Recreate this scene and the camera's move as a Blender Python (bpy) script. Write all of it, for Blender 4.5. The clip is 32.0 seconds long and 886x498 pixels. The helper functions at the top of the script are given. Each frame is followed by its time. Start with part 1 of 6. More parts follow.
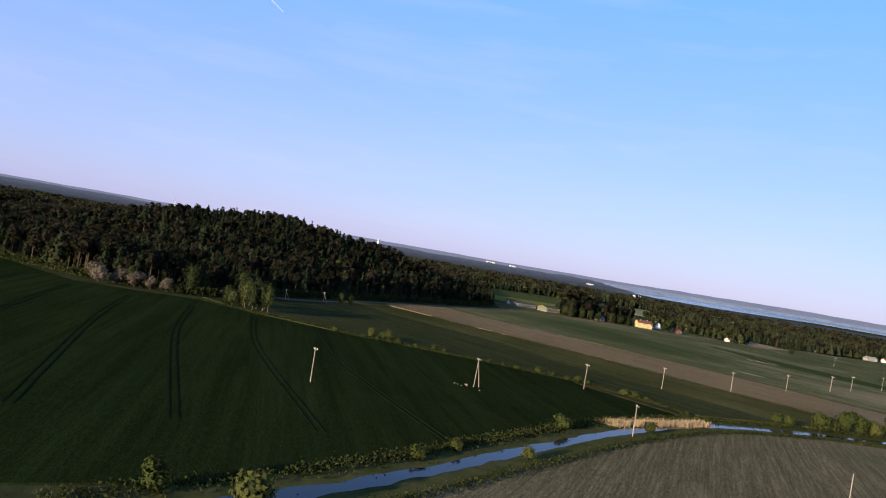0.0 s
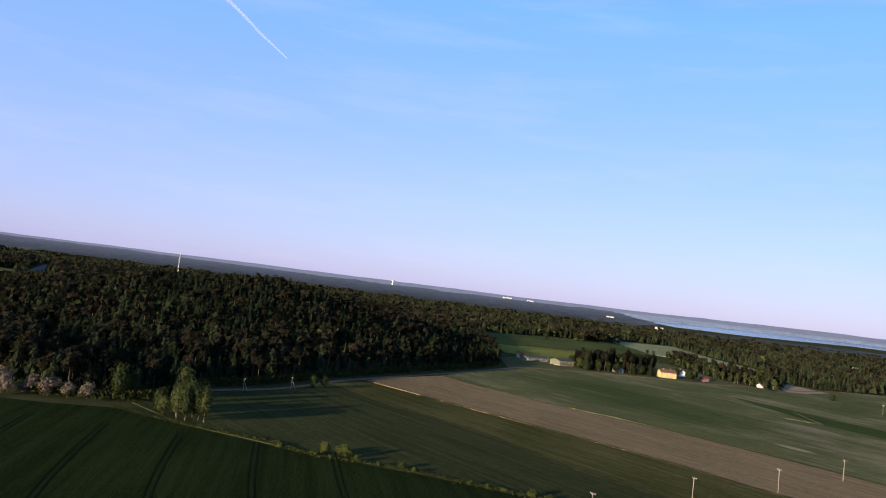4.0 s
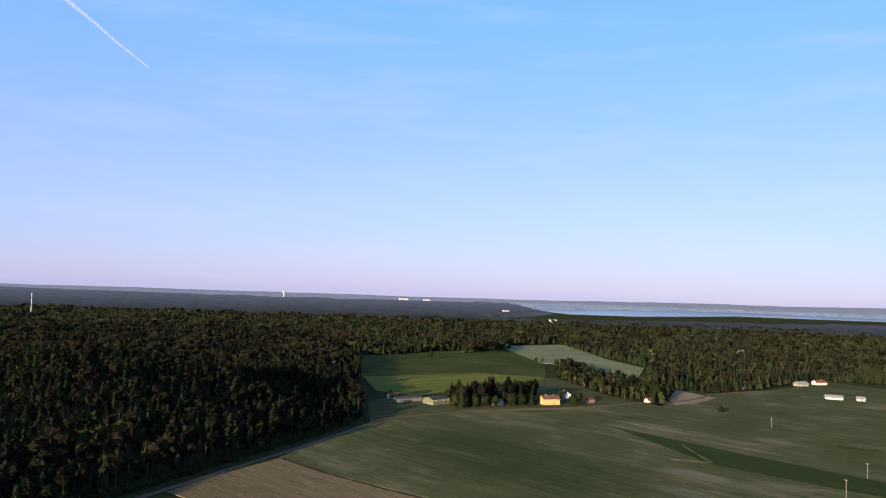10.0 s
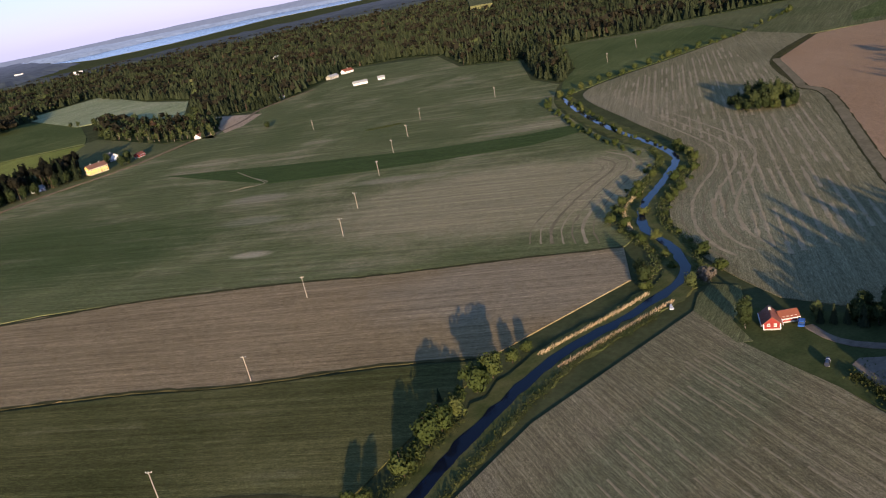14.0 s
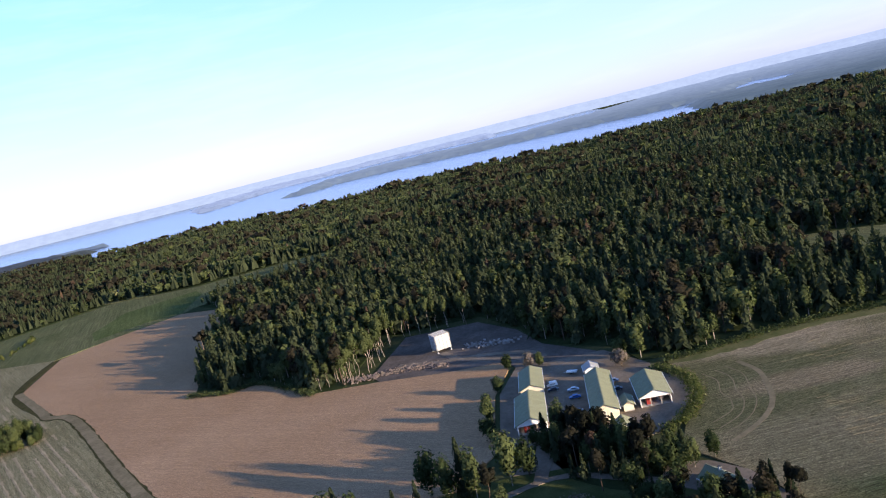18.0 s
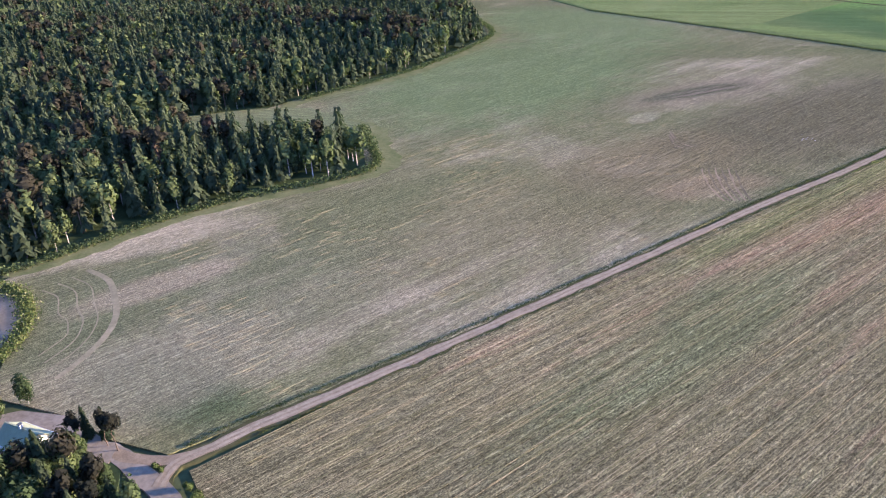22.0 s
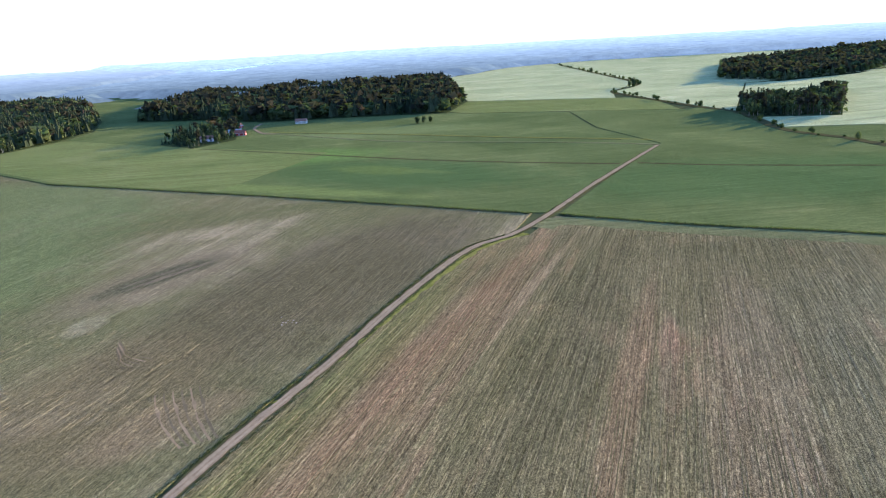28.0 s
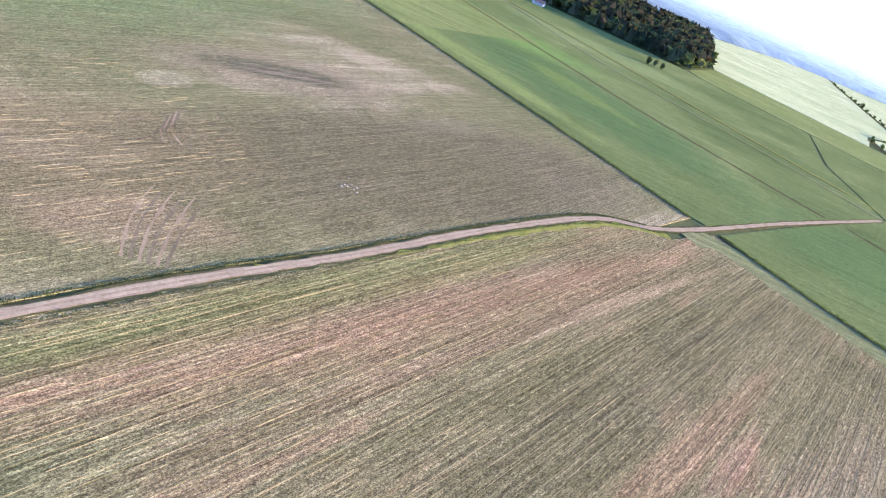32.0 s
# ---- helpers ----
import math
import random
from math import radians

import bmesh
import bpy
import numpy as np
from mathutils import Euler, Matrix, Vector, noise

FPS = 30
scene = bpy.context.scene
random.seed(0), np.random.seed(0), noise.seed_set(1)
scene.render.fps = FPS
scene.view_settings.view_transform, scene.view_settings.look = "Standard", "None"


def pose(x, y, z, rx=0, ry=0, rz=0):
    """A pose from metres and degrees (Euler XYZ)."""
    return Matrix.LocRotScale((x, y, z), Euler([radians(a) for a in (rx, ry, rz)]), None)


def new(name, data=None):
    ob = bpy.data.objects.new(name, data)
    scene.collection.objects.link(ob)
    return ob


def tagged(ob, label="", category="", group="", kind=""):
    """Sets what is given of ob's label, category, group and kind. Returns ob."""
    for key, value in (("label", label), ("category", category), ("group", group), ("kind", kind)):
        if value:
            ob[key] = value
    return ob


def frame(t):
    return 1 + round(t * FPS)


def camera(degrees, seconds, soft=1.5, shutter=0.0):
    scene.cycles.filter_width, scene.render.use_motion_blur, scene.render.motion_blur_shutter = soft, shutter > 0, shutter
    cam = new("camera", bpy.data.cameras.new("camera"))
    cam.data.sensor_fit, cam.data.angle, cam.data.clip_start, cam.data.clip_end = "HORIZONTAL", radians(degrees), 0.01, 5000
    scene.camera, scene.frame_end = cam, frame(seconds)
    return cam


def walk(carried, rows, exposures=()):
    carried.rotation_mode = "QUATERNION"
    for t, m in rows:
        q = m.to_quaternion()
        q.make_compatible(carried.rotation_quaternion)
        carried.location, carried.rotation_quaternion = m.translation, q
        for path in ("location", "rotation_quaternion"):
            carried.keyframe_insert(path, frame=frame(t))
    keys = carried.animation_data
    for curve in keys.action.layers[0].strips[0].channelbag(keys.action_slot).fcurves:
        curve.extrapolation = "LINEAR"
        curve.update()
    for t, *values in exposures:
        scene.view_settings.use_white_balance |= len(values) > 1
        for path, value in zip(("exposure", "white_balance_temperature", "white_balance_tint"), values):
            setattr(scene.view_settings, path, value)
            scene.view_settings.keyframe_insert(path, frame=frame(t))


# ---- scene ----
cam = camera(60.44, 32.0, soft=1.15)
# seconds, eye in metres, degrees of turn, tilt and lean
ROWS = [
    (0.0, 0.0, 0.0, 38.8, 0.03, 0.68, 9.90),
    (0.5, 1.6, 5.5, 41.6, 1.32, 1.41, 9.42),
    (1.0, 3.4, 11.5, 44.8, 2.51, 2.77, 7.84),
    (1.5, 5.0, 18.0, 48.0, 4.05, 4.15, 6.28),
    (2.0, 5.9, 24.9, 50.7, 4.77, 5.75, 3.96),
    (2.5, 6.7, 32.4, 53.4, 4.84, 7.78, 3.32),
    (3.0, 8.2, 40.5, 56.0, 2.72, 5.65, 6.18),
    (3.5, 10.8, 49.7, 58.5, 1.27, 4.08, 7.74),
    (5.5, 34.4, 97.5, 68.2, 3.93, 1.85, 3.04),
    (6.0, 37.1, 104.9, 70.8, 2.90, 1.99, 2.14),
    (6.5, 39.3, 112.1, 74.3, 2.25, 4.33, -1.14),
    (7.0, 40.8, 119.5, 78.5, 0.76, 6.08, -2.21),
    (7.5, 42.2, 126.9, 82.5, -2.09, 6.04, 2.39),
    (8.0, 44.6, 133.3, 86.3, -4.12, 6.39, 6.85),
    (8.5, 47.6, 138.0, 90.1, -4.48, 6.28, 5.96),
    (9.0, 50.7, 140.8, 94.1, -4.27, 6.19, 4.83),
    (9.5, 53.5, 141.3, 98.2, -4.70, 5.21, 2.93),
    (10.0, 56.1, 141.3, 101.9, -5.89, 3.36, 1.88),
    (10.5, 58.0, 141.1, 104.1, -7.11, 1.71, -3.18),
    (11.0, 59.3, 140.9, 106.1, -9.20, 3.19, -9.30),
    (11.5, 59.9, 140.8, 108.2, -13.86, 3.15, -10.26),
    (12.0, 60.9, 140.7, 109.7, -18.91, 0.52, -9.09),
    (12.5, 63.0, 140.6, 111.2, -23.75, -3.42, -8.72),
    (13.0, 65.8, 140.3, 112.0, -28.27, -9.02, -9.54),
    (13.5, 69.0, 140.7, 112.1, -32.08, -15.79, -10.42),
    (15.5, 79.2, 138.1, 106.8, -45.19, -25.06, -14.93),
    (16.0, 83.0, 137.2, 106.9, -47.51, -20.21, -22.44),
    (16.5, 86.8, 136.4, 106.9, -59.16, -15.19, -25.13),
    (17.0, 92.1, 134.5, 106.5, -75.72, -14.45, -17.29),
    (17.5, 97.9, 131.5, 105.9, -85.83, -11.22, -13.68),
    (18.0, 103.5, 127.6, 106.3, -90.06, -8.19, -13.80),
    (18.5, 108.8, 123.1, 107.1, -94.51, -6.65, -14.77),
    (19.0, 113.4, 118.2, 107.8, -101.57, -7.44, -15.25),
    (19.5, 117.4, 113.4, 106.8, -108.91, -12.71, -14.57),
    (20.0, 121.1, 108.3, 104.8, -116.26, -18.81, -11.86),
    (20.5, 124.1, 103.0, 103.0, -122.30, -22.68, -9.36),
    (21.0, 126.7, 97.2, 101.4, -126.58, -24.78, -6.47),
    (21.5, 129.0, 91.2, 100.2, -128.95, -25.15, -4.62),
    (22.0, 131.2, 85.2, 99.1, -129.72, -24.36, -3.93),
    (22.5, 133.1, 79.0, 98.2, -130.51, -22.74, -5.23),
    (23.0, 135.0, 72.2, 97.3, -131.78, -20.78, -8.83),
    (23.5, 137.3, 65.4, 96.8, -134.80, -19.80, -11.07),
    (24.0, 139.3, 58.7, 96.1, -140.09, -20.12, -11.21),
    (24.5, 141.2, 52.4, 95.2, -146.54, -21.39, -7.43),
    (26.5, 147.7, 19.0, 90.8, -150.46, -17.28, -6.85),
    (27.0, 149.0, 11.8, 91.1, -153.56, -15.78, -7.49),
    (27.5, 149.7, 5.0, 91.2, -159.24, -14.33, -7.33),
    (28.0, 149.6, -1.7, 91.0, -165.35, -15.22, -3.38),
    (28.5, 149.0, -8.7, 90.2, -169.07, -17.99, 1.57),
    (29.0, 148.6, -16.0, 89.4, -169.36, -19.74, 4.71),
    (29.5, 148.3, -22.9, 88.7, -168.51, -20.68, 6.22),
    (30.0, 148.2, -29.5, 88.2, -167.13, -21.49, 6.83),
    (30.5, 148.1, -35.8, 87.9, -165.37, -22.39, 7.40),
    (31.0, 148.2, -42.2, 87.6, -163.66, -23.40, 10.41),
    (31.5, 148.2, -48.4, 87.4, -160.42, -24.61, 16.02),
    (32.0, 148.3, -54.3, 87.4, -154.89, -24.22, 23.65),
]
# seconds, stops, kelvin, tint: the picture brightens when the plane turns towards the sun
EXPOSURES = [(0, 0.7, 6900, 11), (6, 0.75, 7050, 11), (9, 0.75, 7100, 10), (12, 0.65, 7050, 8), (13, 0.5, 6950, 11), (13.5, 0.75, 6950, 13), (15.5, 1.75, 6550, 17), (16.5, 2.15, 6250, 16), (17, 1.9, 6100, 15), (18, 1.45, 6250, 14), (19, 1.15, 6400, 12), (20, 0.95, 6300, 15), (21, 2.05, 5950, 20), (22, 2.75, 5750, 23), (23, 3.9, 5550, 24), (24, 3.95, 5500, 25), (24.5, 3.9, 5500, 24), (26.5, 3.4, 5850, 15), (27, 3.25, 5900, 14), (28, 2.5, 6050, 10), (29, 2.4, 6150, 14), (30, 2.85, 6200, 21), (31, 3.45, 6150, 20), (32, 3.25, 6150, 20)]
walk(cam, [(t, pose(x, y, z, 0, 0, turn) @ pose(0, 0, 0, 90 + tilt) @ pose(0, 0, 0, 0, 0, lean)) for t, x, y, z, turn, tilt, lean in ROWS],
     EXPOSURES)

# ---- light: low evening sun, clear sky ----
SUN_UP, SUN_FROM = 8.5, 234.0   # degrees above the ground; degrees from +x towards +y
sun_way = Vector((math.cos(radians(SUN_FROM)) * math.cos(radians(SUN_UP)), math.sin(radians(SUN_FROM)) * math.cos(radians(SUN_UP)), math.sin(radians(SUN_UP))))
world = bpy.data.worlds.new("sky")
scene.world = world
world.use_nodes = True
wn, wl = world.node_tree.nodes, world.node_tree.links
wn.clear()
sky = wn.new("ShaderNodeTexSky")
sky.sky_type, sky.sun_disc = "NISHITA", False
sky.sun_elevation, sky.sun_rotation = radians(SUN_UP), radians(90 - SUN_FROM)
sky.air_density, sky.dust_density, sky.ozone_density = 1.0, 0.4, 3.0
back = wn.new("ShaderNodeBackground")
back.inputs["Strength"].default_value = 0.135
wout = wn.new("ShaderNodeOutputWorld")
air = wn.new("ShaderNodeMix")   # thin high haze evens the sky's colour
air.data_type = "RGBA"
air.inputs[0].default_value, air.inputs[7].default_value = 0.55, (2.1, 3.05, 6.3, 1.0)
wl.new(sky.outputs[0], air.inputs[6])
where = wn.new("ShaderNodeTexCoord")
parts = wn.new("ShaderNodeSeparateXYZ")
wl.new(where.outputs["Generated"], parts.inputs[0])
deep = wn.new("ShaderNodeValToRGB")   # lavender dust low down, clear blue above, dim overhead
steps = deep.color_ramp.elements
steps.new(0.12), steps.new(0.36), steps.new(0.62)
for e, at, c in zip(steps, (0.0, 0.12, 0.36, 0.62, 1.0), ((1.0, 0.87, 0.95), (1.0, 0.92, 1.01), (0.62, 0.95, 1.1), (0.29, 0.39, 0.47), (0.18, 0.23, 0.28))):
    e.position, e.color = at, (*c, 1)
wl.new(parts.outputs["Z"], deep.inputs[0])
tone = wn.new("ShaderNodeMix")
tone.data_type, tone.blend_type = "RGBA", "MULTIPLY"
tone.inputs[0].default_value = 1.0
wl.new(air.outputs[2], tone.inputs[6])
wl.new(deep.outputs[0], tone.inputs[7])
thin_cloud = wn.new("ShaderNodeTexNoise")   # faint cirrus streaks
flatten = wn.new("ShaderNodeMapping")
flatten.inputs["Scale"].default_value = (2.2, 2.2, 16.0)
wl.new(where.outputs["Generated"], flatten.inputs[0])
wl.new(flatten.outputs[0], thin_cloud.inputs["Vector"])
thin_cloud.inputs["Scale"].default_value, thin_cloud.inputs["Detail"].default_value, thin_cloud.inputs["Roughness"].default_value = 1.6, 7.0, 0.62
veil = wn.new("ShaderNodeMapRange")
veil.inputs["From Min"].default_value, veil.inputs["From Max"].default_value, veil.inputs["To Max"].default_value = 0.5, 0.8, 0.19
wl.new(thin_cloud.outputs["Fac"], veil.inputs["Value"])
cirrus = wn.new("ShaderNodeMix")
cirrus.data_type = "RGBA"
cirrus.inputs[7].default_value = (3.6, 3.7, 4.6, 1.0)
wl.new(veil.outputs["Result"], cirrus.inputs[0])
wl.new(tone.outputs[2], cirrus.inputs[6])
wl.new(cirrus.outputs[2], back.inputs[0])
wl.new(back.outputs[0], wout.inputs[0])
sun = new("sun", bpy.data.lights.new("sun", "SUN"))
sun.data.energy, sun.data.angle, sun.data.color = 5.0, radians(0.55), (1.0, 0.79, 0.54)
sun.matrix_world = Matrix.Translation((0, 0, 400)) @ sun_way.to_track_quat("Z", "Y").to_matrix().to_4x4()


# ---- materials ----
class Mat:
    """A small builder of node materials."""

    def __init__(self, name, rough=0.9):
        self.m = bpy.data.materials.new(name)
        self.m.use_nodes = True
        self.n, self.l = self.m.node_tree.nodes, self.m.node_tree.links
        self.b = self.n["Principled BSDF"]
        self.b.inputs["Roughness"].default_value = rough
        self.b.inputs["Specular IOR Level"].default_value = 0.0

    def node(self, kind, **values):
        nd = self.n.new(kind)
        for key, value in values.items():
            nd.inputs[key.replace("_", " ")].default_value = value
        return nd

    def coords(self, turn=0.0, stretch=(1, 1, 1)):
        tc, mp = self.n.new("ShaderNodeTexCoord"), self.n.new("ShaderNodeMapping")
        mp.inputs["Rotation"].default_value[2] = radians(-turn)
        self.l.new(tc.outputs["Object"], mp.inputs[0])
        sc = self.n.new("ShaderNodeVectorMath")
        sc.operation = "MULTIPLY"
        sc.inputs[1].default_value = stretch
        self.l.new(mp.outputs[0], sc.inputs[0])
        return sc.outputs[0]

    def noise(self, where, scale, detail=4.0, rough=0.6, warp=0.0):
        nd = self.node("ShaderNodeTexNoise", Scale=scale, Detail=detail, Roughness=rough, Distortion=warp)
        self.l.new(where, nd.inputs["Vector"])
        return nd.outputs["Fac"]

    def ramp(self, fac, *stops):
        nd = self.n.new("ShaderNodeValToRGB")
        el = nd.color_ramp.elements
        while len(el) < len(stops):
            el.new(0.5)
        for e, (at, c) in zip(el, stops):
            e.position, e.color = at, (c, c, c, 1) if isinstance(c, (int, float)) else (*c, 1)
        self.l.new(fac, nd.inputs[0])
        return nd.outputs[0]

    def mix(self, fac, a, b, how="MIX"):
        nd = self.n.new("ShaderNodeMix")
        nd.data_type, nd.blend_type = "RGBA", how
        for slot, value in ((0, fac), (6, a), (7, b)):
            if isinstance(value, (int, float)):
                nd.inputs[slot].default_value = value
            elif isinstance(value, tuple):
                nd.inputs[slot].default_value = (*value, 1)
            else:
                self.l.new(value, nd.inputs[slot])
        return nd.outputs[2]

    def spot(self, x, y, a, b, turn, edge=0.35):
        """1 inside a ragged ellipse of half axes a and b metres, fading to 0 at its rim."""
        tc, mp = self.n.new("ShaderNodeTexCoord"), self.n.new("ShaderNodeMapping")
        mp.vector_type = "TEXTURE"
        mp.inputs["Location"].default_value = (x, y, 0)
        mp.inputs["Rotation"].default_value[2] = radians(turn)
        mp.inputs["Scale"].default_value = (a, b, 1000)
        self.l.new(tc.outputs["Object"], mp.inputs[0])
        far = self.n.new("ShaderNodeVectorMath")
        far.operation = "LENGTH"
        self.l.new(mp.outputs[0], far.inputs[0])
        ragged = self.n.new("ShaderNodeMath")
        ragged.operation = "MULTIPLY_ADD"
        self.l.new(self.noise(self.coords(), 0.06, 6, 0.7), ragged.inputs[0])
        ragged.inputs[1].default_value = 0.9
        self.l.new(far.outputs["Value"], ragged.inputs[2])
        return self.ramp(self.half(ragged.outputs[0]), (0.72 - edge * 0.5, 1.0), (0.72 + edge * 0.2, 0.0))

    def half(self, value):
        nd = self.n.new("ShaderNodeMath")
        nd.operation = "MULTIPLY"
        nd.inputs[1].default_value = 0.5
        self.l.new(value, nd.inputs[0])
        return nd.outputs[0]

    def colour(self, c):
        if isinstance(c, tuple):
            self.b.inputs["Base Color"].default_value = (*c, 1)
        else:
            self.l.new(c, self.b.inputs["Base Color"])
        return self

    def bump(self, fac, strength, distance):
        nd = self.node("ShaderNodeBump", Strength=strength, Distance=distance)
        self.l.new(fac, nd.inputs["Height"])
        self.l.new(nd.outputs[0], self.b.inputs["Normal"])
        return self


def field_mat(name, low, high, bare, turn, row=2.6, rows=0.5, patches=0.45, bare_at=0.62, rough=0.95, streak=None, streak_at=0.62, spots=(), grain=0.5, speck=0.32, dash=0.03):
    """Crop or stubble: rows along one direction, broad patches of growth and of bare soil, pale streaks, and fine grain."""
    m = Mat(name, rough)
    flat = m.coords()
    big = m.noise(flat, 0.011, 5, 0.62, 0.6)
    mid = m.noise(m.coords(turn, (0.12, 1.0, 1.0)), 0.07, 6, 0.68)
    broad_rows = m.noise(m.coords(turn, (0.012, 1.0, 1.0)), 0.33 / row, 3, 0.7)
    lines = m.noise(m.coords(turn, (dash, 1.0, 1.0)), 1.0 / row, 4, 0.8)
    fine = m.noise(m.coords(turn, (0.2, 1.0, 1.0)), 1.9, 7, 0.86)
    base = m.mix(m.ramp(big, (0.34, 0.0), (0.66, 1.0)), low, high)
    soil = m.ramp(m.mix(patches, mid, big), (bare_at - 0.06, 0.0), (bare_at + 0.07, 1.0))
    base = m.mix(soil, base, bare)
    for x, y, a, b, t, share, c in spots:
        inner = m.node("ShaderNodeMath")
        inner.operation = "MULTIPLY"
        inner.inputs[1].default_value = share
        m.l.new(m.spot(x, y, a, b, t), inner.inputs[0])
        base = m.mix(inner.outputs[0], base, c)
    base = m.mix(rows, base, m.ramp(broad_rows, (0.32, 0.72), (0.5, 0.97), (0.68, 1.25)), "MULTIPLY")
    base = m.mix(rows, base, m.ramp(lines, (0.38, 0.25), (0.5, 0.9), (0.62, 1.75)), "MULTIPLY")
    if streak:
        base = m.mix(m.ramp(m.mix(0.4, lines, fine), (streak_at - 0.05, 0.0), (streak_at + 0.06, 0.85)), base, streak)
    base = m.mix(grain, base, m.ramp(fine, (0.34, 0.22), (0.52, 0.97), (0.68, 2.1)), "MULTIPLY")
    dots = m.noise(m.coords(turn, (0.6, 1.0, 1.0)), 4.2, 3, 0.7)
    base = m.mix(speck, base, m.ramp(dots, (0.4, 0.2), (0.5, 0.9), (0.6, 2.05)), "MULTIPLY")
    return m.colour(base).bump(fine, 0.6, 0.3).m


def plain_mat(name, a, b, scale, rough=0.9, bump=0.2, deep=0.1):
    m = Mat(name, rough)
    big, fine = m.noise(m.coords(), scale * 0.12, 4), m.noise(m.coords(), scale, 6, 0.7)
    base = m.mix(m.ramp(big, (0.35, 0.0), (0.65, 1.0)), a, b)
    base = m.mix(0.5, base, m.ramp(fine, (0.3, 0.55), (0.7, 1.4)), "MULTIPLY")
    return m.colour(base).bump(fine, bump, deep).m


def leaf_mat(name, dark, light, odd, odd_share=0.08):
    m = Mat(name, 0.7)
    at = m.n.new("ShaderNodeAttribute")
    at.attribute_name = "tint"
    isl = m.n.new("ShaderNodeNewGeometry")
    base = m.mix(at.outputs["Fac"], dark, light)
    base = m.mix(m.ramp(at.outputs["Fac"], (1 - odd_share, 0.0), (1 - odd_share + 0.02, 1.0)), base, odd)
    base = m.mix(0.7, base, m.ramp(isl.outputs["Random Per Island"], (0.0, 0.8), (1.0, 1.2)), "MULTIPLY")
    m.colour(base)
    thin = m.n.new("ShaderNodeBsdfTranslucent")   # leaves and needles let some light through
    m.l.new(m.mix(1.0, base, (1.0, 1.25, 0.8), "MULTIPLY"), thin.inputs["Color"])
    both = m.n.new("ShaderNodeMixShader")
    both.inputs[0].default_value = 0.28
    m.l.new(m.b.outputs[0], both.inputs[1])
    m.l.new(thin.outputs[0], both.inputs[2])
    m.l.new(both.outputs[0], m.n["Material Output"].inputs["Surface"])
    return m.m


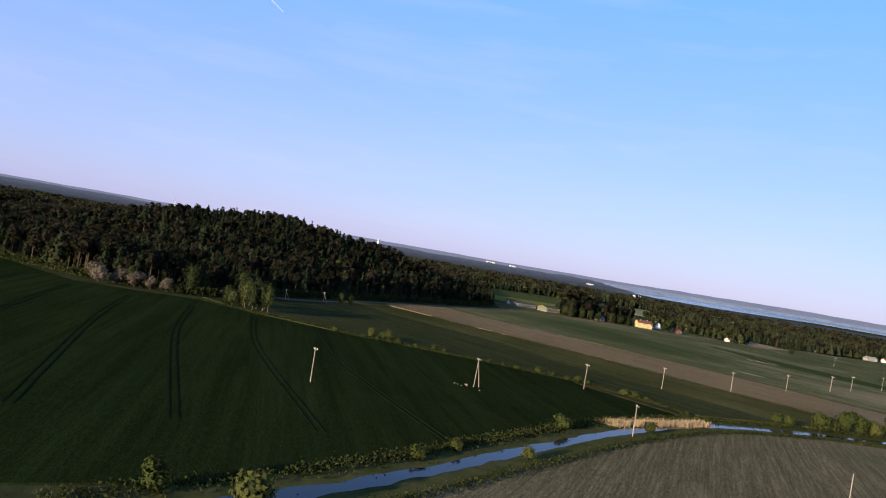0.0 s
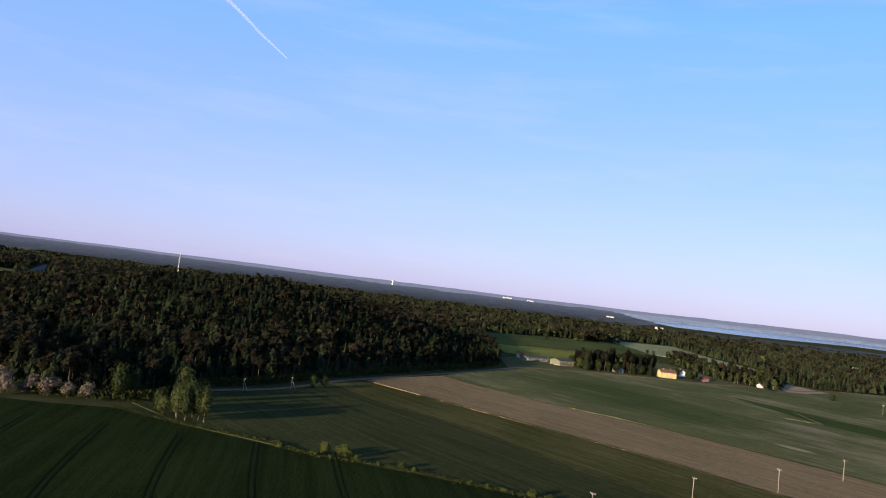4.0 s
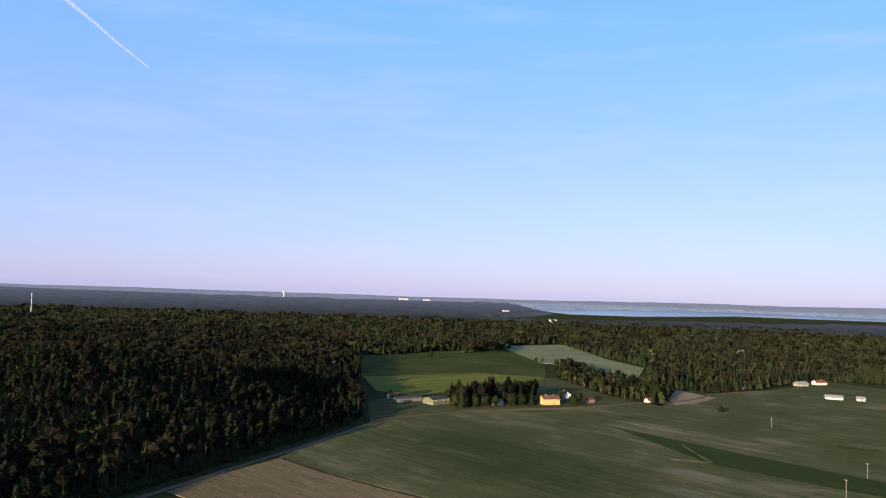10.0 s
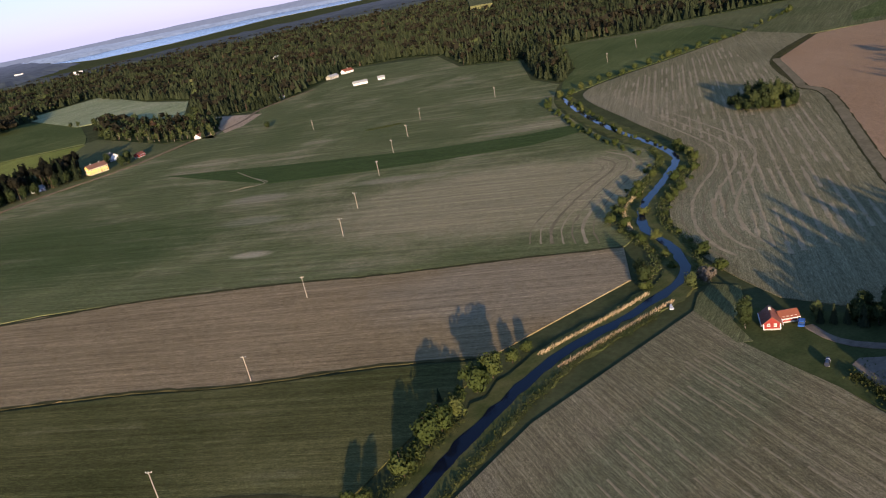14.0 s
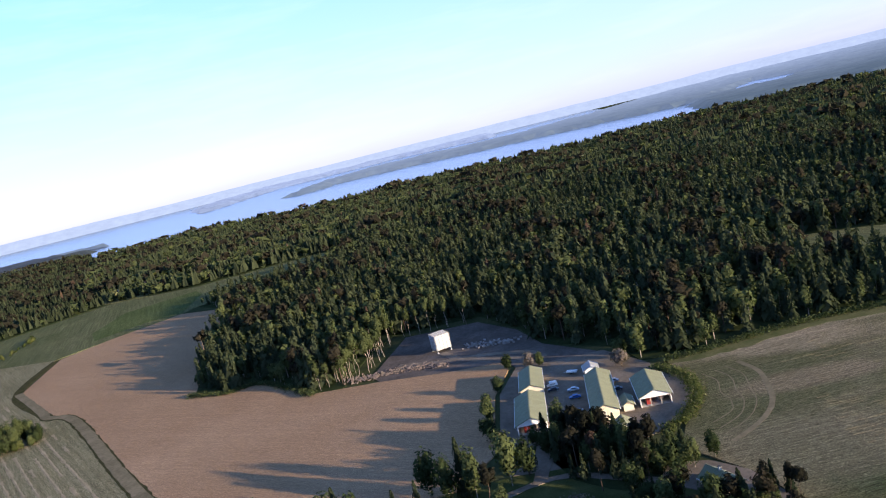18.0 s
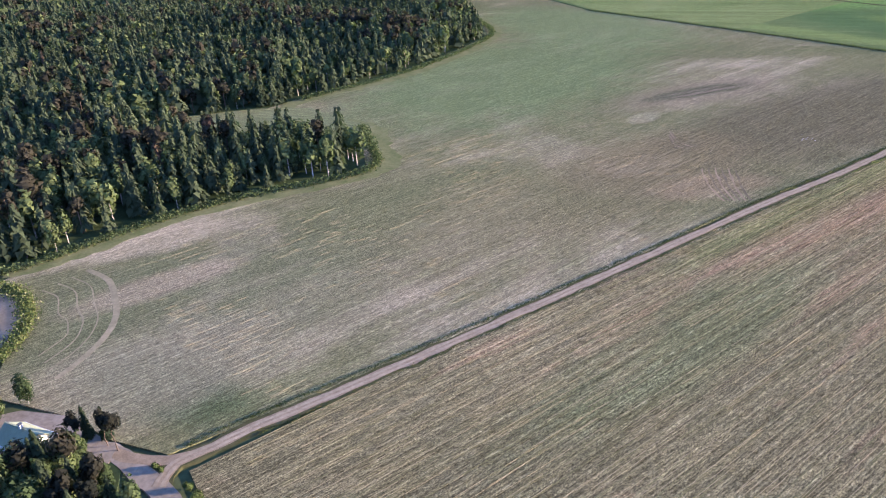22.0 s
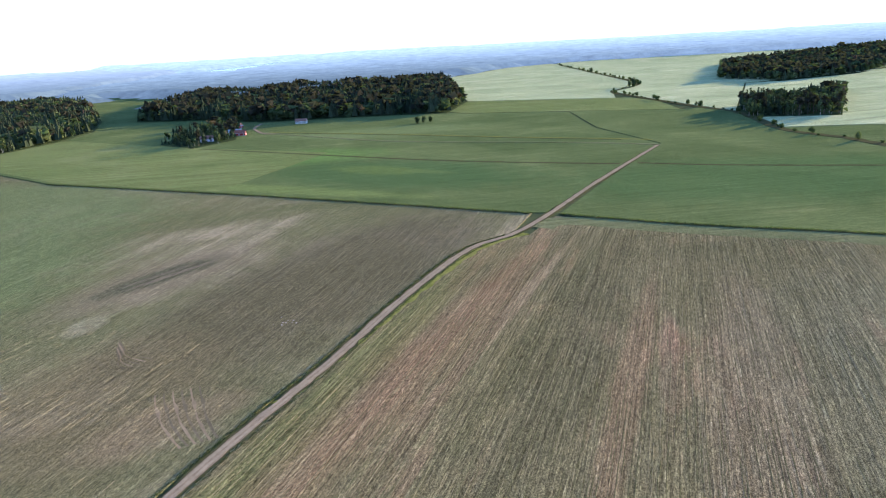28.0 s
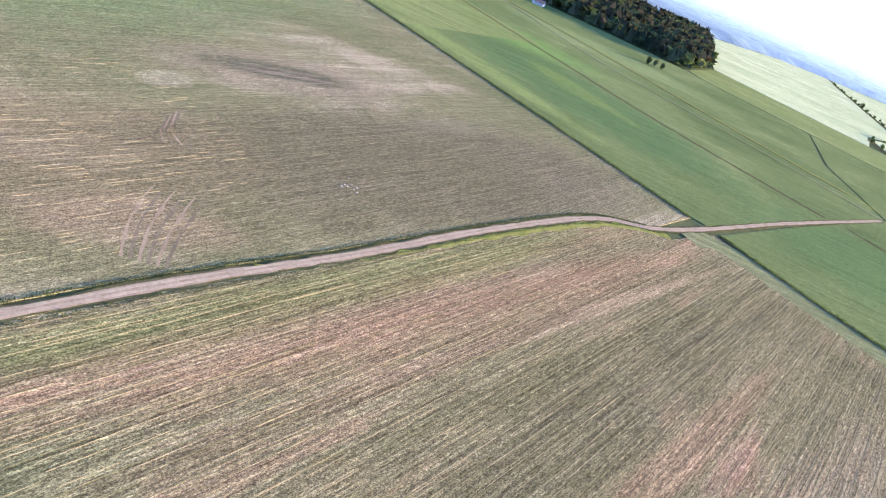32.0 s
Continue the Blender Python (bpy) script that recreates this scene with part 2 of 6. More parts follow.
M = dict(
    ground=plain_mat("meadow_ground", (0.042, 0.052, 0.023), (0.066, 0.072, 0.032), 0.5),
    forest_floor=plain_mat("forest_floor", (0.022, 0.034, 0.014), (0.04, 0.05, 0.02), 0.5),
    cereal=field_mat("green_cereal", (0.014, 0.024, 0.008), (0.02, 0.031, 0.010), (0.03, 0.04, 0.015), 102, 5.0, 0.3, 0.5, 0.74),
    meadow=field_mat("rough_meadow", (0.062, 0.064, 0.022), (0.105, 0.10, 0.038), (0.15, 0.14, 0.07), 130, 2.0, 0.3, streak=(0.17, 0.16, 0.08), streak_at=0.64),
    fallow=field_mat("brown_fallow", (0.225, 0.168, 0.088), (0.27, 0.2, 0.108), (0.32, 0.245, 0.142), 130, 1.6, 0.3, 0.6, 0.66, spots=[(240, 330, 60, 30, 130, 0.6, (0.24, 0.2, 0.13))]),
    young=field_mat("young_crop", (0.098, 0.112, 0.045), (0.142, 0.148, 0.064), (0.26, 0.225, 0.125), 125, 3.0, 0.25, 0.5, 0.57, streak=(0.21, 0.19, 0.105), streak_at=0.63,
                    spots=[(316, 416, 112, 66, 127, 0.85, (0.29, 0.245, 0.135)), (258, 577, 22, 9, 125, 0.8, (0.24, 0.21, 0.13)), (316, 511, 30, 8, 125, 0.8, (0.25, 0.22, 0.13)), (238, 494, 22, 7, 125, 0.6, (0.24, 0.21, 0.12)), (204, 480, 11, 5, 125, 0.9, (0.34, 0.29, 0.18)), (232, 535, 22, 8, 125, 0.8, (0.2, 0.19, 0.11)), (150, 620, 110, 60, 125, 0.6, (0.05, 0.075, 0.025))]),
    stubble_g=field_mat("striped_stubble", (0.17, 0.152, 0.08), (0.212, 0.185, 0.1), (0.255, 0.215, 0.125), 35, 1.6, 0.22, 0.4, 0.62, grain=0.6, spots=[(330, 290, 70, 30, 50, 0.5, (0.2, 0.19, 0.11)), (480, 480, 90, 40, 60, 0.5, (0.26, 0.22, 0.13))]),
    soil=field_mat("harrowed_soil", (0.30, 0.19, 0.105), (0.345, 0.225, 0.128), (0.39, 0.275, 0.17), 60, 1.6, 0.08, 0.5, 0.7, grain=0.35),
    stubble_h=field_mat("brown_stubble", (0.148, 0.13, 0.067), (0.19, 0.162, 0.09), (0.23, 0.19, 0.115), 70, 0.9, 0.34, 0.4, 0.6, streak=(0.27, 0.225, 0.145), streak_at=0.64, spots=[(195, 235, 75, 14, 0, 0.6, (0.13, 0.135, 0.07))]),
    ley=field_mat("sparse_ley", (0.10, 0.098, 0.042), (0.142, 0.125, 0.063), (0.23, 0.185, 0.11), 90, 0.5, 0.34, 0.6, 0.58, streak=(0.25, 0.21, 0.112), streak_at=0.655, dash=0.018, grain=0.68, speck=0.5,
                  spots=[(470, -260, 150, 90, 110, 0.85, (0.105, 0.125, 0.05)), (560, -430, 150, 70, 160, 0.8, (0.11, 0.13, 0.052)), (268, -292, 125, 50, 78, 0.8, (0.092, 0.077, 0.043)), (300, -120, 95, 42, 92, 0.3, (0.165, 0.125, 0.065)), (298, -168, 50, 34, 90, 0.25, (0.165, 0.115, 0.062)), (291, 42, 28, 13, 25, 0.95, (0.055, 0.07, 0.03)), (330, 20, 70, 45, 80, 0.4, (0.085, 0.09, 0.045)), (380, 5, 34, 12, 80, 0.6, (0.3, 0.235, 0.145)), (345, 18, 30, 9, 85, 0.5, (0.27, 0.2, 0.125)), (346, -278, 60, 24, 72, 0.5, (0.17, 0.13, 0.082)), (347, -279, 36, 10, 71, 0.8, (0.062, 0.062, 0.033)), (344, -280, 26, 2.2, 71, 0.6, (0.17, 0.13, 0.085)), (350, -278, 22, 2.0, 71, 0.4, (0.15, 0.115, 0.075)), (340, -218, 12, 7, 100, 0.4, (0.25, 0.21, 0.13)), (300, 40, 40, 24, 80, 0.7, (0.17, 0.145, 0.085)), (276, -215, 120, 42, 84, 0.4, (0.088, 0.074, 0.036)), (266, -156, 24, 12, 60, 0.35, (0.21, 0.145, 0.085)), (390, 0, 60, 9, 92, 0.5, (0.3, 0.24, 0.15))]),
    thin=field_mat("thin_crop", (0.104, 0.09, 0.043), (0.146, 0.12, 0.06), (0.20, 0.125, 0.07), 87, 0.6, 0.48, 0.35, 0.6, streak=(0.3, 0.25, 0.147), streak_at=0.64, dash=0.014, grain=0.85, speck=0.6,
                   spots=[(212, -215, 110, 8, 82, 0.35, (0.18, 0.105, 0.062)), (192, -240, 110, 3, 82, 0.35, (0.3, 0.2, 0.12)), (205, -225, 120, 9, 82, 0.3, (0.2, 0.11, 0.06)), (176, -250, 120, 5, 82, 0.5, (0.075, 0.07, 0.032)), (150, -200, 90, 5, 85, 0.4, (0.2, 0.12, 0.068)), (165, -230, 110, 12, 84, 0.45, (0.075, 0.068, 0.036)), (222, -240, 110, 4, 82, 0.35, (0.17, 0.11, 0.06)), (120, -180, 120, 14, 86, 0.35, (0.19, 0.13, 0.08)), (228, -190, 110, 8, 84, 0.6, (0.10, 0.11, 0.036)), (215, -60, 60, 14, 88, 0.5, (0.085, 0.10, 0.042)), (140, -215, 40, 2.6, 88, 0.18, (0.26, 0.165, 0.11)), (60, -200, 60, 120, 0, 0.4, (0.15, 0.135, 0.08)), (226, -165, 75, 4, 84, 0.35, (0.12, 0.082, 0.042)), (216, -170, 70, 2.2, 85, 0.45, (0.16, 0.105, 0.056)), (200, -180, 80, 3, 84, 0.4, (0.1, 0.07, 0.036)), (178, -170, 80, 10, 86, 0.3, (0.085, 0.076, 0.036))]),
    grass=field_mat("tall_grass", (0.066, 0.086, 0.03), (0.1, 0.118, 0.043), (0.15, 0.157, 0.064), 20, 3.0, 0.17, 0.5, 0.64,
                    spots=[(340, -545, 45, 18, 160, 0.75, (0.22, 0.23, 0.05)), (300, -535, 30, 8, 160, 0.6, (0.22, 0.22, 0.06)), (380, -470, 120, 14, 165, 0.5, (0.14, 0.17, 0.05)), (480, -600, 130, 60, 20, 0.6, (0.10, 0.165, 0.04)), (320, -530, 120, 62, 165, 0.75, (0.05, 0.085, 0.03)), (60, -500, 150, 80, 10, 0.6, (0.05, 0.088, 0.03)), (420, -800, 120, 50, 20, 0.5, (0.13, 0.155, 0.06))]),
    dark_cereal=field_mat("dark_cereal", (0.038, 0.047, 0.019), (0.052, 0.06, 0.025), (0.07, 0.07, 0.034), 130, 3.0, 0.25, 0.5, 0.66),
    band=field_mat("dark_crop_strip", (0.048, 0.072, 0.024), (0.062, 0.086, 0.03), (0.08, 0.095, 0.04), 125, 4.0, 0.2, 0.5, 0.7),
    grass_light=field_mat("light_grass", (0.102, 0.124, 0.04), (0.132, 0.145, 0.052), (0.165, 0.17, 0.075), 20, 6.0, 0.2, 0.5, 0.62),
    pale=field_mat("pale_far_field", (0.23, 0.255, 0.125), (0.31, 0.32, 0.17), (0.38, 0.37, 0.22), 30, 6.0, 0.3),
    sand=field_mat("sandy_field", (0.34, 0.25, 0.16), (0.40, 0.30, 0.2), (0.45, 0.36, 0.26), 30, 6.0, 0.2),
    headland=field_mat("grassy_headland", (0.095, 0.104, 0.044), (0.13, 0.13, 0.06), (0.185, 0.168, 0.09), 20, 2.0, 0.3),
    rape=field_mat("yellow_green_field", (0.17, 0.19, 0.045), (0.21, 0.215, 0.055), (0.25, 0.23, 0.08), 30, 6.0, 0.25),
    gravel=plain_mat("gravel", (0.148, 0.11, 0.07), (0.195, 0.148, 0.097), 3.0),
    rut=plain_mat("dry_rut", (0.175, 0.137, 0.09), (0.235, 0.184, 0.122), 1.0),
    site=plain_mat("site_earth", (0.085, 0.072, 0.06), (0.14, 0.118, 0.098), 0.5),
    dust=plain_mat("packed_earth", (0.14, 0.115, 0.085), (0.2, 0.165, 0.125), 0.8),
    track_earth=plain_mat("weedy_earth", (0.14, 0.118, 0.068), (0.195, 0.16, 0.096), 0.6),
    asphalt=plain_mat("asphalt", (0.11, 0.11, 0.112), (0.15, 0.15, 0.15), 1.5),
    ditch=plain_mat("ditch_grass", (0.04, 0.04, 0.017), (0.066, 0.06, 0.027), 1.5),
    verge=plain_mat("verge_grass", (0.055, 0.068, 0.023), (0.10, 0.10, 0.04), 1.2),
    edge=plain_mat("forest_edge_grass", (0.082, 0.09, 0.034), (0.13, 0.125, 0.055), 0.9),
    yellow_verge=plain_mat("yellow_green_weeds", (0.10, 0.11, 0.024), (0.16, 0.15, 0.04), 1.6),
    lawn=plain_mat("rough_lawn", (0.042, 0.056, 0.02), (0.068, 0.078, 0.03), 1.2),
    reed=plain_mat("dry_reed", (0.33, 0.25, 0.15), (0.42, 0.33, 0.21), 2.0),
    bark=plain_mat("bark", (0.065, 0.048, 0.036), (0.105, 0.078, 0.058), 3.0),
    birch=plain_mat("birch_bark", (0.21, 0.175, 0.135), (0.34, 0.3, 0.25), 3.0),
    conifer=leaf_mat("conifer_needles", (0.014, 0.021, 0.012), (0.048, 0.059, 0.031), (0.07, 0.05, 0.034), 0.04),
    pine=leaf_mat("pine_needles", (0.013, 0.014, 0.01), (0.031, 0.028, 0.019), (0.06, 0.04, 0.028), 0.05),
    broad=leaf_mat("broad_leaves", (0.026, 0.038, 0.016), (0.076, 0.092, 0.037), (0.12, 0.125, 0.06), 0.03),
    hedge=leaf_mat("hedge_leaves", (0.026, 0.034, 0.012), (0.055, 0.064, 0.022), (0.08, 0.078, 0.035), 0.05),
    mauve=leaf_mat("greyish_willow_leaves", (0.12, 0.10, 0.085), (0.17, 0.145, 0.12), (0.2, 0.18, 0.14), 0.1),
    shrub=leaf_mat("shrub_leaves", (0.045, 0.062, 0.02), (0.095, 0.105, 0.036), (0.15, 0.145, 0.08), 0.08),
)
water = Mat("stream_water", 0.08)
water.colour((0.004, 0.007, 0.016)).b.inputs["Specular IOR Level"].default_value = 0.09
water.bump(water.noise(water.coords(), 0.8, 3), 0.05, 0.1)
M["water"] = water.m
sea = Mat("sea_water", 0.2)
sea.colour((0.11, 0.135, 0.155)).b.inputs["Specular IOR Level"].default_value = 0.5
sea.bump(sea.noise(sea.coords(), 0.05, 6, 0.7), 0.12, 2.0)
M["sea"] = sea.m


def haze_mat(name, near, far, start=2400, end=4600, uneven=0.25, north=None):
    """Distant woods with evening haze painted in as emission, paler the farther out they lie."""
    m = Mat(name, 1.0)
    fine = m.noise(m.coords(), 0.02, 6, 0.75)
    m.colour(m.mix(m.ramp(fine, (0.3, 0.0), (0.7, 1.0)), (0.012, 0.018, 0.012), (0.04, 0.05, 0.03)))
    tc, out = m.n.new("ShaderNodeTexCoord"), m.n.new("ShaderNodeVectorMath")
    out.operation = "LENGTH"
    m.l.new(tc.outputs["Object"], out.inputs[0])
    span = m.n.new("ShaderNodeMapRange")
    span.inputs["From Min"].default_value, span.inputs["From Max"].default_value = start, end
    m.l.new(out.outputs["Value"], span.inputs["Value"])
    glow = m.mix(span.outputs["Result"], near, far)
    if north:   # weaker haze glow painted in away from the sun
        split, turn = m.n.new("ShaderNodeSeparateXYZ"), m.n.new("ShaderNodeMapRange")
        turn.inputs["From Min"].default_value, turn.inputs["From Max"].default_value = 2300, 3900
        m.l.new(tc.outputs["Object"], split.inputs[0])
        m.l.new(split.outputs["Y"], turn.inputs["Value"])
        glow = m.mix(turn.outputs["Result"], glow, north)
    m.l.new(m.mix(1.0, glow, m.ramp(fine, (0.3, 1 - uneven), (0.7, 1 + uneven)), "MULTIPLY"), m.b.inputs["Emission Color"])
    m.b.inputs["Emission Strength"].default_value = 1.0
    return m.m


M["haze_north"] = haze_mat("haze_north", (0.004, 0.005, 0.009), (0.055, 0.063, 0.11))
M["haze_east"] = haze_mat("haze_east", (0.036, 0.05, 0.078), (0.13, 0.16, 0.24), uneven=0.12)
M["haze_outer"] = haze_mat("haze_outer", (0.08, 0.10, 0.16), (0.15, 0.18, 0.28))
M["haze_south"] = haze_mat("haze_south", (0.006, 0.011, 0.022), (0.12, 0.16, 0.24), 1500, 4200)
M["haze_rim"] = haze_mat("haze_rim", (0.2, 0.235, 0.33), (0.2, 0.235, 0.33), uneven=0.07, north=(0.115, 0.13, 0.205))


# ---- the lie of the land ----
def gz(x, y):
    """Ground height: level fields, a wooded hill, and a slow rise far out."""
    r = np.hypot(np.subtract(x, 120), np.subtract(y, 50))
    hill = np.maximum(0, 60 * np.exp(-(((np.asarray(x) + 170) / 200) ** 2 + ((np.asarray(y) - 740) / 230) ** 2)) - 24)
    return 64 * np.maximum((r - 1400) / 3500, 0) ** 2 + hill


def mesh_of(name, verts, faces, mats, slots=None, smooth=False, tint=None):
    me = bpy.data.meshes.new(name)
    verts, faces = np.asarray(verts, np.float32), np.asarray(faces, np.int32)
    k = faces.shape[1]
    me.vertices.add(len(verts))
    me.vertices.foreach_set("co", verts.ravel())
    me.loops.add(faces.size)
    me.loops.foreach_set("vertex_index", faces.ravel())
    me.polygons.add(len(faces))
    me.polygons.foreach_set("loop_start", np.arange(0, faces.size, k, dtype=np.int32))
    for m in mats:
        me.materials.append(m)
    if slots is not None:
        me.polygons.foreach_set("material_index", np.asarray(slots, np.int32))
    me.polygons.foreach_set("use_smooth", np.full(len(faces), bool(smooth)))
    if tint is not None:
        me.attributes.new("tint", "FLOAT", "POINT").data.foreach_set("value", np.asarray(tint, np.float32))
    me.update(calc_edges=True)
    me.validate()
    return me


def setting(name, me, label, category):
    return tagged(new(name, me), label, category, kind="structure")


def polygon(name, corners, lift, mat, label, category="field", step=0):
    """A level plot of land with a low edge; cut into squares of 'step' metres where the land is not level."""
    bm = bmesh.new()
    f = bm.faces.new([bm.verts.new((x, y, 0)) for x, y in corners])
    if f.normal.z < 0 or sum(a[0] * b[1] - b[0] * a[1] for a, b in zip(corners, corners[1:] + corners[:1])) < 0:
        bmesh.ops.reverse_faces(bm, faces=[f])
    if step:
        xs, ys = [c[0] for c in corners], [c[1] for c in corners]
        for axis, lo, hi in ((0, min(xs), max(xs)), (1, min(ys), max(ys))):
            for v in np.arange(lo + step, hi, step):
                no = (1, 0, 0) if axis == 0 else (0, 1, 0)
                bmesh.ops.bisect_plane(bm, geom=bm.verts[:] + bm.edges[:] + bm.faces[:], plane_co=(v, v, 0), plane_no=no)
    bmesh.ops.triangulate(bm, faces=bm.faces[:])
    up = bmesh.ops.extrude_face_region(bm, geom=bm.faces[:])
    tops = {v for v in up["geom"] if isinstance(v, bmesh.types.BMVert)}
    for v in bm.verts:
        v.co.z = float(gz(v.co.x, v.co.y)) + (lift if v in tops else -0.3)
    bmesh.ops.recalc_face_normals(bm, faces=bm.faces[:])
    me = bpy.data.meshes.new(name)
    bm.to_mesh(me)
    bm.free()
    me.materials.append(M[mat] if isinstance(mat, str) else mat)
    return setting(name, me, label, category)


def smooth_line(points, step=4.0):
    """A smooth line through the given points (Catmull-Rom), as an array of places about 'step' apart."""
    p = np.array([points[0], *points, points[-1]], float)
    out = []
    for a, b, c, d in zip(p, p[1:], p[2:], p[3:]):
        n = max(2, int(np.hypot(*(c - b)) / step))
        for t in np.arange(n) / n:
            out.append(0.5 * (2 * b + (c - a) * t + (2 * a - 5 * b + 4 * c - d) * t * t + (3 * b - a - 3 * c + d) * t ** 3))
    out.append(p[-1])
    return np.array(out)


def edge_line(points):
    """A rounded field edge through the given corners."""
    return [tuple(q) for q in smooth_line(points, 7.0)]


def strip_mesh(name, points, width, lift, mat, crown=0.0, wobble=0.0, step=4.0, seed=1):
    """A band of land along a line: road, ditch, verge or water. 'width' may be one value or (start, end)."""
    line = smooth_line(points, step)
    rng = np.random.default_rng(seed)
    way = np.gradient(line, axis=0)
    way /= np.linalg.norm(way, axis=1)[:, None] + 1e-9
    side = np.stack([-way[:, 1], way[:, 0]], 1)
    w = np.linspace(*(width if isinstance(width, tuple) else (width, width)), len(line)) / 2
    cols = []
    for k, h in ((-1, -0.3), (-0.98, 0.0), (0, crown), (0.98, 0.0), (1, -0.3)):
        off = w * k + rng.normal(0, 1, len(w)) * wobble * abs(k)
        xy = line + side * off[:, None]
        cols.append(np.column_stack([xy, gz(xy[:, 0], xy[:, 1]) + lift + h]))
    v = np.stack(cols, 1).reshape(-1, 3)
    i = np.arange(len(line) - 1)[:, None] * 5 + np.arange(4)[None]
    f = np.stack([i, i + 1, i + 6, i + 5], -1).reshape(-1, 4)
    return mesh_of(name, v, f[:, ::-1], [M[mat]])


def strip(name, points, width, lift, mat, label, category, **more):
    return setting(name, strip_mesh(name, points, width, lift, mat, **more), label, category)


# ground sheet, fine near the flight and coarse towards the rim
rad = np.concatenate([np.linspace(0, 1400, 60), np.linspace(1460, 4780, 50)])
ang = np.linspace(0, 2 * np.pi, 145)[:-1]
gx, gy = 120 + rad[:, None] * np.cos(ang), 50 + rad[:, None] * np.sin(ang)
gv = np.stack([gx, gy, gz(gx, gy) - 0.25], -1).reshape(-1, 3)
a, b = np.meshgrid(np.arange(len(rad) - 1), np.arange(144), indexing="ij")
gf = np.stack([a * 144 + b, (a + 1) * 144 + b, (a + 1) * 144 + (b + 1) % 144, a * 144 + (b + 1) % 144], -1).reshape(-1, 4)
setting("ground", mesh_of("ground", gv, gf, [M["ground"]], smooth=True), "dark green and brown land reaching to the horizon", "ground")
HALL_YARD = [(447, 142), (441, 112), (428, 108), (424, 72), (455, 92), (490, 100), (525, 118), (530, 160), (500, 168), (470, 176), (457, 172)]
# ---- fields ----
SAND_FAR = [(2070, 2310), (1690, 1850), (1725, 1735), (2130, 2120)]   # fields on far rises, level with the tree tops before them
GREEN_FAR = [(1600, 1890), (1290, 1530), (1315, 1480), (1540, 1730)]
GREEN_PATCH = [(801, 461), (850, 485), (947, 488), (990, 420), (955, 402), (842, 390), (836, 425)]
HILL_MEADOW = [(-415, 580), (-425, 690), (-590, 1085), (-572, 1216), (-715, 1405), (-851, 1475), (-980, 1320), (-930, 1236), (-720, 900), (-510, 640)]
polygon("field_cereal", [(-330, 400), (-225, 392), (-164, 347), (-136, 350), (-112, 357), (-82, 343), (-29, 322), (22, 312), (60, 298), (92, 262), (58, 225), (20, 168), (-25, 115), (-120, 60), (-420, 60)], 0.05, "cereal", "dark green cereal field with pale wheel tracks")
polygon("field_cereal_small", [(-91, 419), (-112, 372), (-82, 345), (-29, 325), (22, 315), (60, 302), (98, 266), (132, 281), (116, 304), (89, 333), (65, 358), (28, 411), (-20, 458), (-52, 500), (-72, 455)], 0.10, "dark_cereal", "green cereal field between a hedge and a fallow strip")
polygon("field_meadow", [(132, 281), (116, 304), (89, 333), (65, 358), (28, 411), (-20, 458), (-52, 500), (-38, 530), (0, 497), (36, 463), (74, 429), (113, 391), (140, 359), (175, 326), (198, 299), (170, 293)], 0.13, "meadow", "rough tussocky grass strip beside the stream")
polygon("field_fallow", [(198, 302), (175, 329), (140, 362), (113, 394), (74, 432), (36, 466), (0, 500), (-36, 534), (-16, 572), (10, 612), (40, 574), (85, 528), (112, 509), (146, 477), (188, 432), (220, 391), (251, 357), (285, 319), (262, 298)], 0.16, "fallow", "brown fallow field with faint rows")
polygon("field_young", edge_line([(252, 359), (286, 319), (306, 341), (330, 354), (358, 364), (382, 374), (402, 393), (414, 424), (440, 470), (490, 540), (540, 585), (562, 601)]) + [(581, 654), (680, 766), (661, 849), (743, 991), (680, 1110), (533, 1001), (449, 958), (415, 904), (339, 874), (268, 838), (226, 825), (186, 817), (146, 802), (112, 779), (82, 758), (64, 728), (42, 682), (14, 628), (10, 614), (40, 577), (85, 531), (112, 512), (146, 480), (188, 435), (220, 394)], 0.12, "young", "wide green field of young crop with pale bare patches")
polygon("field_crop_band", [(258, 742), (296, 674), (326, 622), (372, 550), (414, 500), (448, 478), (430, 462), (396, 474), (348, 520), (317, 556), (279, 607), (270, 660)], 0.16, "band", "darker green crop strip across a young field")
polygon("field_stubble_striped", edge_line([(272, 250), (279, 268), (288, 285), (302, 305), (321, 323), (346, 338), (383, 351), (404, 366), (424, 392), (460, 450), (525, 543), (588, 556)]) + [(600, 556), (661, 552), (780, 552), (746, 472), (640, 449), (560, 392), (526, 357), (409, 281), (346, 238), (302, 202), (275, 232)], 0.10, "stubble_g", "mown field with pale straw swaths")
polygon("field_soil", [(309, 205), (346, 234), (409, 277), (526, 352), (560, 388), (640, 445), (744, 466), (787, 438), (835, 388), (799, 329), (517, 281), (505, 257), (508, 238), (464, 205), (457, 172), (447, 142), (441, 114), (428, 112), (400, 121), (344, 127), (325, 141), (323, 163), (325, 180)], 0.14, "soil", "bare pinkish brown harrowed soil")
polygon("field_stubble", [(252, 267), (243, 248), (238, 231), (234, 215), (228, 200), (223, 181), (218, 150), (232, 75), (248, 57), (60, 62), (-40, 95), (30, 165), (66, 215), (100, 247), (137, 259), (180, 267)], 0.10, "stubble_h", "brown stubble field with straw rows")
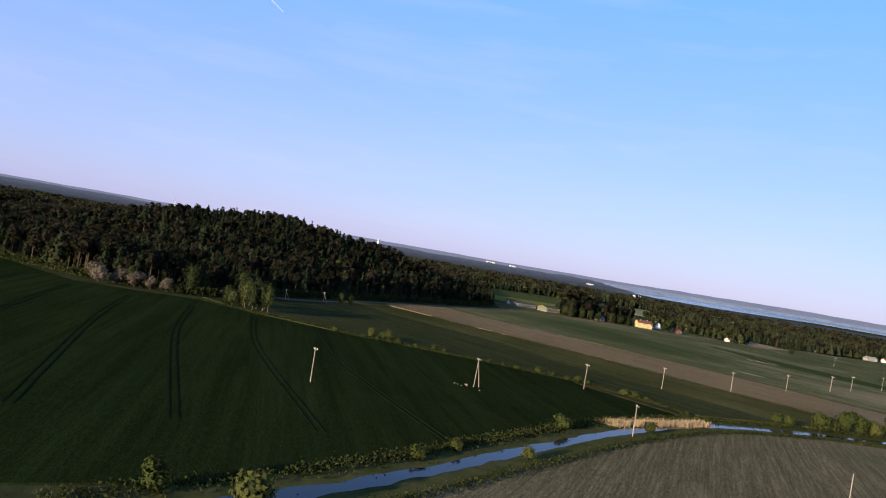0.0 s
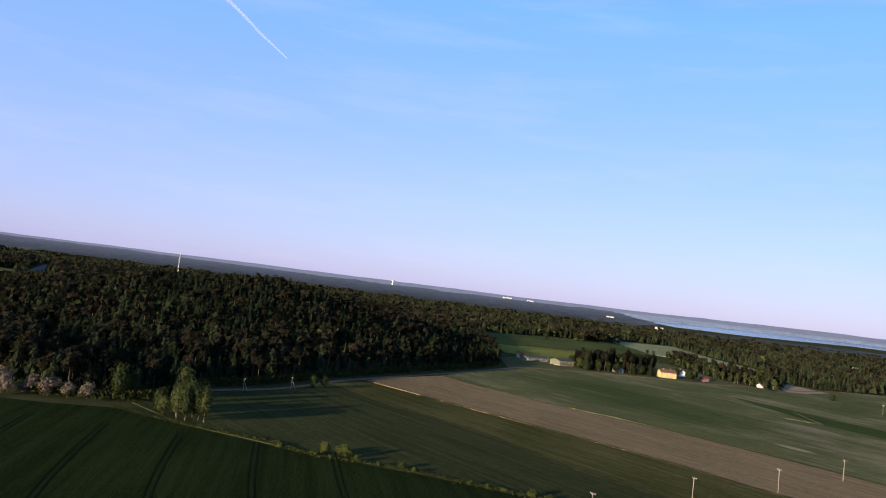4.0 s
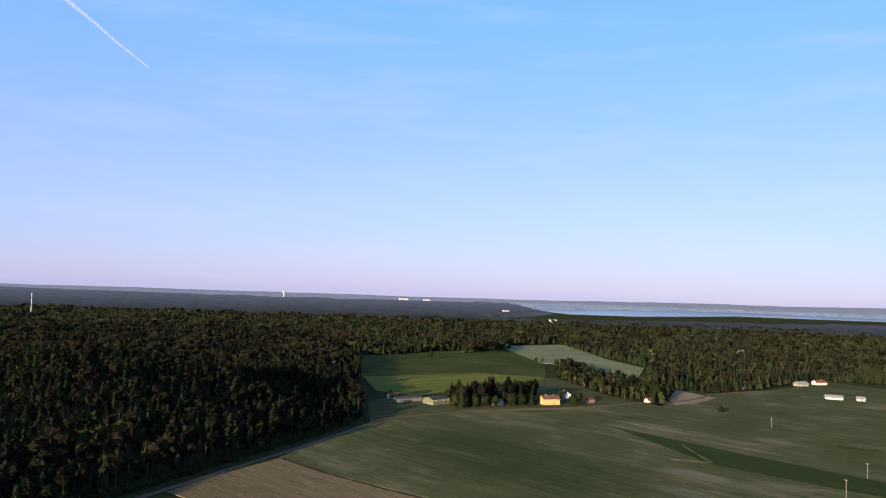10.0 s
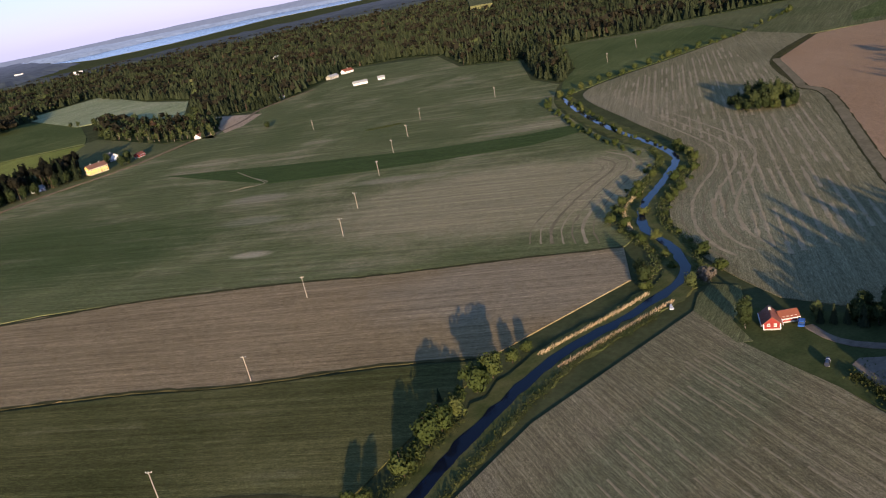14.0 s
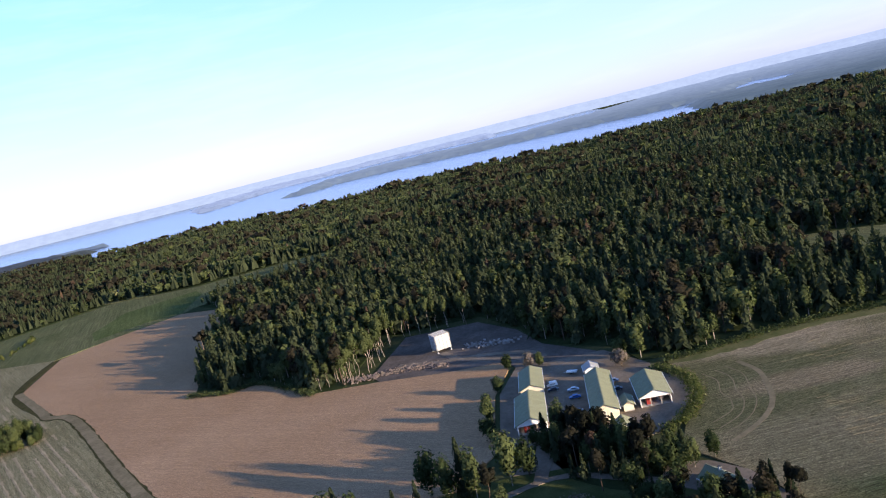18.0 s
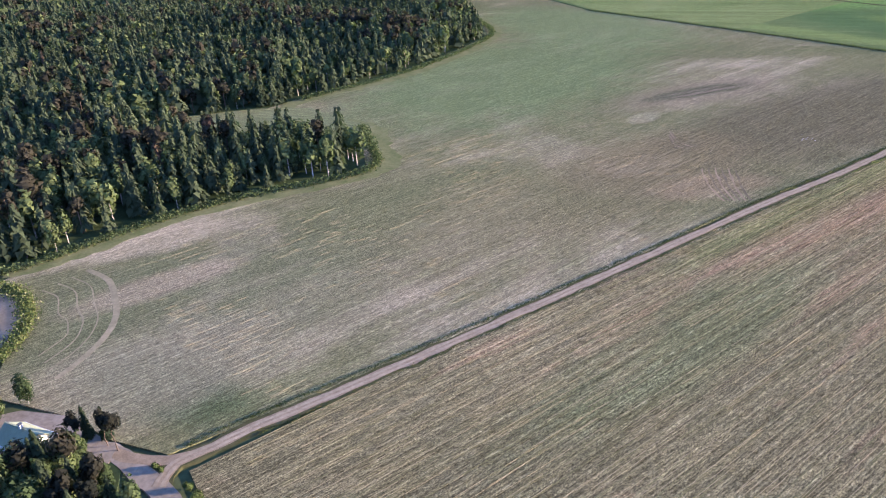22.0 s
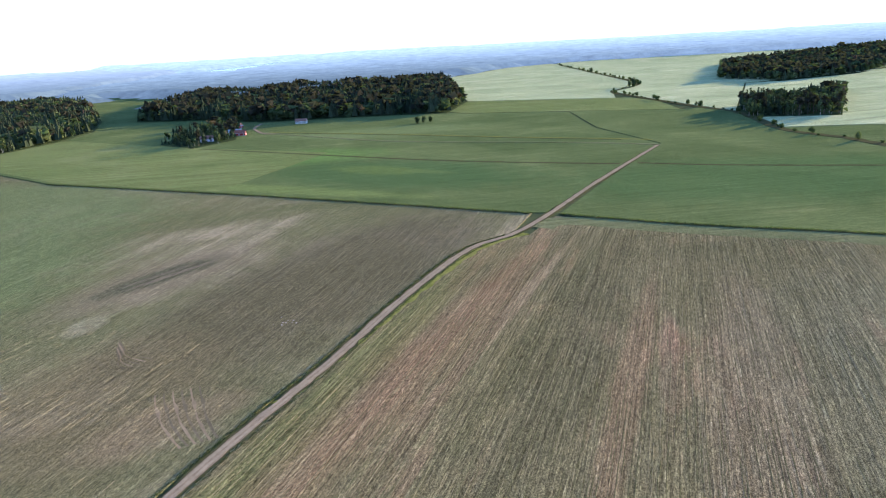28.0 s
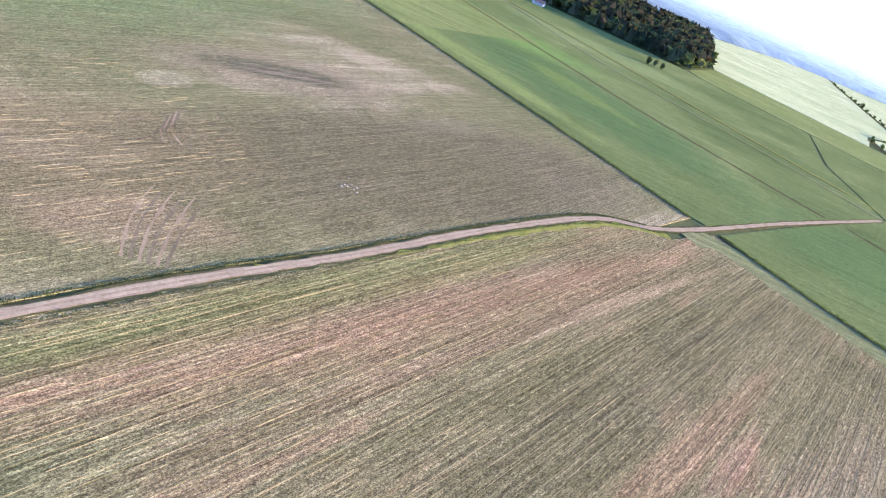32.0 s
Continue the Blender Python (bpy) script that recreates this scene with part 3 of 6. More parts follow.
polygon("field_ley", [(385, 58), (392, 40), (398, -5), (395, -36), (383, -86), (440, -122), (500, -108), (540, -109), (522, -140), (530, -230), (582, -350), (700, -430), (760, -480), (822, -560), (815, -612), (596, -499), (418, -457), (290, -421), (203, -397), (207, -354), (225, -330), (236, -254), (242, -192), (248, -145), (252, -80), (255.5, -38), (260, 1), (263.5, 31), (266, 50), (280, 57), (294, 60), (318, 72), (336, 64), (359, 54)], 0.10, "ley", "sparse pale green ley with reddish bare patches")
polygon("field_thin", [(258, 49), (255, 0), (249, -80), (245, -145), (239, -192), (232, -254), (220, -330), (198, -352), (190, -391), (124, -371), (30, -350), (-120, -300), (-220, -80), (-60, 30), (60, 58), (242, 52)], 0.12, "thin", "thin striped crop with reddish bare rows")
polygon("field_grass", [(203, -399), (290, -424), (418, -460), (596, -502), (815, -615), (823, -640), (822, -714), (829, -797), (860, -893), (879, -1012), (704, -1000), (638, -945), (528, -974), (385, -985), (364, -972), (230, -950), (190, -778), (131, -654), (172, -490), (196, -399)], 0.10, "grass", "bright green grass field cut by ditches")
polygon("field_grass_west", [(188, -396), (124, -375), (30, -353), (-120, -303), (-420, -420), (-300, -720), (-46, -740), (24, -737), (42, -875), (76, -950), (99, -932), (228, -952), (187, -779), (129, -655), (168, -490)], 0.12, "grass", "bright green grass field beyond a ditch")
polygon("field_grass_east", [(430, -466), (598, -508), (815, -622), (820, -640), (819, -714), (826, -795), (740, -760), (585, -697), (420, -645), (424, -560)], 0.14, "grass_light", "lighter green grass field towards a hamlet")
polygon("field_pale_south", [(178, -1132), (401, -1170), (617, -1880), (520, -2300), (420, -2480), (366, -2319), (251, -1860), (151, -1441), (186, -1249)], 0.3, "pale", "pale dry grassland in low sun", step=120)
polygon("field_pale_west", [(182, -1249), (153, -1157), (112, -1058), (60, -935), (40, -880), (36, -950), (-20, -1330), (-250, -1500), (-600, -2200), (-400, -2600), (400, -2500), (362, -2319), (247, -1860), (147, -1441)], 0.3, "pale", "pale misty grassland in low sun", step=120)
polygon("field_stubble_far", [(364, -976), (230, -956), (99, -936), (120, -1051), (158, -1130), (178, -1128), (401, -1166), (390, -1000)], 0.2, "grass_light", "light green strip beyond green grass")
polygon("field_clearing_south", [(860, -893), (959, -1039), (1390, -1547), (1439, -1719), (1074, -1524), (1048, -1330), (879, -1014)], 0.25, "grass", "long green clearing between woods", step=60)
polygon("field_west_far", [(-46, -745), (20, -742), (36, -880), (34, -945), (-22, -1325), (-80, -1335), (-212, -1445), (-288, -1560), (-600, -2190), (-1500, -1900), (-1200, -800), (-430, -425), (-300, -722)], 0.1, "pale", "pale grassland beyond a winding ditch", step=150)
polygon("field_far_green", [(869, 712), (999, 612), (1073, 551), (1030, 430), (1066, 278), (1002, 205), (930, 300), (857, 382), (835, 388), (787, 438), (746, 472), (780, 552), (845, 640), (760, 789), (797, 755), (840, 700)], 0.12, "headland", "grass meadow winding between woods")
polygon("field_yellow", [(60, 1062), (74, 935), (110, 905), (164, 950), (204, 1001), (250, 1010), (285, 1080), (206, 1124)], 0.13, "rape", "yellow green field behind farm sheds")
polygon("field_green_patch", GREEN_PATCH, 0.2, "grass", "green crop patch beside bare soil")
polygon("field_green_north", [(46, 1150), (58, 1070), (123, 1100), (203, 1132), (288, 1090), (305, 1148), (335, 1290), (346, 1477), (312, 1569), (182, 1480), (58, 1340)], 0.15, "grass", "green field between woods", step=100)
polygon("field_pale_north", [(331, 1661), (496, 1755), (470, 1400), (480, 1253), (405, 1081), (367, 1129), (400, 1255), (332, 1299)], 0.3, "pale", "pale field between woods", step=100)
polygon("field_sand_north", [(405, 1050), (390, 960), (366, 870), (392, 882), (415, 906), (437, 928), (420, 985)], 0.14, "sand", "small sandy brown field")
polygon("field_sand_far", SAND_FAR, 16, "sand", "far sandy field among woods", step=60)
polygon("field_green_far", GREEN_FAR, 17, "headland", "far green field among woods", step=60)
polygon("clearing_hill", HILL_MEADOW, 0.4, "headland", "green meadow beside a main road", step=40)

polygon("field_green_stream", [(512, 556), (570, 604), (625, 638), (684, 698), (757, 798), (800, 757), (845, 642), (780, 556), (661, 557), (588, 562)], 0.08, "grass", "green field between a hedge and the woods")
polygon("pasture_farm", [(66, 735), (82, 766), (112, 787), (146, 810), (186, 825), (226, 833), (268, 845), (330, 882), (318, 925), (304, 1095), (200, 1062), (170, 905), (130, 890), (90, 900), (64, 850)], 0.07, "headland", "pasture round a farm")
polygon("headland_cottage", [(252, 267), (262, 272), (271, 273), (274, 264), (262, 256), (252, 254), (244, 243), (241, 246)], 0.12, "headland", "mown grass beside a red cottage", "headland")
polygon("farm_yard", [(430, 108), (424, 70), (400, 60), (375, 52), (345, 56), (332, 74), (322, 104), (326, 124), (344, 125), (400, 119)], 0.12, "dust", "trodden earth and gravel farm yard", "yard")
polygon("building_site", HALL_YARD, 0.14, "site", "grey levelled earth of a building site", "yard")
polygon("sand_heap_yard", [(249, 217), (252, 213), (256, 209), (260, 205), (261, 201), (257, 198), (252, 196), (247, 195), (241, 193.5), (236, 194), (233.5, 197), (235, 202), (238, 208), (242, 213), (245, 217)], 0.16, "dust", "grey gravel turning place", "yard")
polygon("court", [(275, 136), (284, 121), (287, 109), (280, 101), (263, 117), (269, 130)], 0.1, "asphalt", "shaded grey court among garden trees", "yard")
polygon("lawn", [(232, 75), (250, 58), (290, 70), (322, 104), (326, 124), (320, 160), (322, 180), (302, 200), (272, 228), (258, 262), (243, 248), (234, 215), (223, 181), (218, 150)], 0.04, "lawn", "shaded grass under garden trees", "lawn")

# ---- sea, bays and islands far to the east ----
polygon("sea", [(2300, 1100), (2280, 700), (2100, 450), (2200, 150), (2080, -120), (2060, -660), (2350, -800), (2900, -1000), (3700, -900), (4600, -900), (4750, 200), (4760, 1400), (4500, 2300), (3700, 3300), (3300, 3600), (2900, 3500), (3000, 2600), (2800, 2000), (2900, 1550), (2560, 1250)], 0.8, "sea", "pale blue sea inlet", "sea", step=150)
polygon("sea_north", [(1000, 3560), (1300, 3500), (1900, 3720), (2600, 3350), (2900, 3450), (2700, 3750), (1900, 4200), (900, 4000)], 0.8, "sea", "far pale blue water", "sea", step=150)
polygon("sea_south", [(1640, -2700), (1728, -3089), (1700, -3700), (1850, -3700), (1985, -3039), (1800, -2750)], 3.0, "sea", "far pale blue water", "sea", step=150)
polygon("sea_far_bay", [(2650, -1100), (2900, -960), (3300, -1300), (3000, -1400)], 3.0, "sea", "far pale blue water", "sea", step=150)

# ---- stream, ditches, roads ----
STREAM = [(-40, 90), (-9, 122), (18, 158), (54, 206), (92, 244), (136, 266), (171, 277), (207, 284), (243, 282), (272, 284), (290, 300), (306, 325), (328, 341), (352, 350), (388, 366), (407, 388), (443, 455), (483, 515), (512, 552)]
strip("bank", STREAM, 15, 0.14, "verge", "grassy stream bank", "bank", wobble=0.8)
strip("stream", STREAM, (4.4, 3.4), 0.2, "water", "narrow dark blue stream reflecting the sky", "water", wobble=0.35)
ROAD = [(306, 90), (258, 55.5), (262, 50), (261.5, 42), (261, 33), (257.5, 1), (253.5, -40), (250, -80), (244, -150), (238, -200), (232, -265), (222, -325), (206, -354), (194, -394), (172, -490), (132, -645)]
strip("road_arm", [(262, 46), (264.5, 51), (269, 55), (276, 58.5)], 3.0, 0.178, "gravel", "gravel arm of a farm track at a fork", "road", wobble=0.15, step=2.0)
strip("farm_lane", [(300, 73), (289, 63.5), (277, 58.5), (266, 56.5), (256, 55.5), (247, 56), (238, 58), (226, 61)], 4.4, 0.168, "dust", "brown earth lane along garden trees", "road", wobble=0.3, step=3.0)
strip("road_verge", ROAD[1:], 4.8, 0.15, "ditch", "dark weedy road verge", "verge", wobble=0.5)
strip("road", ROAD[1:], 3.1, 0.175, "gravel", "pale gravel farm track", "road", crown=0.02, wobble=0.2)
for side in (-0.72, 0.72):
    ruts = smooth_line(ROAD[1:], 8.0)
    way = np.gradient(ruts, axis=0)
    way /= np.linalg.norm(way, axis=1)[:, None]
    strip("road_rut", [tuple(q) for q in ruts + side * np.stack([-way[:, 1], way[:, 0]], 1)], 0.75, 0.2, "rut", "pale worn wheel rut in a gravel track", "wheel track", wobble=0.08, step=3.0)
strip("road_village", [(-100, 420), (-92, 431), (-74, 452), (-60, 484), (-48, 518), (-22, 568), (12, 630), (40, 684), (62, 730), (80, 762), (112, 783), (146, 806), (186, 821), (226, 829), (268, 842), (335, 879), (372, 889), (415, 922), (449, 960), (507, 990), (549, 1002)], 4.2, 0.25, "gravel", "pale gravel road along a wood", "road", wobble=0.2)
strip("track_field", [(302, 201), (346, 236), (409, 279), (526, 354), (545, 378), (560, 390), (640, 448), (744, 470)], 7.4, 0.17, "ditch", "weedy track edge between fields", "track", wobble=0.3)
strip("track_field_ruts", [(302, 201), (346, 236), (409, 279), (526, 354), (548, 381), (564, 392), (640, 448)], 5.6, 0.2, "track_earth", "worn earth track between fields", "track", wobble=0.2)
strip("road_drive", [(296, 77), (306, 90), (318, 112), (305, 145), (293, 164), (284, 184), (276, 195), (271, 203), (265, 207), (259, 212), (255, 221), (256, 229), (259, 235)], 2.8, 0.26, "dust", "earth driveway through trees", "road", wobble=0.2)
strip("road_site", [(434, 95), (446, 99), (460, 122), (465, 141), (476, 163)], 4.0, 0.33, "dust", "earth lane into a building site", "road", wobble=0.3)
strip("headland_forest", [(394, 50), (390, 36), (395, -5), (391, -36), (379, -90), (410, -112), (440, -128), (500, -118), (520, -145), (524, -230), (577, -352), (650, -412)], 10, 0.17, "edge", "grassy headland along the forest edge", "headland", wobble=0.8)
polygon("farm_court", [(311, 80), (306, 68), (296, 61), (287, 59), (276, 57), (272, 60), (284, 70), (300, 84)], 0.2, "dust", "grey gravel yard round a farmhouse", "yard")
strip("road_farm", [(317, 116), (330, 112), (355, 103), (385, 98), (420, 98), (440, 104), (460, 130), (480, 140)], 4.5, 0.3, "dust", "earth farm road between barns", "road", wobble=0.3)
for pts, w in (([(600, -502), (418, -457), (290, -422), (204, -397)], 4.0), ([(187, -394), (124, -373), (30, -351), (-120, -302)], 4.0), ([(577, -691), (392, -619), (278, -579), (160, -554)], 4.0), ([(148, -557), (81, -540), (-60, -525)], 4.0),
               ([(60, 296), (92, 256)], 4.0), ([(132, 281), (116, 304), (89, 333), (65, 358), (28, 411), (-20, 458)], 2.5), ([(198, 302), (175, 329), (140, 362), (113, 394), (74, 432), (0, 500)], 1.6), ([(285, 319), (251, 358), (220, 392), (188, 433), (146, 478), (85, 529), (40, 575), (12, 612)], 1.8)):
    strip("ditch", pts, w, 0.18, "ditch", "dark weedy field ditch", "ditch", wobble=0.35)
strip("grass_track", [(565, -822), (480, -797), (394, -769), (267, -721), (161, -688), (136, -676)], 3.4, 0.2, "yellow_verge", "grassy farm track between green fields", "track", wobble=0.4)
strip("ditch", [(562, -817), (480, -792), (394, -764), (267, -716), (161, -683)], 1.8, 0.21, "ditch", "dark weedy field ditch", "ditch", wobble=0.35)
strip("far_ditch", [(368, -2319), (249, -1860), (149, -1441), (184, -1249), (155, -1153), (117, -1051), (76, -952), (42, -875), (25, -729), (-9, -664), (-49, -590), (-160, -560)], 9, 0.35, "ditch", "dark winding ditch through far fields", "ditch", wobble=0.8)
strip("track_far", [(132, -648), (210, -674), (371, -710), (480, -765), (576, -823)], 5.0, 0.3, "headland", "grassy field track", "track", wobble=0.3)
strip("main_road", [(-395, 560), (-413, 620), (-448, 712), (-530, 900), (-617, 1091), (-733, 1405), (-815, 1529), (-1000, 1920)], 20, 0.9, "asphalt", "grey main road with two carriageways", "road")
# ---- trees: shapes shared by woods and single trees ----
def spruce(rng, tiers, spokes, h=1.0, wide=0.17, bare=0.1):
    """A spruce of height 1: drooping jagged skirts round a leader."""
    vs, fs = [], []
    for k in range(tiers):
        t = k / tiers
        z0 = bare + (1 - bare) * t
        top = min(1.0, z0 + (1 - bare) * (1.9 / tiers))
        r = wide * (1 - t) ** 0.85 * rng.uniform(0.85, 1.15) + 0.012
        n0 = len(vs)
        vs.append((rng.normal(0, 0.004), rng.normal(0, 0.004), top))
        turn = rng.uniform(0, 6.28)
        for s in range(2 * spokes):
            q = r * (rng.uniform(0.8, 1.2) if s % 2 == 0 else rng.uniform(0.45, 0.65))
            an = turn + math.pi * s / spokes
            vs.append((q * math.cos(an), q * math.sin(an), z0 + (rng.uniform(-0.03, 0.0) if s % 2 == 0 else 0.02)))
        for s in range(2 * spokes):
            fs.append((n0, n0 + 1 + s, n0 + 1 + (s + 1) % (2 * spokes)))
    return np.array(vs), np.array(fs), np.zeros(len(fs), int)


def boughs(rng, count, size, wide=0.17, bare=0.08):
    """A spruce crown of height 1 made of many small tilted boughs round a dark core: ragged outline, gaps and shade between them."""
    t = rng.random(count) ** 1.35
    an = rng.uniform(0, 6.283, count)
    lobe = 1 + 0.22 * np.sin(an * 3 + rng.uniform(0, 6.28)) * rng.random(count)
    r = (wide * (1 - t) ** 0.8 * lobe + 0.008) * rng.uniform(0.55, 1.08, count)
    p = np.stack([r * np.cos(an), r * np.sin(an), bare + (1 - bare) * t], 1)
    out = np.stack([np.cos(an), np.sin(an), np.full(count, -1.0)], 1) + 0.22 * rng.normal(size=(count, 3))
    out /= np.linalg.norm(out, axis=1)[:, None]
    side = np.cross(out, np.array([0, 0, 1.0])) + 0.2 * rng.normal(size=(count, 3))
    side /= np.linalg.norm(side, axis=1)[:, None] + 1e-9
    s = size * rng.uniform(0.7, 1.35, (count, 1)) * (1.15 - 0.65 * t[:, None])
    vs = np.stack([p + out * s * 0.9, p - out * s * 0.5 + side * s * 0.75 + [0, 0, 0.03], p - out * s * 0.5 - side * s * 0.75 + [0, 0, 0.03]], 1).reshape(-1, 3)
    vs[:, 2] = np.minimum(vs[:, 2], 1.0)
    core = spruce(rng, 2, 4, wide=wide * 0.55, bare=bare)
    return joined((vs, np.arange(count * 3).reshape(-1, 3), np.zeros(count, int)), core)


def clumps(rng, count, size, centre, radii, hollow=0.45, cores=7):
    """Leaf clumps as small tilted triangles gathered round several cores, so that the crown's outline is uneven."""
    centre, radii = np.array(centre), np.array(radii)
    u = rng.normal(size=(cores, 3))
    u /= np.linalg.norm(u, axis=1)[:, None]
    core = centre + u * radii * rng.uniform(0.35, 0.75, (cores, 1))
    at = core[rng.integers(0, cores, count)]
    v = rng.normal(size=(count, 3))
    v /= np.linalg.norm(v, axis=1)[:, None]
    p = at + v * radii * 0.5 * rng.uniform(hollow, 1.0, (count, 1))
    out = (p - centre) / radii
    out /= np.linalg.norm(out, axis=1)[:, None] + 1e-9
    face = out * 0.8 + v * 0.6 + 0.3 * rng.normal(size=(count, 3))
    face /= np.linalg.norm(face, axis=1)[:, None]
    a = np.cross(face, rng.normal(size=(count, 3)))
    a /= np.linalg.norm(a, axis=1)[:, None] + 1e-9
    b = np.cross(face, a)
    s = size * rng.uniform(0.7, 1.3, (count, 1))
    vs = np.stack([p + a * s, p - a * s * 0.5 + b * s * 0.8, p - a * s * 0.5 - b * s * 0.8], 1).reshape(-1, 3)
    return vs, np.arange(count * 3).reshape(-1, 3), np.zeros(count, int)


def stem(r0, r1, z0, z1, sides=3, lean=(0, 0)):
    vs, fs = [], []
    for z, r, k in ((z0, r0, 0), (z1, r1, 1)):
        for s in range(sides):
            vs.append((r * math.cos(6.2832 * s / sides) + lean[0] * k, r * math.sin(6.2832 * s / sides) + lean[1] * k, z))
    for s in range(sides):
        n = (s + 1) % sides
        fs += [(s, n, sides + n), (s, sides + n, sides + s)]
    return np.array(vs), np.array(fs), np.ones(len(fs), int)


def joined(*bits):
    vs, fs, ms, n = [], [], [], 0
    for v, f, m in bits:
        vs.append(v)
        fs.append(f + n)
        ms.append(m)
        n += len(v)
    return np.concatenate(vs), np.concatenate(fs), np.concatenate(ms)


def broad(rng, count, size):
    crown = clumps(rng, count, size, (0, 0, 0.56), (0.19, 0.19, 0.46), cores=7 + count // 30)
    return joined(crown, stem(0.014, 0.006, 0, 0.75)) if count > 20 else crown


def pine(rng, count, size):
    crown = clumps(rng, count, size, (0, 0, 0.76), (0.2, 0.2, 0.26), cores=5 + count // 40)
    return joined(crown, stem(0.014, 0.008, 0, 0.85)) if count > 20 else crown


SHAPES = {}
rs = np.random.default_rng(5)
for kind in ("spruce", "broad", "pine"):
    for level in (0, 1, 2, 3):
        if kind == "spruce":
            SHAPES[kind, level] = [joined(spruce(rs, 2, 4) if level == 0 else boughs(rs, (0, 36, 96, 155)[level], (0, 0.118, 0.073, 0.058)[level]), *([stem(0.012, 0.004, 0, 0.5)] if level > 1 else [])) for _ in range(6)]
        elif kind == "broad":
            SHAPES[kind, level] = [broad(rs, (8, 54, 250, 420)[level], (0.27, 0.11, 0.055, 0.042)[level]) for _ in range(6)]
        else:
            SHAPES[kind, level] = [pine(rs, (6, 42, 172, 285)[level], (0.24, 0.096, 0.052, 0.038)[level]) for _ in range(6)]

FLIGHT = np.array([(0, 0), (45, 120), (80, 138), (120, 108), (140, 55), (149, 0), (148, -54)], float)


def inside(p, poly):
    x, y = p[:, 0], p[:, 1]
    out = np.zeros(len(p), bool)
    for (x0, y0), (x1, y1) in zip(poly, poly[1:] + poly[:1]):
        if y0 != y1:
            out ^= ((y0 > y) != (y1 > y)) & (x < (x1 - x0) * (y - y0) / (y1 - y0) + x0)
    return out


def near_line(p, points, d):
    line = smooth_line(points, 3.0)
    out = np.zeros(len(p), bool)
    for c in range(0, len(line), 50):
        seg = line[c:c + 50]
        lo, hi = seg.min(0) - d, seg.max(0) + d
        m = np.where((p >= lo).all(1) & (p <= hi).all(1))[0]
        if len(m):
            out[m] |= (np.linalg.norm(p[m, None] - seg[None], axis=2) < d).any(1)
    return out


def wood(name, poly, label, gaps=(), lines=(), share=(0.55, 0.25, 0.2), height=17.0, seed=1, thin=1.0, tone=0.0):
    """A wood as one mesh: trees on a jittered grid, plainer and wider apart the farther they stand from the flight."""
    rng = np.random.default_rng(seed)
    xs, ys = [c[0] for c in poly], [c[1] for c in poly]
    V, F, S, T, n = [], [], [], [], 0
    for near, far, gap, level, wide in ((0, 240, 5.6, 3, 1.12), (240, 400, 6.3, 2, 1.08), (400, 950, 7.5, 1, 1.08), (950, 1700, 8.6, 0, 1.35), (1700, 2750, 12.0, 0, 1.7)):
        gap *= thin
        px, py = np.meshgrid(np.arange(min(xs), max(xs), gap), np.arange(min(ys), max(ys), gap))
        p = np.stack([px.ravel(), py.ravel()], 1)
        p += rng.uniform(-0.48, 0.48, p.shape) * gap
        d = np.full(len(p), 1e9)
        for q in FLIGHT:
            d = np.minimum(d, np.hypot(*(p - q).T))
        p = p[(d >= near) & (d < far)]
        if len(p):
            p = p[inside(p, poly)]
        for g in gaps:
            p = p[~inside(p, g)] if len(p) else p
        for pts, w in lines:
            p = p[~near_line(p, pts, w)] if len(p) else p
        if not len(p):
            continue
        stand = np.array([noise.noise((x * 0.012, y * 0.012, seed)) for x, y in p])
        pick = rng.random(len(p)) + stand * 0.35
        h = height * (0.56 + 0.66 * rng.random(len(p)) + 0.3 * stand)
        tint = np.clip(0.62 * rng.random(len(p)) + 0.38 * (0.5 + 1.3 * stand) + tone, 0, 0.94)
        tint = np.where(rng.random(len(p)) < 0.006, 1.0, tint)   # a few dry brown trees
        kinds = np.where(pick < share[0], 0, np.where(pick < share[0] + share[1], 1, 2))
        for ki, kind in enumerate(("spruce", "broad", "pine")):
            var = rng.integers(0, 6, len(p))
            for s in range(6):
                m = (kinds == ki) & (var == s)
                k = int(m.sum())
                if not k:
                    continue
                v, f, sl = SHAPES[kind, level][s]
                an = rng.uniform(0, 6.283, k)
                c, sn = np.cos(an), np.sin(an)
                hh = h[m] * (0.85 if kind == "broad" else 1.0)
                w = hh * wide * rng.uniform(0.85, 1.2, k)
                x = (v[None, :, 0] * c[:, None] - v[None, :, 1] * sn[:, None]) * w[:, None] + p[m, 0:1]
                y = (v[None, :, 0] * sn[:, None] + v[None, :, 1] * c[:, None]) * w[:, None] + p[m, 1:2]
                z = v[None, :, 2] * hh[:, None] + gz(p[m, 0], p[m, 1])[:, None] - 0.2
                V.append(np.stack([x, y, z], -1).reshape(-1, 3))
                F.append((f[None] + (np.arange(k) * len(v))[:, None, None]).reshape(-1, 3) + n)
                S.append(np.tile(np.where(sl == 1, 2 if kind != "broad" else 3, 1 if kind == "broad" else 4 if kind == "pine" else 0), k))
                T.append(np.repeat(tint[m], len(v)))
                n += k * len(v)
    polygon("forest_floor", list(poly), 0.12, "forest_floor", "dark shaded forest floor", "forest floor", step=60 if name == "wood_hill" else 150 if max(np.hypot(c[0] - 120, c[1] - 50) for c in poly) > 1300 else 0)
    me = mesh_of(name, np.concatenate(V), np.concatenate(F), [M["conifer"], M["broad"], M["bark"], M["birch"], M["pine"]], np.concatenate(S), tint=np.concatenate(T))
    return tagged(new(name, me), label, "trees", kind="stuff")


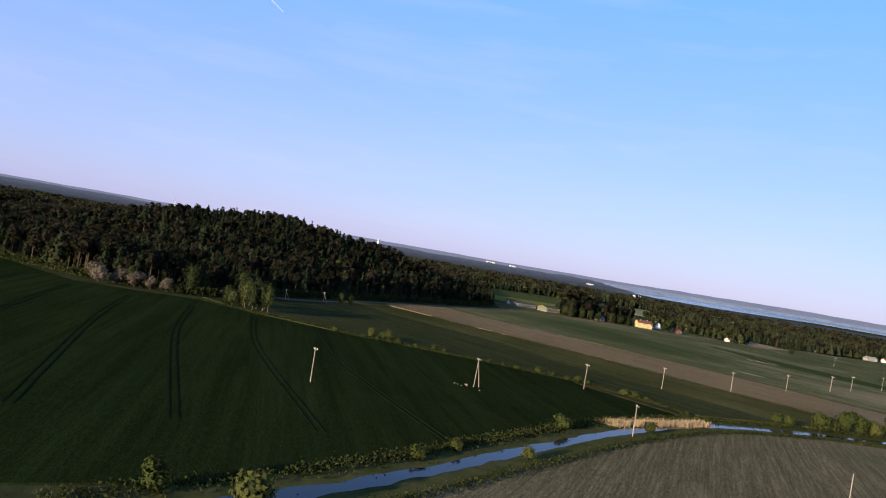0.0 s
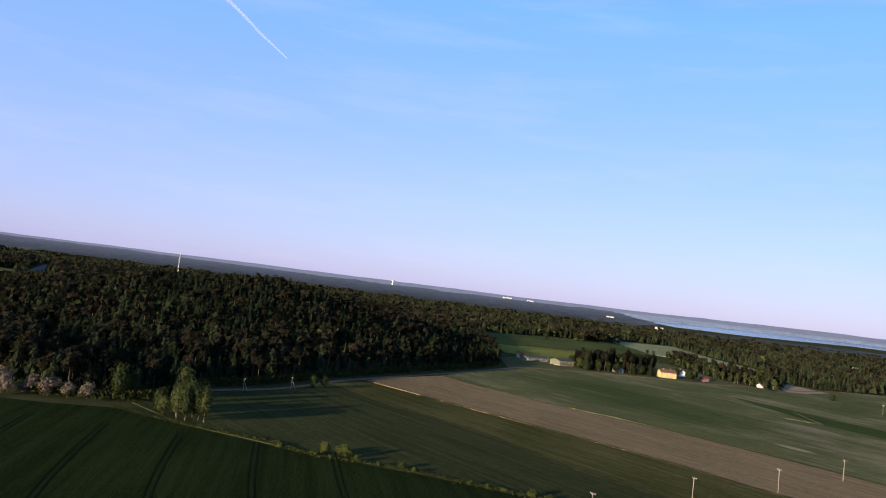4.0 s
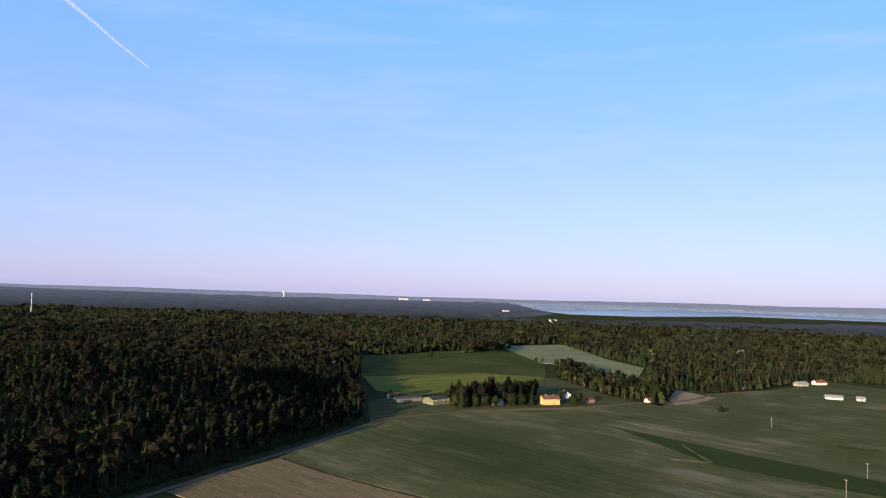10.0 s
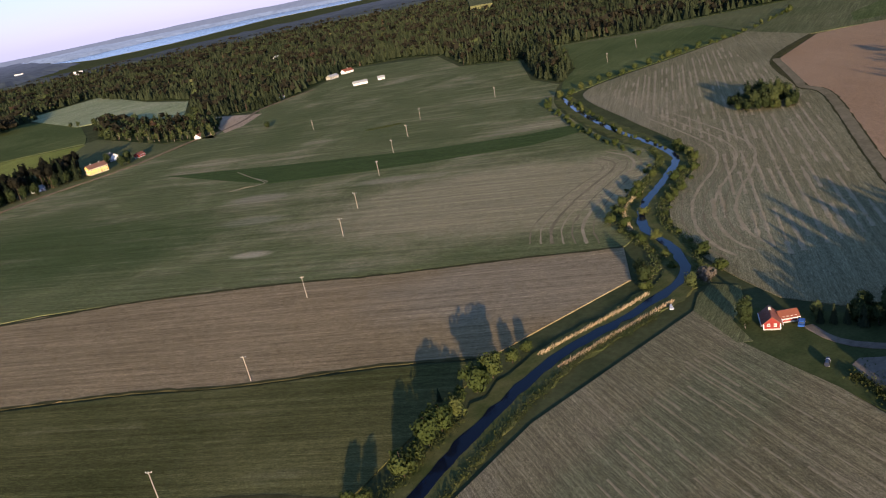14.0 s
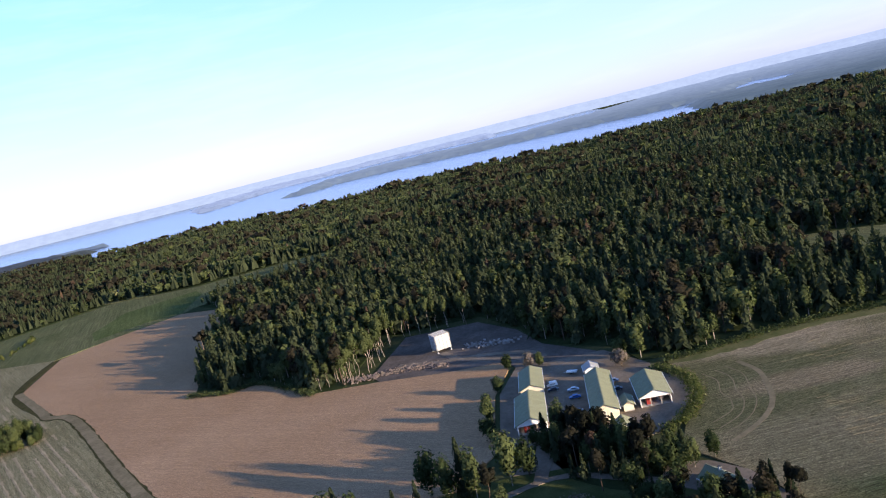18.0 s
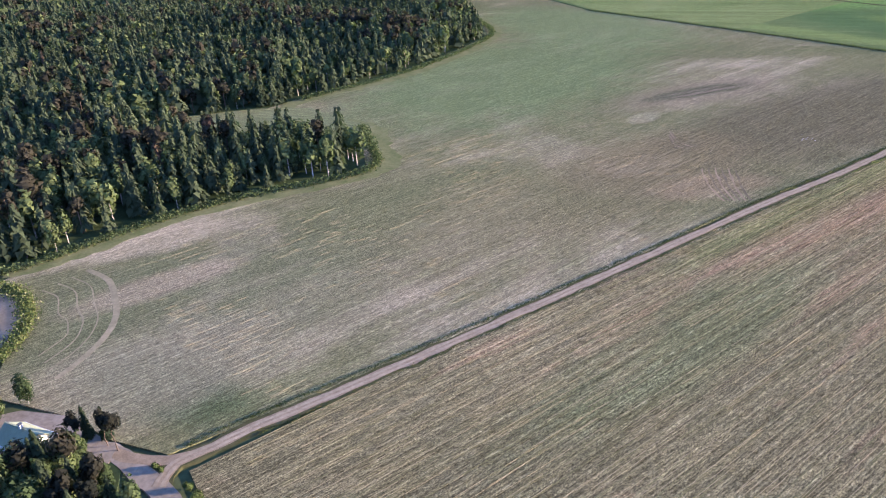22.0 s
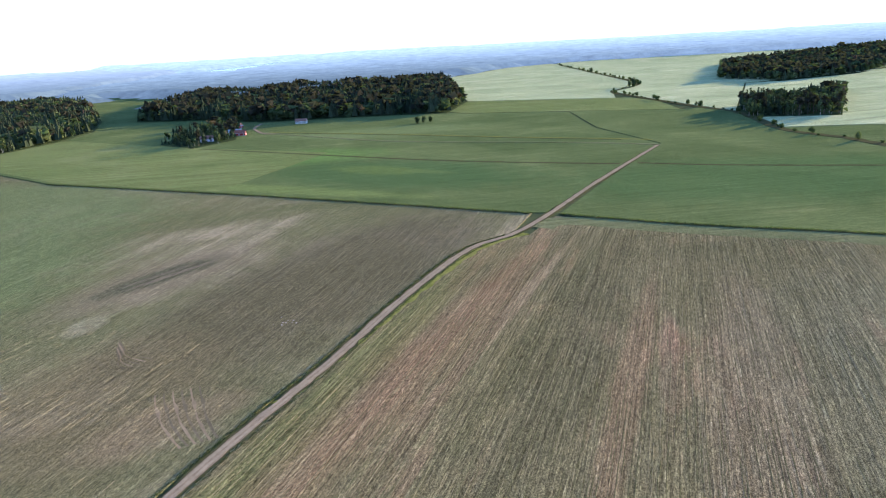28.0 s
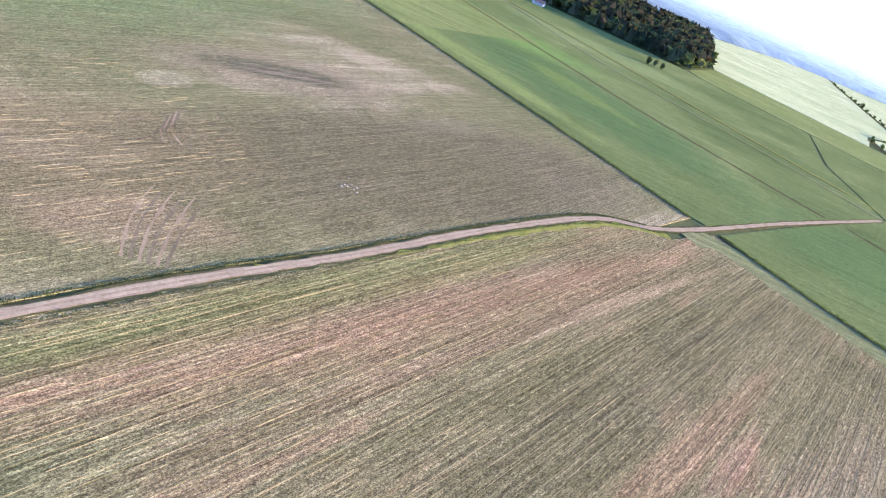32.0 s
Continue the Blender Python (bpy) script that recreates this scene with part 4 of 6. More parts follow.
def far_land(name, poly, high, mat, label, gaps=()):
    """Distant wooded land, so far off that single trees merge: a raised sheet with an uneven top and a steep rim."""
    xs, ys = [c[0] for c in poly], [c[1] for c in poly]
    step = 42.0
    nx, ny = int((max(xs) - min(xs)) / step) + 2, int((max(ys) - min(ys)) / step) + 2
    px, py = np.meshgrid(min(xs) + np.arange(nx) * step, min(ys) + np.arange(ny) * step, indexing="ij")
    p = np.stack([px.ravel(), py.ravel()], 1)
    p = p + np.random.default_rng(len(name)).uniform(-0.35, 0.35, p.shape) * step
    ok = inside(p, list(poly))
    for g in gaps:
        ok &= ~inside(p, g)
    rough = np.array([noise.noise((x * 0.006, y * 0.006, 1.0)) * 4 + noise.noise((x * 0.04, y * 0.04, 5.0)) * 3.5 for x, y in p])
    z = gz(p[:, 0], p[:, 1]) + np.where(ok, high + rough, -1.0)
    i = (np.arange(nx - 1)[:, None] * ny + np.arange(ny - 1)[None]).ravel()
    f = np.stack([i, i + ny, i + ny + 1, i + 1], -1)
    f = f[ok[f].any(1)]
    return setting(name, mesh_of(name, np.c_[p, z], f, [M[mat]]), label, "backdrop")


GLADE = [(398, -106), (440, -128), (500, -131), (524, -112), (543, -80), (558, -40), (540, -32), (518, -48), (488, -60), (462, -74), (446, -90), (420, -99)]
polygon("glade", GLADE, 0.2, "headland", "sunlit grass glade inside the forest edge", "meadow")
# negative tone darkens the leaf colours, standing in for deep contrast on the hill
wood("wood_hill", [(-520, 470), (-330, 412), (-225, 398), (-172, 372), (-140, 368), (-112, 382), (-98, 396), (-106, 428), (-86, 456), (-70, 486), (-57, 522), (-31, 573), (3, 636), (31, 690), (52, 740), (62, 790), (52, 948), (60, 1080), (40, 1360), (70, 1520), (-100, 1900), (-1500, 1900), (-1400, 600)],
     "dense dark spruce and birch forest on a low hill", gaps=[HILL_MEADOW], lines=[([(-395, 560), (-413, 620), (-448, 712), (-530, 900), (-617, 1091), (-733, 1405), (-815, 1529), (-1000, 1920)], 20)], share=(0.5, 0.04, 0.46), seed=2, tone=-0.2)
# positive tone lightens these leaves in place of low sun and haze
wood("wood_east", [(799, 332), (517, 284), (505, 260), (508, 240), (464, 208), (462, 190), (476, 189), (507, 181), (542, 168), (538, 116), (490, 98), (455, 92), (425, 64), (400, 60), (396, 40), (401, -5), (398, -36), (386, -84), (440, -119), (489, -121), (515, -93), (525, -140), (533, -230), (585, -352), (760, -483), (825, -562), (827, -714), (834, -797), (865, -893), (964, -1039), (1393, -1547), (1500, -1520), (2040, -680), (2060, -120), (2180, 150), (2080, 450), (2260, 700), (2280, 1080), (1300, 700), (1080, 560), (1040, 430), (1075, 280), (1005, 200), (925, 295), (857, 378)],
     "mixed forest of spruce, pine and birch", gaps=[GLADE], share=(0.58, 0.36, 0.06), height=18.5, seed=3, tone=0.24)
FARM_FAR = [(1060, 505), (1080, 566), (1110, 590), (1200, 592), (1240, 575), (1236, 540), (1170, 515)]
polygon("farm_meadow", FARM_FAR, 0.2, "headland", "grass round a farm between woods", "meadow")
wood("wood_north_east", [(449, 965), (533, 1008), (680, 1130), (750, 1075), (752, 991), (668, 849), (680, 823), (686, 766), (588, 654), (570, 606), (625, 640), (684, 700), (757, 800), (800, 760), (845, 705), (870, 715), (1005, 618), (1080, 562), (1300, 702), (2280, 1100), (2540, 1260), (2880, 1550), (2780, 2000), (2950, 2600), (2300, 2900), (1500, 2850), (700, 2800), (500, 2800), (480, 1760), (480, 1420), (490, 1253), (415, 1081), (424, 1000)],
     "wide mixed forest of dark spruce and birch", gaps=[SAND_FAR, GREEN_FAR, FARM_FAR, [(590, 1060), (660, 1090), (640, 930), (560, 905)]], share=(0.8, 0.06, 0.14), height=14.5, seed=4)
wood("wood_north", [(-1500, 1920), (-100, 1920), (45, 1385), (105, 1375), (185, 1478), (290, 1552), (350, 1592), (325, 1660), (478, 1770), (495, 2700), (-2200, 2700)], "far dark forest", share=(0.65, 0.2, 0.15), seed=6)
wood("wood_belt", [(304, 1095), (360, 1270), (375, 1100), (400, 950), (350, 860), (318, 925)], "belt of broad-leaved trees behind a farm", share=(0.2, 0.6, 0.2), height=14, seed=7)
wood("wood_grove_north", [(227, 1470), (260, 1600), (310, 1600), (283, 1436)], "grove of pines on a field", share=(0.1, 0.1, 0.8), seed=8)
wood("wood_south", [(879, -1018), (1045, -1330), (1072, -1530), (617, -1890), (405, -1166), (392, -990), (528, -977), (638, -948), (760, -1005)], "wood of dark trees in backlight", share=(0.5, 0.3, 0.2), height=20, seed=9)
wood("wood_south_west", [(10, -1450), (-78, -1340), (-212, -1449), (-288, -1563), (-733, -2800), (-40, -1935)], "far grove of dark trees", share=(0.4, 0.4, 0.2), seed=10)
wood("wood_grove_west", [(36, -948), (42, -828), (-46, -822), (-115, -1109)], "grove of dark trees beside a stream", share=(0.3, 0.5, 0.2), seed=11)
wood("wood_hamlet", [(655, -735), (590, -690), (575, -760), (690, -980)], "trees round a hamlet", share=(0.5, 0.3, 0.2), height=14, seed=12, thin=1.25)
FAR_SOUTH = [(1220, -1370), (930, -1270), (640, -1910), (540, -2320), (300, -2520), (-400, -2620), (-1200, -3000), (-1200, -4300), (1500, -4350), (2950, -3650), (2500, -3050), (2000, -2900), (1880, -2800), (1700, -1900), (1480, -1560)]
# far land and horizon: the haze is glow in the material, not air
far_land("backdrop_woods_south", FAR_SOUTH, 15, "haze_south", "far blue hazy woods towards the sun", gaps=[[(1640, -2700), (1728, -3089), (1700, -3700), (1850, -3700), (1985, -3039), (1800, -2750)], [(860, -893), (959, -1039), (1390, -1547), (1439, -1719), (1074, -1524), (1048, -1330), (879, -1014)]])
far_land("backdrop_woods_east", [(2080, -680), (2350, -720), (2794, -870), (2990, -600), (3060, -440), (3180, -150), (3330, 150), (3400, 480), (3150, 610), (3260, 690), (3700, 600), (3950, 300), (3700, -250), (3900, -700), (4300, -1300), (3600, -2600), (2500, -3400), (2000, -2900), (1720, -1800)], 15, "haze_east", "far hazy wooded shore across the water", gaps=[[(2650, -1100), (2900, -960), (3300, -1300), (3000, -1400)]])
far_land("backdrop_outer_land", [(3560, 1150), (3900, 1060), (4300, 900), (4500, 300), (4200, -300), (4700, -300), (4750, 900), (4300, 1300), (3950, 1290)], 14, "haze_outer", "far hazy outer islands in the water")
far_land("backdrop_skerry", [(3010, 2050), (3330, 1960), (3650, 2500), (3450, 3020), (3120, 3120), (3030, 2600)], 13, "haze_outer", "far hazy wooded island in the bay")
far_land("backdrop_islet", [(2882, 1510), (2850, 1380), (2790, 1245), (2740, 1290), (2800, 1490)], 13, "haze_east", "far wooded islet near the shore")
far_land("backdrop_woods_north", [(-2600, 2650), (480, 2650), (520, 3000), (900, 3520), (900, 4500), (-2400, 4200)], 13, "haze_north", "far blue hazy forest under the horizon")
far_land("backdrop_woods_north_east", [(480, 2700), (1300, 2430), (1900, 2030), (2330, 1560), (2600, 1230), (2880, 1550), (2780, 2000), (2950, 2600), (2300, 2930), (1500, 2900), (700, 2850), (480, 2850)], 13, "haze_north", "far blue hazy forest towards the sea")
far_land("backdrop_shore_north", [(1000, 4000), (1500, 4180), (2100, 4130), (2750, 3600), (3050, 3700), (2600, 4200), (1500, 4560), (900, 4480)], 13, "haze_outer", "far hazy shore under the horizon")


def skyline(az):
    """Height of the last hills round the horizon: lower in the north, higher over the sea and the south."""
    d = (az - 105 + 180) % 360 - 180
    return 80 + 24 * min(1.0, max(0.0, (abs(d) - 25) / 30))


hv, hf = [], []
azs = np.arange(0, 360, 0.3)
for k, az in enumerate(azs):
    c, sn = math.cos(radians(az)), math.sin(radians(az))
    rise = 5 * noise.noise((c * 9, sn * 9, 3.0)) + 2.5 * noise.noise((c * 45, sn * 45, 7.0))
    for r, z in ((4500, 40), (4640, skyline(az) + rise - 4), (4700, skyline(az) + rise), (4790, 40)):
        hv.append((120 + r * c, 50 + r * sn, z))
    m = (k + 1) % len(azs)
    hf += [(k * 4 + j, m * 4 + j, m * 4 + j + 1, k * 4 + j + 1) for j in range(3)]
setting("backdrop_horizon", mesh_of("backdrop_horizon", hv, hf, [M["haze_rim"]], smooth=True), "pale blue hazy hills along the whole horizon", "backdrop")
wood("wood_cottage", [(234, 192), (262, 192), (284, 180), (282, 160), (274, 148), (262, 136), (259, 120), (261, 104), (261, 90), (257, 66), (240, 72), (228, 100), (221, 140), (225, 172)], "dense garden wood of birch and spruce", share=(0.34, 0.66, 0.0), height=14, seed=21, thin=0.88)
wood("wood_drive", [(268, 209), (284, 209), (303, 204), (320, 191), (322, 178), (306, 160), (295, 158), (286, 172), (274, 190)], "dense garden wood of broad-leaved trees beside a drive", share=(0.12, 0.88, 0.0), height=13, seed=22, thin=0.85)
wood("wood_farm_screen", [(350, 103), (340, 96), (326, 84), (314, 74), (302, 80), (296, 88), (304, 98), (314, 106), (330, 110), (344, 112)], "dense screen of garden trees before barns", share=(0.35, 0.4, 0.25), height=11, seed=22)
wood("wood_farmhouse", [(262, 62), (264, 92), (280, 98), (296, 96), (292, 84), (280, 76), (276, 62), (270, 58)], "garden trees round a farmhouse", share=(0.2, 0.55, 0.25), height=11, seed=23)
# ---- helpers for things ----
def part(name, bm, material, parent, label="", smooth=False):
    """Link a bmesh as one mesh object under a thing or a part."""
    me = bpy.data.meshes.new(name)
    bmesh.ops.recalc_face_normals(bm, faces=bm.faces[:])
    bm.to_mesh(me)
    bm.free()
    me.materials.append(material)
    if smooth:
        me.polygons.foreach_set("use_smooth", np.ones(len(me.polygons), bool))
    ob = new(name, me)
    ob.parent = parent
    return tagged(ob, label)


def part_mesh(name, me, parent, label=""):
    ob = new(name, me)
    ob.parent = parent
    return tagged(ob, label)


def thing(name, label, category, m=None, group=""):
    ob = tagged(new(name), label, category, group)
    ob.empty_display_size = 0.2
    if m is not None:
        ob.matrix_basis = m
    return ob


def box(size, at, bevel=0.0, bm=None, turn=None):
    bm = bm or bmesh.new()
    made = bmesh.ops.create_cube(bm, size=1.0)["verts"]
    bmesh.ops.scale(bm, vec=size, verts=made)
    if turn is not None:
        bmesh.ops.rotate(bm, matrix=turn, verts=made)
    bmesh.ops.translate(bm, vec=at, verts=made)
    if bevel:
        edges = list({e for v in made for e in v.link_edges})
        bmesh.ops.bevel(bm, geom=edges, offset=bevel, segments=2, affect="EDGES")
    return bm


def rod(r0, r1, a, b, sides=8, bm=None):
    """A tapered round bar from a to b."""
    bm = bm or bmesh.new()
    a, b = Vector(a), Vector(b)
    made = bmesh.ops.create_cone(bm, cap_ends=True, segments=sides, radius1=r0, radius2=r1, depth=(b - a).length)["verts"]
    bmesh.ops.transform(bm, matrix=Matrix.Translation((a + b) / 2) @ (b - a).to_track_quat("Z", "Y").to_matrix().to_4x4(), verts=made)
    return bm


def paint_mat(name, c, rough=0.6, boards=0.0, turn=0.0, metal=0.0):
    m = Mat(name, rough)
    m.b.inputs["Metallic"].default_value = metal
    m.b.inputs["Specular IOR Level"].default_value = 0.3
    dirt = m.noise(m.coords(), 0.35, 5)
    base = m.mix(0.55, tuple(c), m.ramp(dirt, (0.3, 0.7), (0.7, 1.2)), "MULTIPLY")
    if boards:
        wave = m.node("ShaderNodeTexWave", Scale=1.0 / boards, Distortion=0.0)
        m.l.new(m.coords(turn), wave.inputs["Vector"])
        base = m.mix(0.25, base, m.ramp(wave.outputs["Fac"], (0.0, 0.45), (0.3, 1.0)), "MULTIPLY")
        m.colour(base).bump(wave.outputs["Fac"], 0.5, 0.04)
    else:
        m.colour(base).bump(m.noise(m.coords(), 6, 4), 0.1, 0.02)
    return m.m


P = dict(
    red=paint_mat("red_boards", (0.26, 0.03, 0.024), 0.8, 0.25),
    white=paint_mat("white_paint", (0.78, 0.77, 0.74), 0.6),
    cream=paint_mat("cream_boards", (0.68, 0.60, 0.45), 0.7, 0.3),
    yellow=paint_mat("yellow_boards", (0.72, 0.50, 0.17), 0.7, 0.25),
    grey=paint_mat("grey_boards", (0.30, 0.29, 0.24), 0.85, 0.3),
    olive=paint_mat("olive_boards", (0.17, 0.18, 0.115), 0.85, 0.3),
    green_roof=paint_mat("green_metal_roof", (0.19, 0.2, 0.115), 0.8, 0.5),
    dark_roof=paint_mat("dark_metal_roof", (0.06, 0.062, 0.06), 0.85, 0.5),
    tile_roof=paint_mat("orange_tile_roof", (0.2, 0.065, 0.038), 0.75, 0.3),
    brown_roof=paint_mat("brown_roof", (0.17, 0.085, 0.055), 0.7, 0.4),
    grey_roof=paint_mat("grey_metal_roof", (0.3, 0.31, 0.31), 0.8, 0.5),
    sheet=paint_mat("white_sheeting", (0.4, 0.41, 0.41), 0.5, 0.9),
    steel=paint_mat("galvanised_steel", (0.5, 0.52, 0.53), 0.45, metal=0.6),
    dark=paint_mat("dark_inside", (0.03, 0.028, 0.025), 0.9),
    concrete=paint_mat("concrete", (0.38, 0.37, 0.35), 0.9),
    pole=paint_mat("weathered_wood", (0.33, 0.29, 0.235), 0.85),
    tyre=paint_mat("tyre_rubber", (0.025, 0.025, 0.025), 0.85),
    blue=paint_mat("blue_car_paint", (0.03, 0.10, 0.32), 0.25),
    silver=paint_mat("silver_car_paint", (0.5, 0.51, 0.53), 0.25, metal=0.4),
    navy=paint_mat("dark_car_paint", (0.03, 0.035, 0.05), 0.25),
    stone=paint_mat("field_stone", (0.26, 0.23, 0.2), 0.9),
    rubble=paint_mat("rubble", (0.2, 0.155, 0.12), 0.95),
    rust=paint_mat("dark_steel", (0.2, 0.205, 0.21), 0.8),
)
glass = Mat("window_glass", 0.06)
glass.colour((0.03, 0.04, 0.05)).b.inputs["Specular IOR Level"].default_value = 0.6
P["glass"] = glass.m


def window(parent, w, h, m, trim):
    """A window in a wall that faces -y of the pose m: frame, bars and two panes."""
    frame_bm = bmesh.new()
    for sx, sz, x, z in ((w, 0.12, 0, h / 2), (w, 0.12, 0, -h / 2), (0.12, h, -w / 2, 0), (0.12, h, w / 2, 0), (0.07, h, 0, 0)):
        box((sx, 0.14, sz), (x, 0, z), bm=frame_bm)
    ob = part("window", frame_bm, trim, parent)
    ob.matrix_basis = m
    for x in (-w / 4, w / 4):
        part("pane", box((w / 2 - 0.1, 0.05, h - 0.12), (x, 0.02, 0)), P["glass"], ob)
    return ob


def gable_prism(L, W, eave, rise, base=0.0):
    """House body: length L along x, width W along y, with gables at both ends."""
    bm = bmesh.new()
    rows = []
    for x in (-L / 2, L / 2):
        rows.append([bm.verts.new(p) for p in ((x, -W / 2, base), (x, W / 2, base), (x, W / 2, eave), (x, 0, eave + rise), (x, -W / 2, eave))])
    bm.faces.new(rows[0])
    bm.faces.new(rows[1][::-1])
    for i in range(5):
        bm.faces.new((rows[0][i], rows[1][i], rows[1][(i + 1) % 5], rows[0][(i + 1) % 5]))
    return bm


def roof_slope(L, W, eave, rise, side, over=0.6, thick=0.18):
    bm = bmesh.new()
    run, slope = W / 2 + over, rise / (W / 2)
    y0, z0, y1, z1 = 0.0, eave + rise, side * run, eave + rise - slope * run
    ring = []
    for x in (-L / 2 - over, L / 2 + over):
        ring.append([bm.verts.new((x, y, z)) for y, z in ((y0, z0 + 0.02), (y1, z1 + 0.02), (y1, z1 + thick), (y0, z0 + thick + 0.02))])
    bm.faces.new(ring[0])
    bm.faces.new(ring[1][::-1])
    for i in range(4):
        bm.faces.new((ring[0][i], ring[1][i], ring[1][(i + 1) % 4], ring[0][(i + 1) % 4]))
    return bm


def house(name, label, category, x, y, turn, L, W, eave, rise, wall, roof, trim="white", wins=(3, 2), win=(1.1, 1.3), chimneys=(), door=True, open_end=0, big_door=0, corners=False, group="", floors=1):
    """A gabled building with plinth, walls, roof, windows and doors. open_end: +1 or -1 leaves that gable open below."""
    ob = thing(name, label, category, pose(x, y, float(gz(x, y)), 0, 0, turn), group)
    if open_end:
        bm = bmesh.new()
        t = 0.25
        box((L, t, eave), (0, -W / 2 + t / 2, eave / 2), bm=bm)
        box((L, t, eave), (0, W / 2 - t / 2, eave / 2), bm=bm)
        box((t, W, eave), (-open_end * (L / 2 - t / 2), 0, eave / 2), bm=bm)
        part("wall", bm, P[wall], ob)
        for s in (-1, 1):
            bm = bmesh.new()
            tri = [[bm.verts.new((s * (L / 2 - d), yy, zz)) for yy, zz in ((-W / 2, eave - 0.5), (W / 2, eave - 0.5), (W / 2, eave), (0, eave + rise), (-W / 2, eave))] for d in (0, t)]
            bm.faces.new(tri[0])
            bm.faces.new(tri[1][::-1])
            for i in range(5):
                bm.faces.new((tri[0][i], tri[1][i], tri[1][(i + 1) % 5], tri[0][(i + 1) % 5]))
            part("gable", bm, P[trim], ob, "white gable boards")
        for yy in (-W / 6, W / 6):
            part("post", box((0.3, 0.3, eave - 0.5), (open_end * (L / 2 - 0.3), yy, eave / 2 - 0.25)), P["pole"], ob)
        part("floor", box((L - 0.6, W - 0.6, 0.1), (0, 0, 0.08)), P["concrete"], ob)
        for k in range(3):
            part("stored_pallet", box((2.2, 2.0, 1.5), (open_end * (L / 2 - 3 - 2.6 * k), (-1) ** k * W / 5, 0.9), 0.05), P[("red", "pole", "grey")[k]], ob, "goods stored inside")
    else:
        part("wall", gable_prism(L, W, eave, rise, 0.35), P[wall], ob)
        part("plinth", box((L + 0.1, W + 0.1, 0.5), (0, 0, 0.2)), P["concrete"], ob, "grey concrete plinth")
    for s in (-1, 1):
        part("roof", roof_slope(L, W, eave, rise, s), P[roof], ob)
        part("fascia", box((L + 1.2, 0.05, 0.22), (0, s * (W / 2 + 0.63), eave - rise / (W / 2) * 0.6)), P[trim], ob)
        part("gutter", rod(0.07, 0.07, (-L / 2 - 0.6, s * (W / 2 + 0.72), eave - rise / (W / 2) * 0.6), (L / 2 + 0.6, s * (W / 2 + 0.72), eave - rise / (W / 2) * 0.6)), P["steel"], ob)
    part("ridge_cap", box((L + 1.2, 0.4, 0.1), (0, 0, eave + rise + 0.2)), P[roof], ob)
    for f in range(floors):
        zc = 1.6 + f * 2.8 if eave < 4.2 or floors > 1 else eave - 1.3
        for s in (-1, 1):
            for k in range(wins[0]):
                xx = (k + 0.5) / wins[0] * L - L / 2
                window(ob, *win, pose(xx, s * (W / 2 + 0.05), zc, 0, 0, 0 if s < 0 else 180), P[trim])
            if not open_end:
                for k in range(wins[1]):
                    yy = (k + 0.5) / wins[1] * W * 0.8 - W * 0.4
                    window(ob, *win, pose(s * (L / 2 + 0.05), yy, zc, 0, 0, 90 * s), P[trim])
    if big_door:
        leaf = part("sliding_door", box((0.12, W * 0.5, eave * 0.85), (big_door * (L / 2 + 0.1), 0, eave * 0.43 + 0.1), 0.02), P["cream" if wall == "cream" else trim], ob, "tall sliding door")
        for k in range(3):
            part("batten", box((0.05, 0.14, eave * 0.8), (big_door * (L / 2 + 0.19), (k - 1) * W * 0.22, eave * 0.43 + 0.1)), P[trim], leaf)
    if door:
        d = part("door", box((1.0, 0.12, 2.1), (L * 0.12, -W / 2 - 0.06, 1.35), 0.02), P["brown_roof"], ob, "brown boarded door")
        part("door_handle", box((0.05, 0.08, 0.16), (L * 0.12 + 0.38, -W / 2 - 0.15, 1.35)), P["steel"], d)
    if corners:
        for sx in (-1, 1):
            for sy in (-1, 1):
                part("corner_board", box((0.24, 0.24, eave - 0.35), (sx * (L / 2 + 0.01), sy * (W / 2 + 0.01), eave / 2 + 0.18)), P[trim], ob, "white corner board")
    for cx, cy in chimneys:
        ch = part("chimney", box((0.7, 0.7, 1.9), (cx, cy, eave + rise + 0.2), 0.02), P["concrete"], ob, "rendered chimney")
        part("chimney_cap", box((0.9, 0.9, 0.12), (cx, cy, eave + rise + 1.2)), P["dark_roof"], ch)
    return ob


def car(label, paint, x, y, turn, long=4.4, high=1.45, van=False, group=""):
    ob = thing("car", label, "car", pose(x, y, float(gz(x, y)) + 0.3, 0, 0, turn), group)
    part("body", box((long, 1.75, 0.62), (0, 0, 0.62), 0.14), P[paint], ob)
    bm = box((long * (0.72 if van else 0.52), 1.55, high - 0.85 if not van else 1.25), (-long * (0.1 if van else 0.05), 0, 0.9 + (high - 0.85 if not van else 1.25) / 2), 0.12)
    top = max(v.co.z for v in bm.verts)
    for v in bm.verts:
        if v.co.z > top - 0.2:
            v.co.x *= 0.82 if not van else 0.95
            v.co.y *= 0.88
    cabin = part("cabin", bm, P[paint], ob)
    for s in (-1, 1):
        part("side_window", box((long * 0.42, 0.05, 0.34), (-long * 0.05, s * 0.74, 1.16), 0.01), P["glass"], cabin)
        part("windscreen", box((0.06, 1.25, 0.36), (s * long * 0.235 - long * 0.05, 0, 1.16), 0.01, turn=Matrix.Rotation(-s * 0.5, 3, "Y")), P["glass"], cabin)
        part("headlight", box((0.06, 0.34, 0.16), (long / 2, s * 0.6, 0.68)), P["steel"], ob)
        for fx in (-0.31, 0.31):
            w = part("wheel", rod(0.32, 0.32, (fx * long, s * 0.78, 0.32), (fx * long, s * 0.96, 0.32), 14), P["tyre"], ob)
            part("rim", rod(0.19, 0.19, (fx * long, s * 0.9, 0.32), (fx * long, s * 0.975, 0.32), 10), P["steel"], w)
    return ob


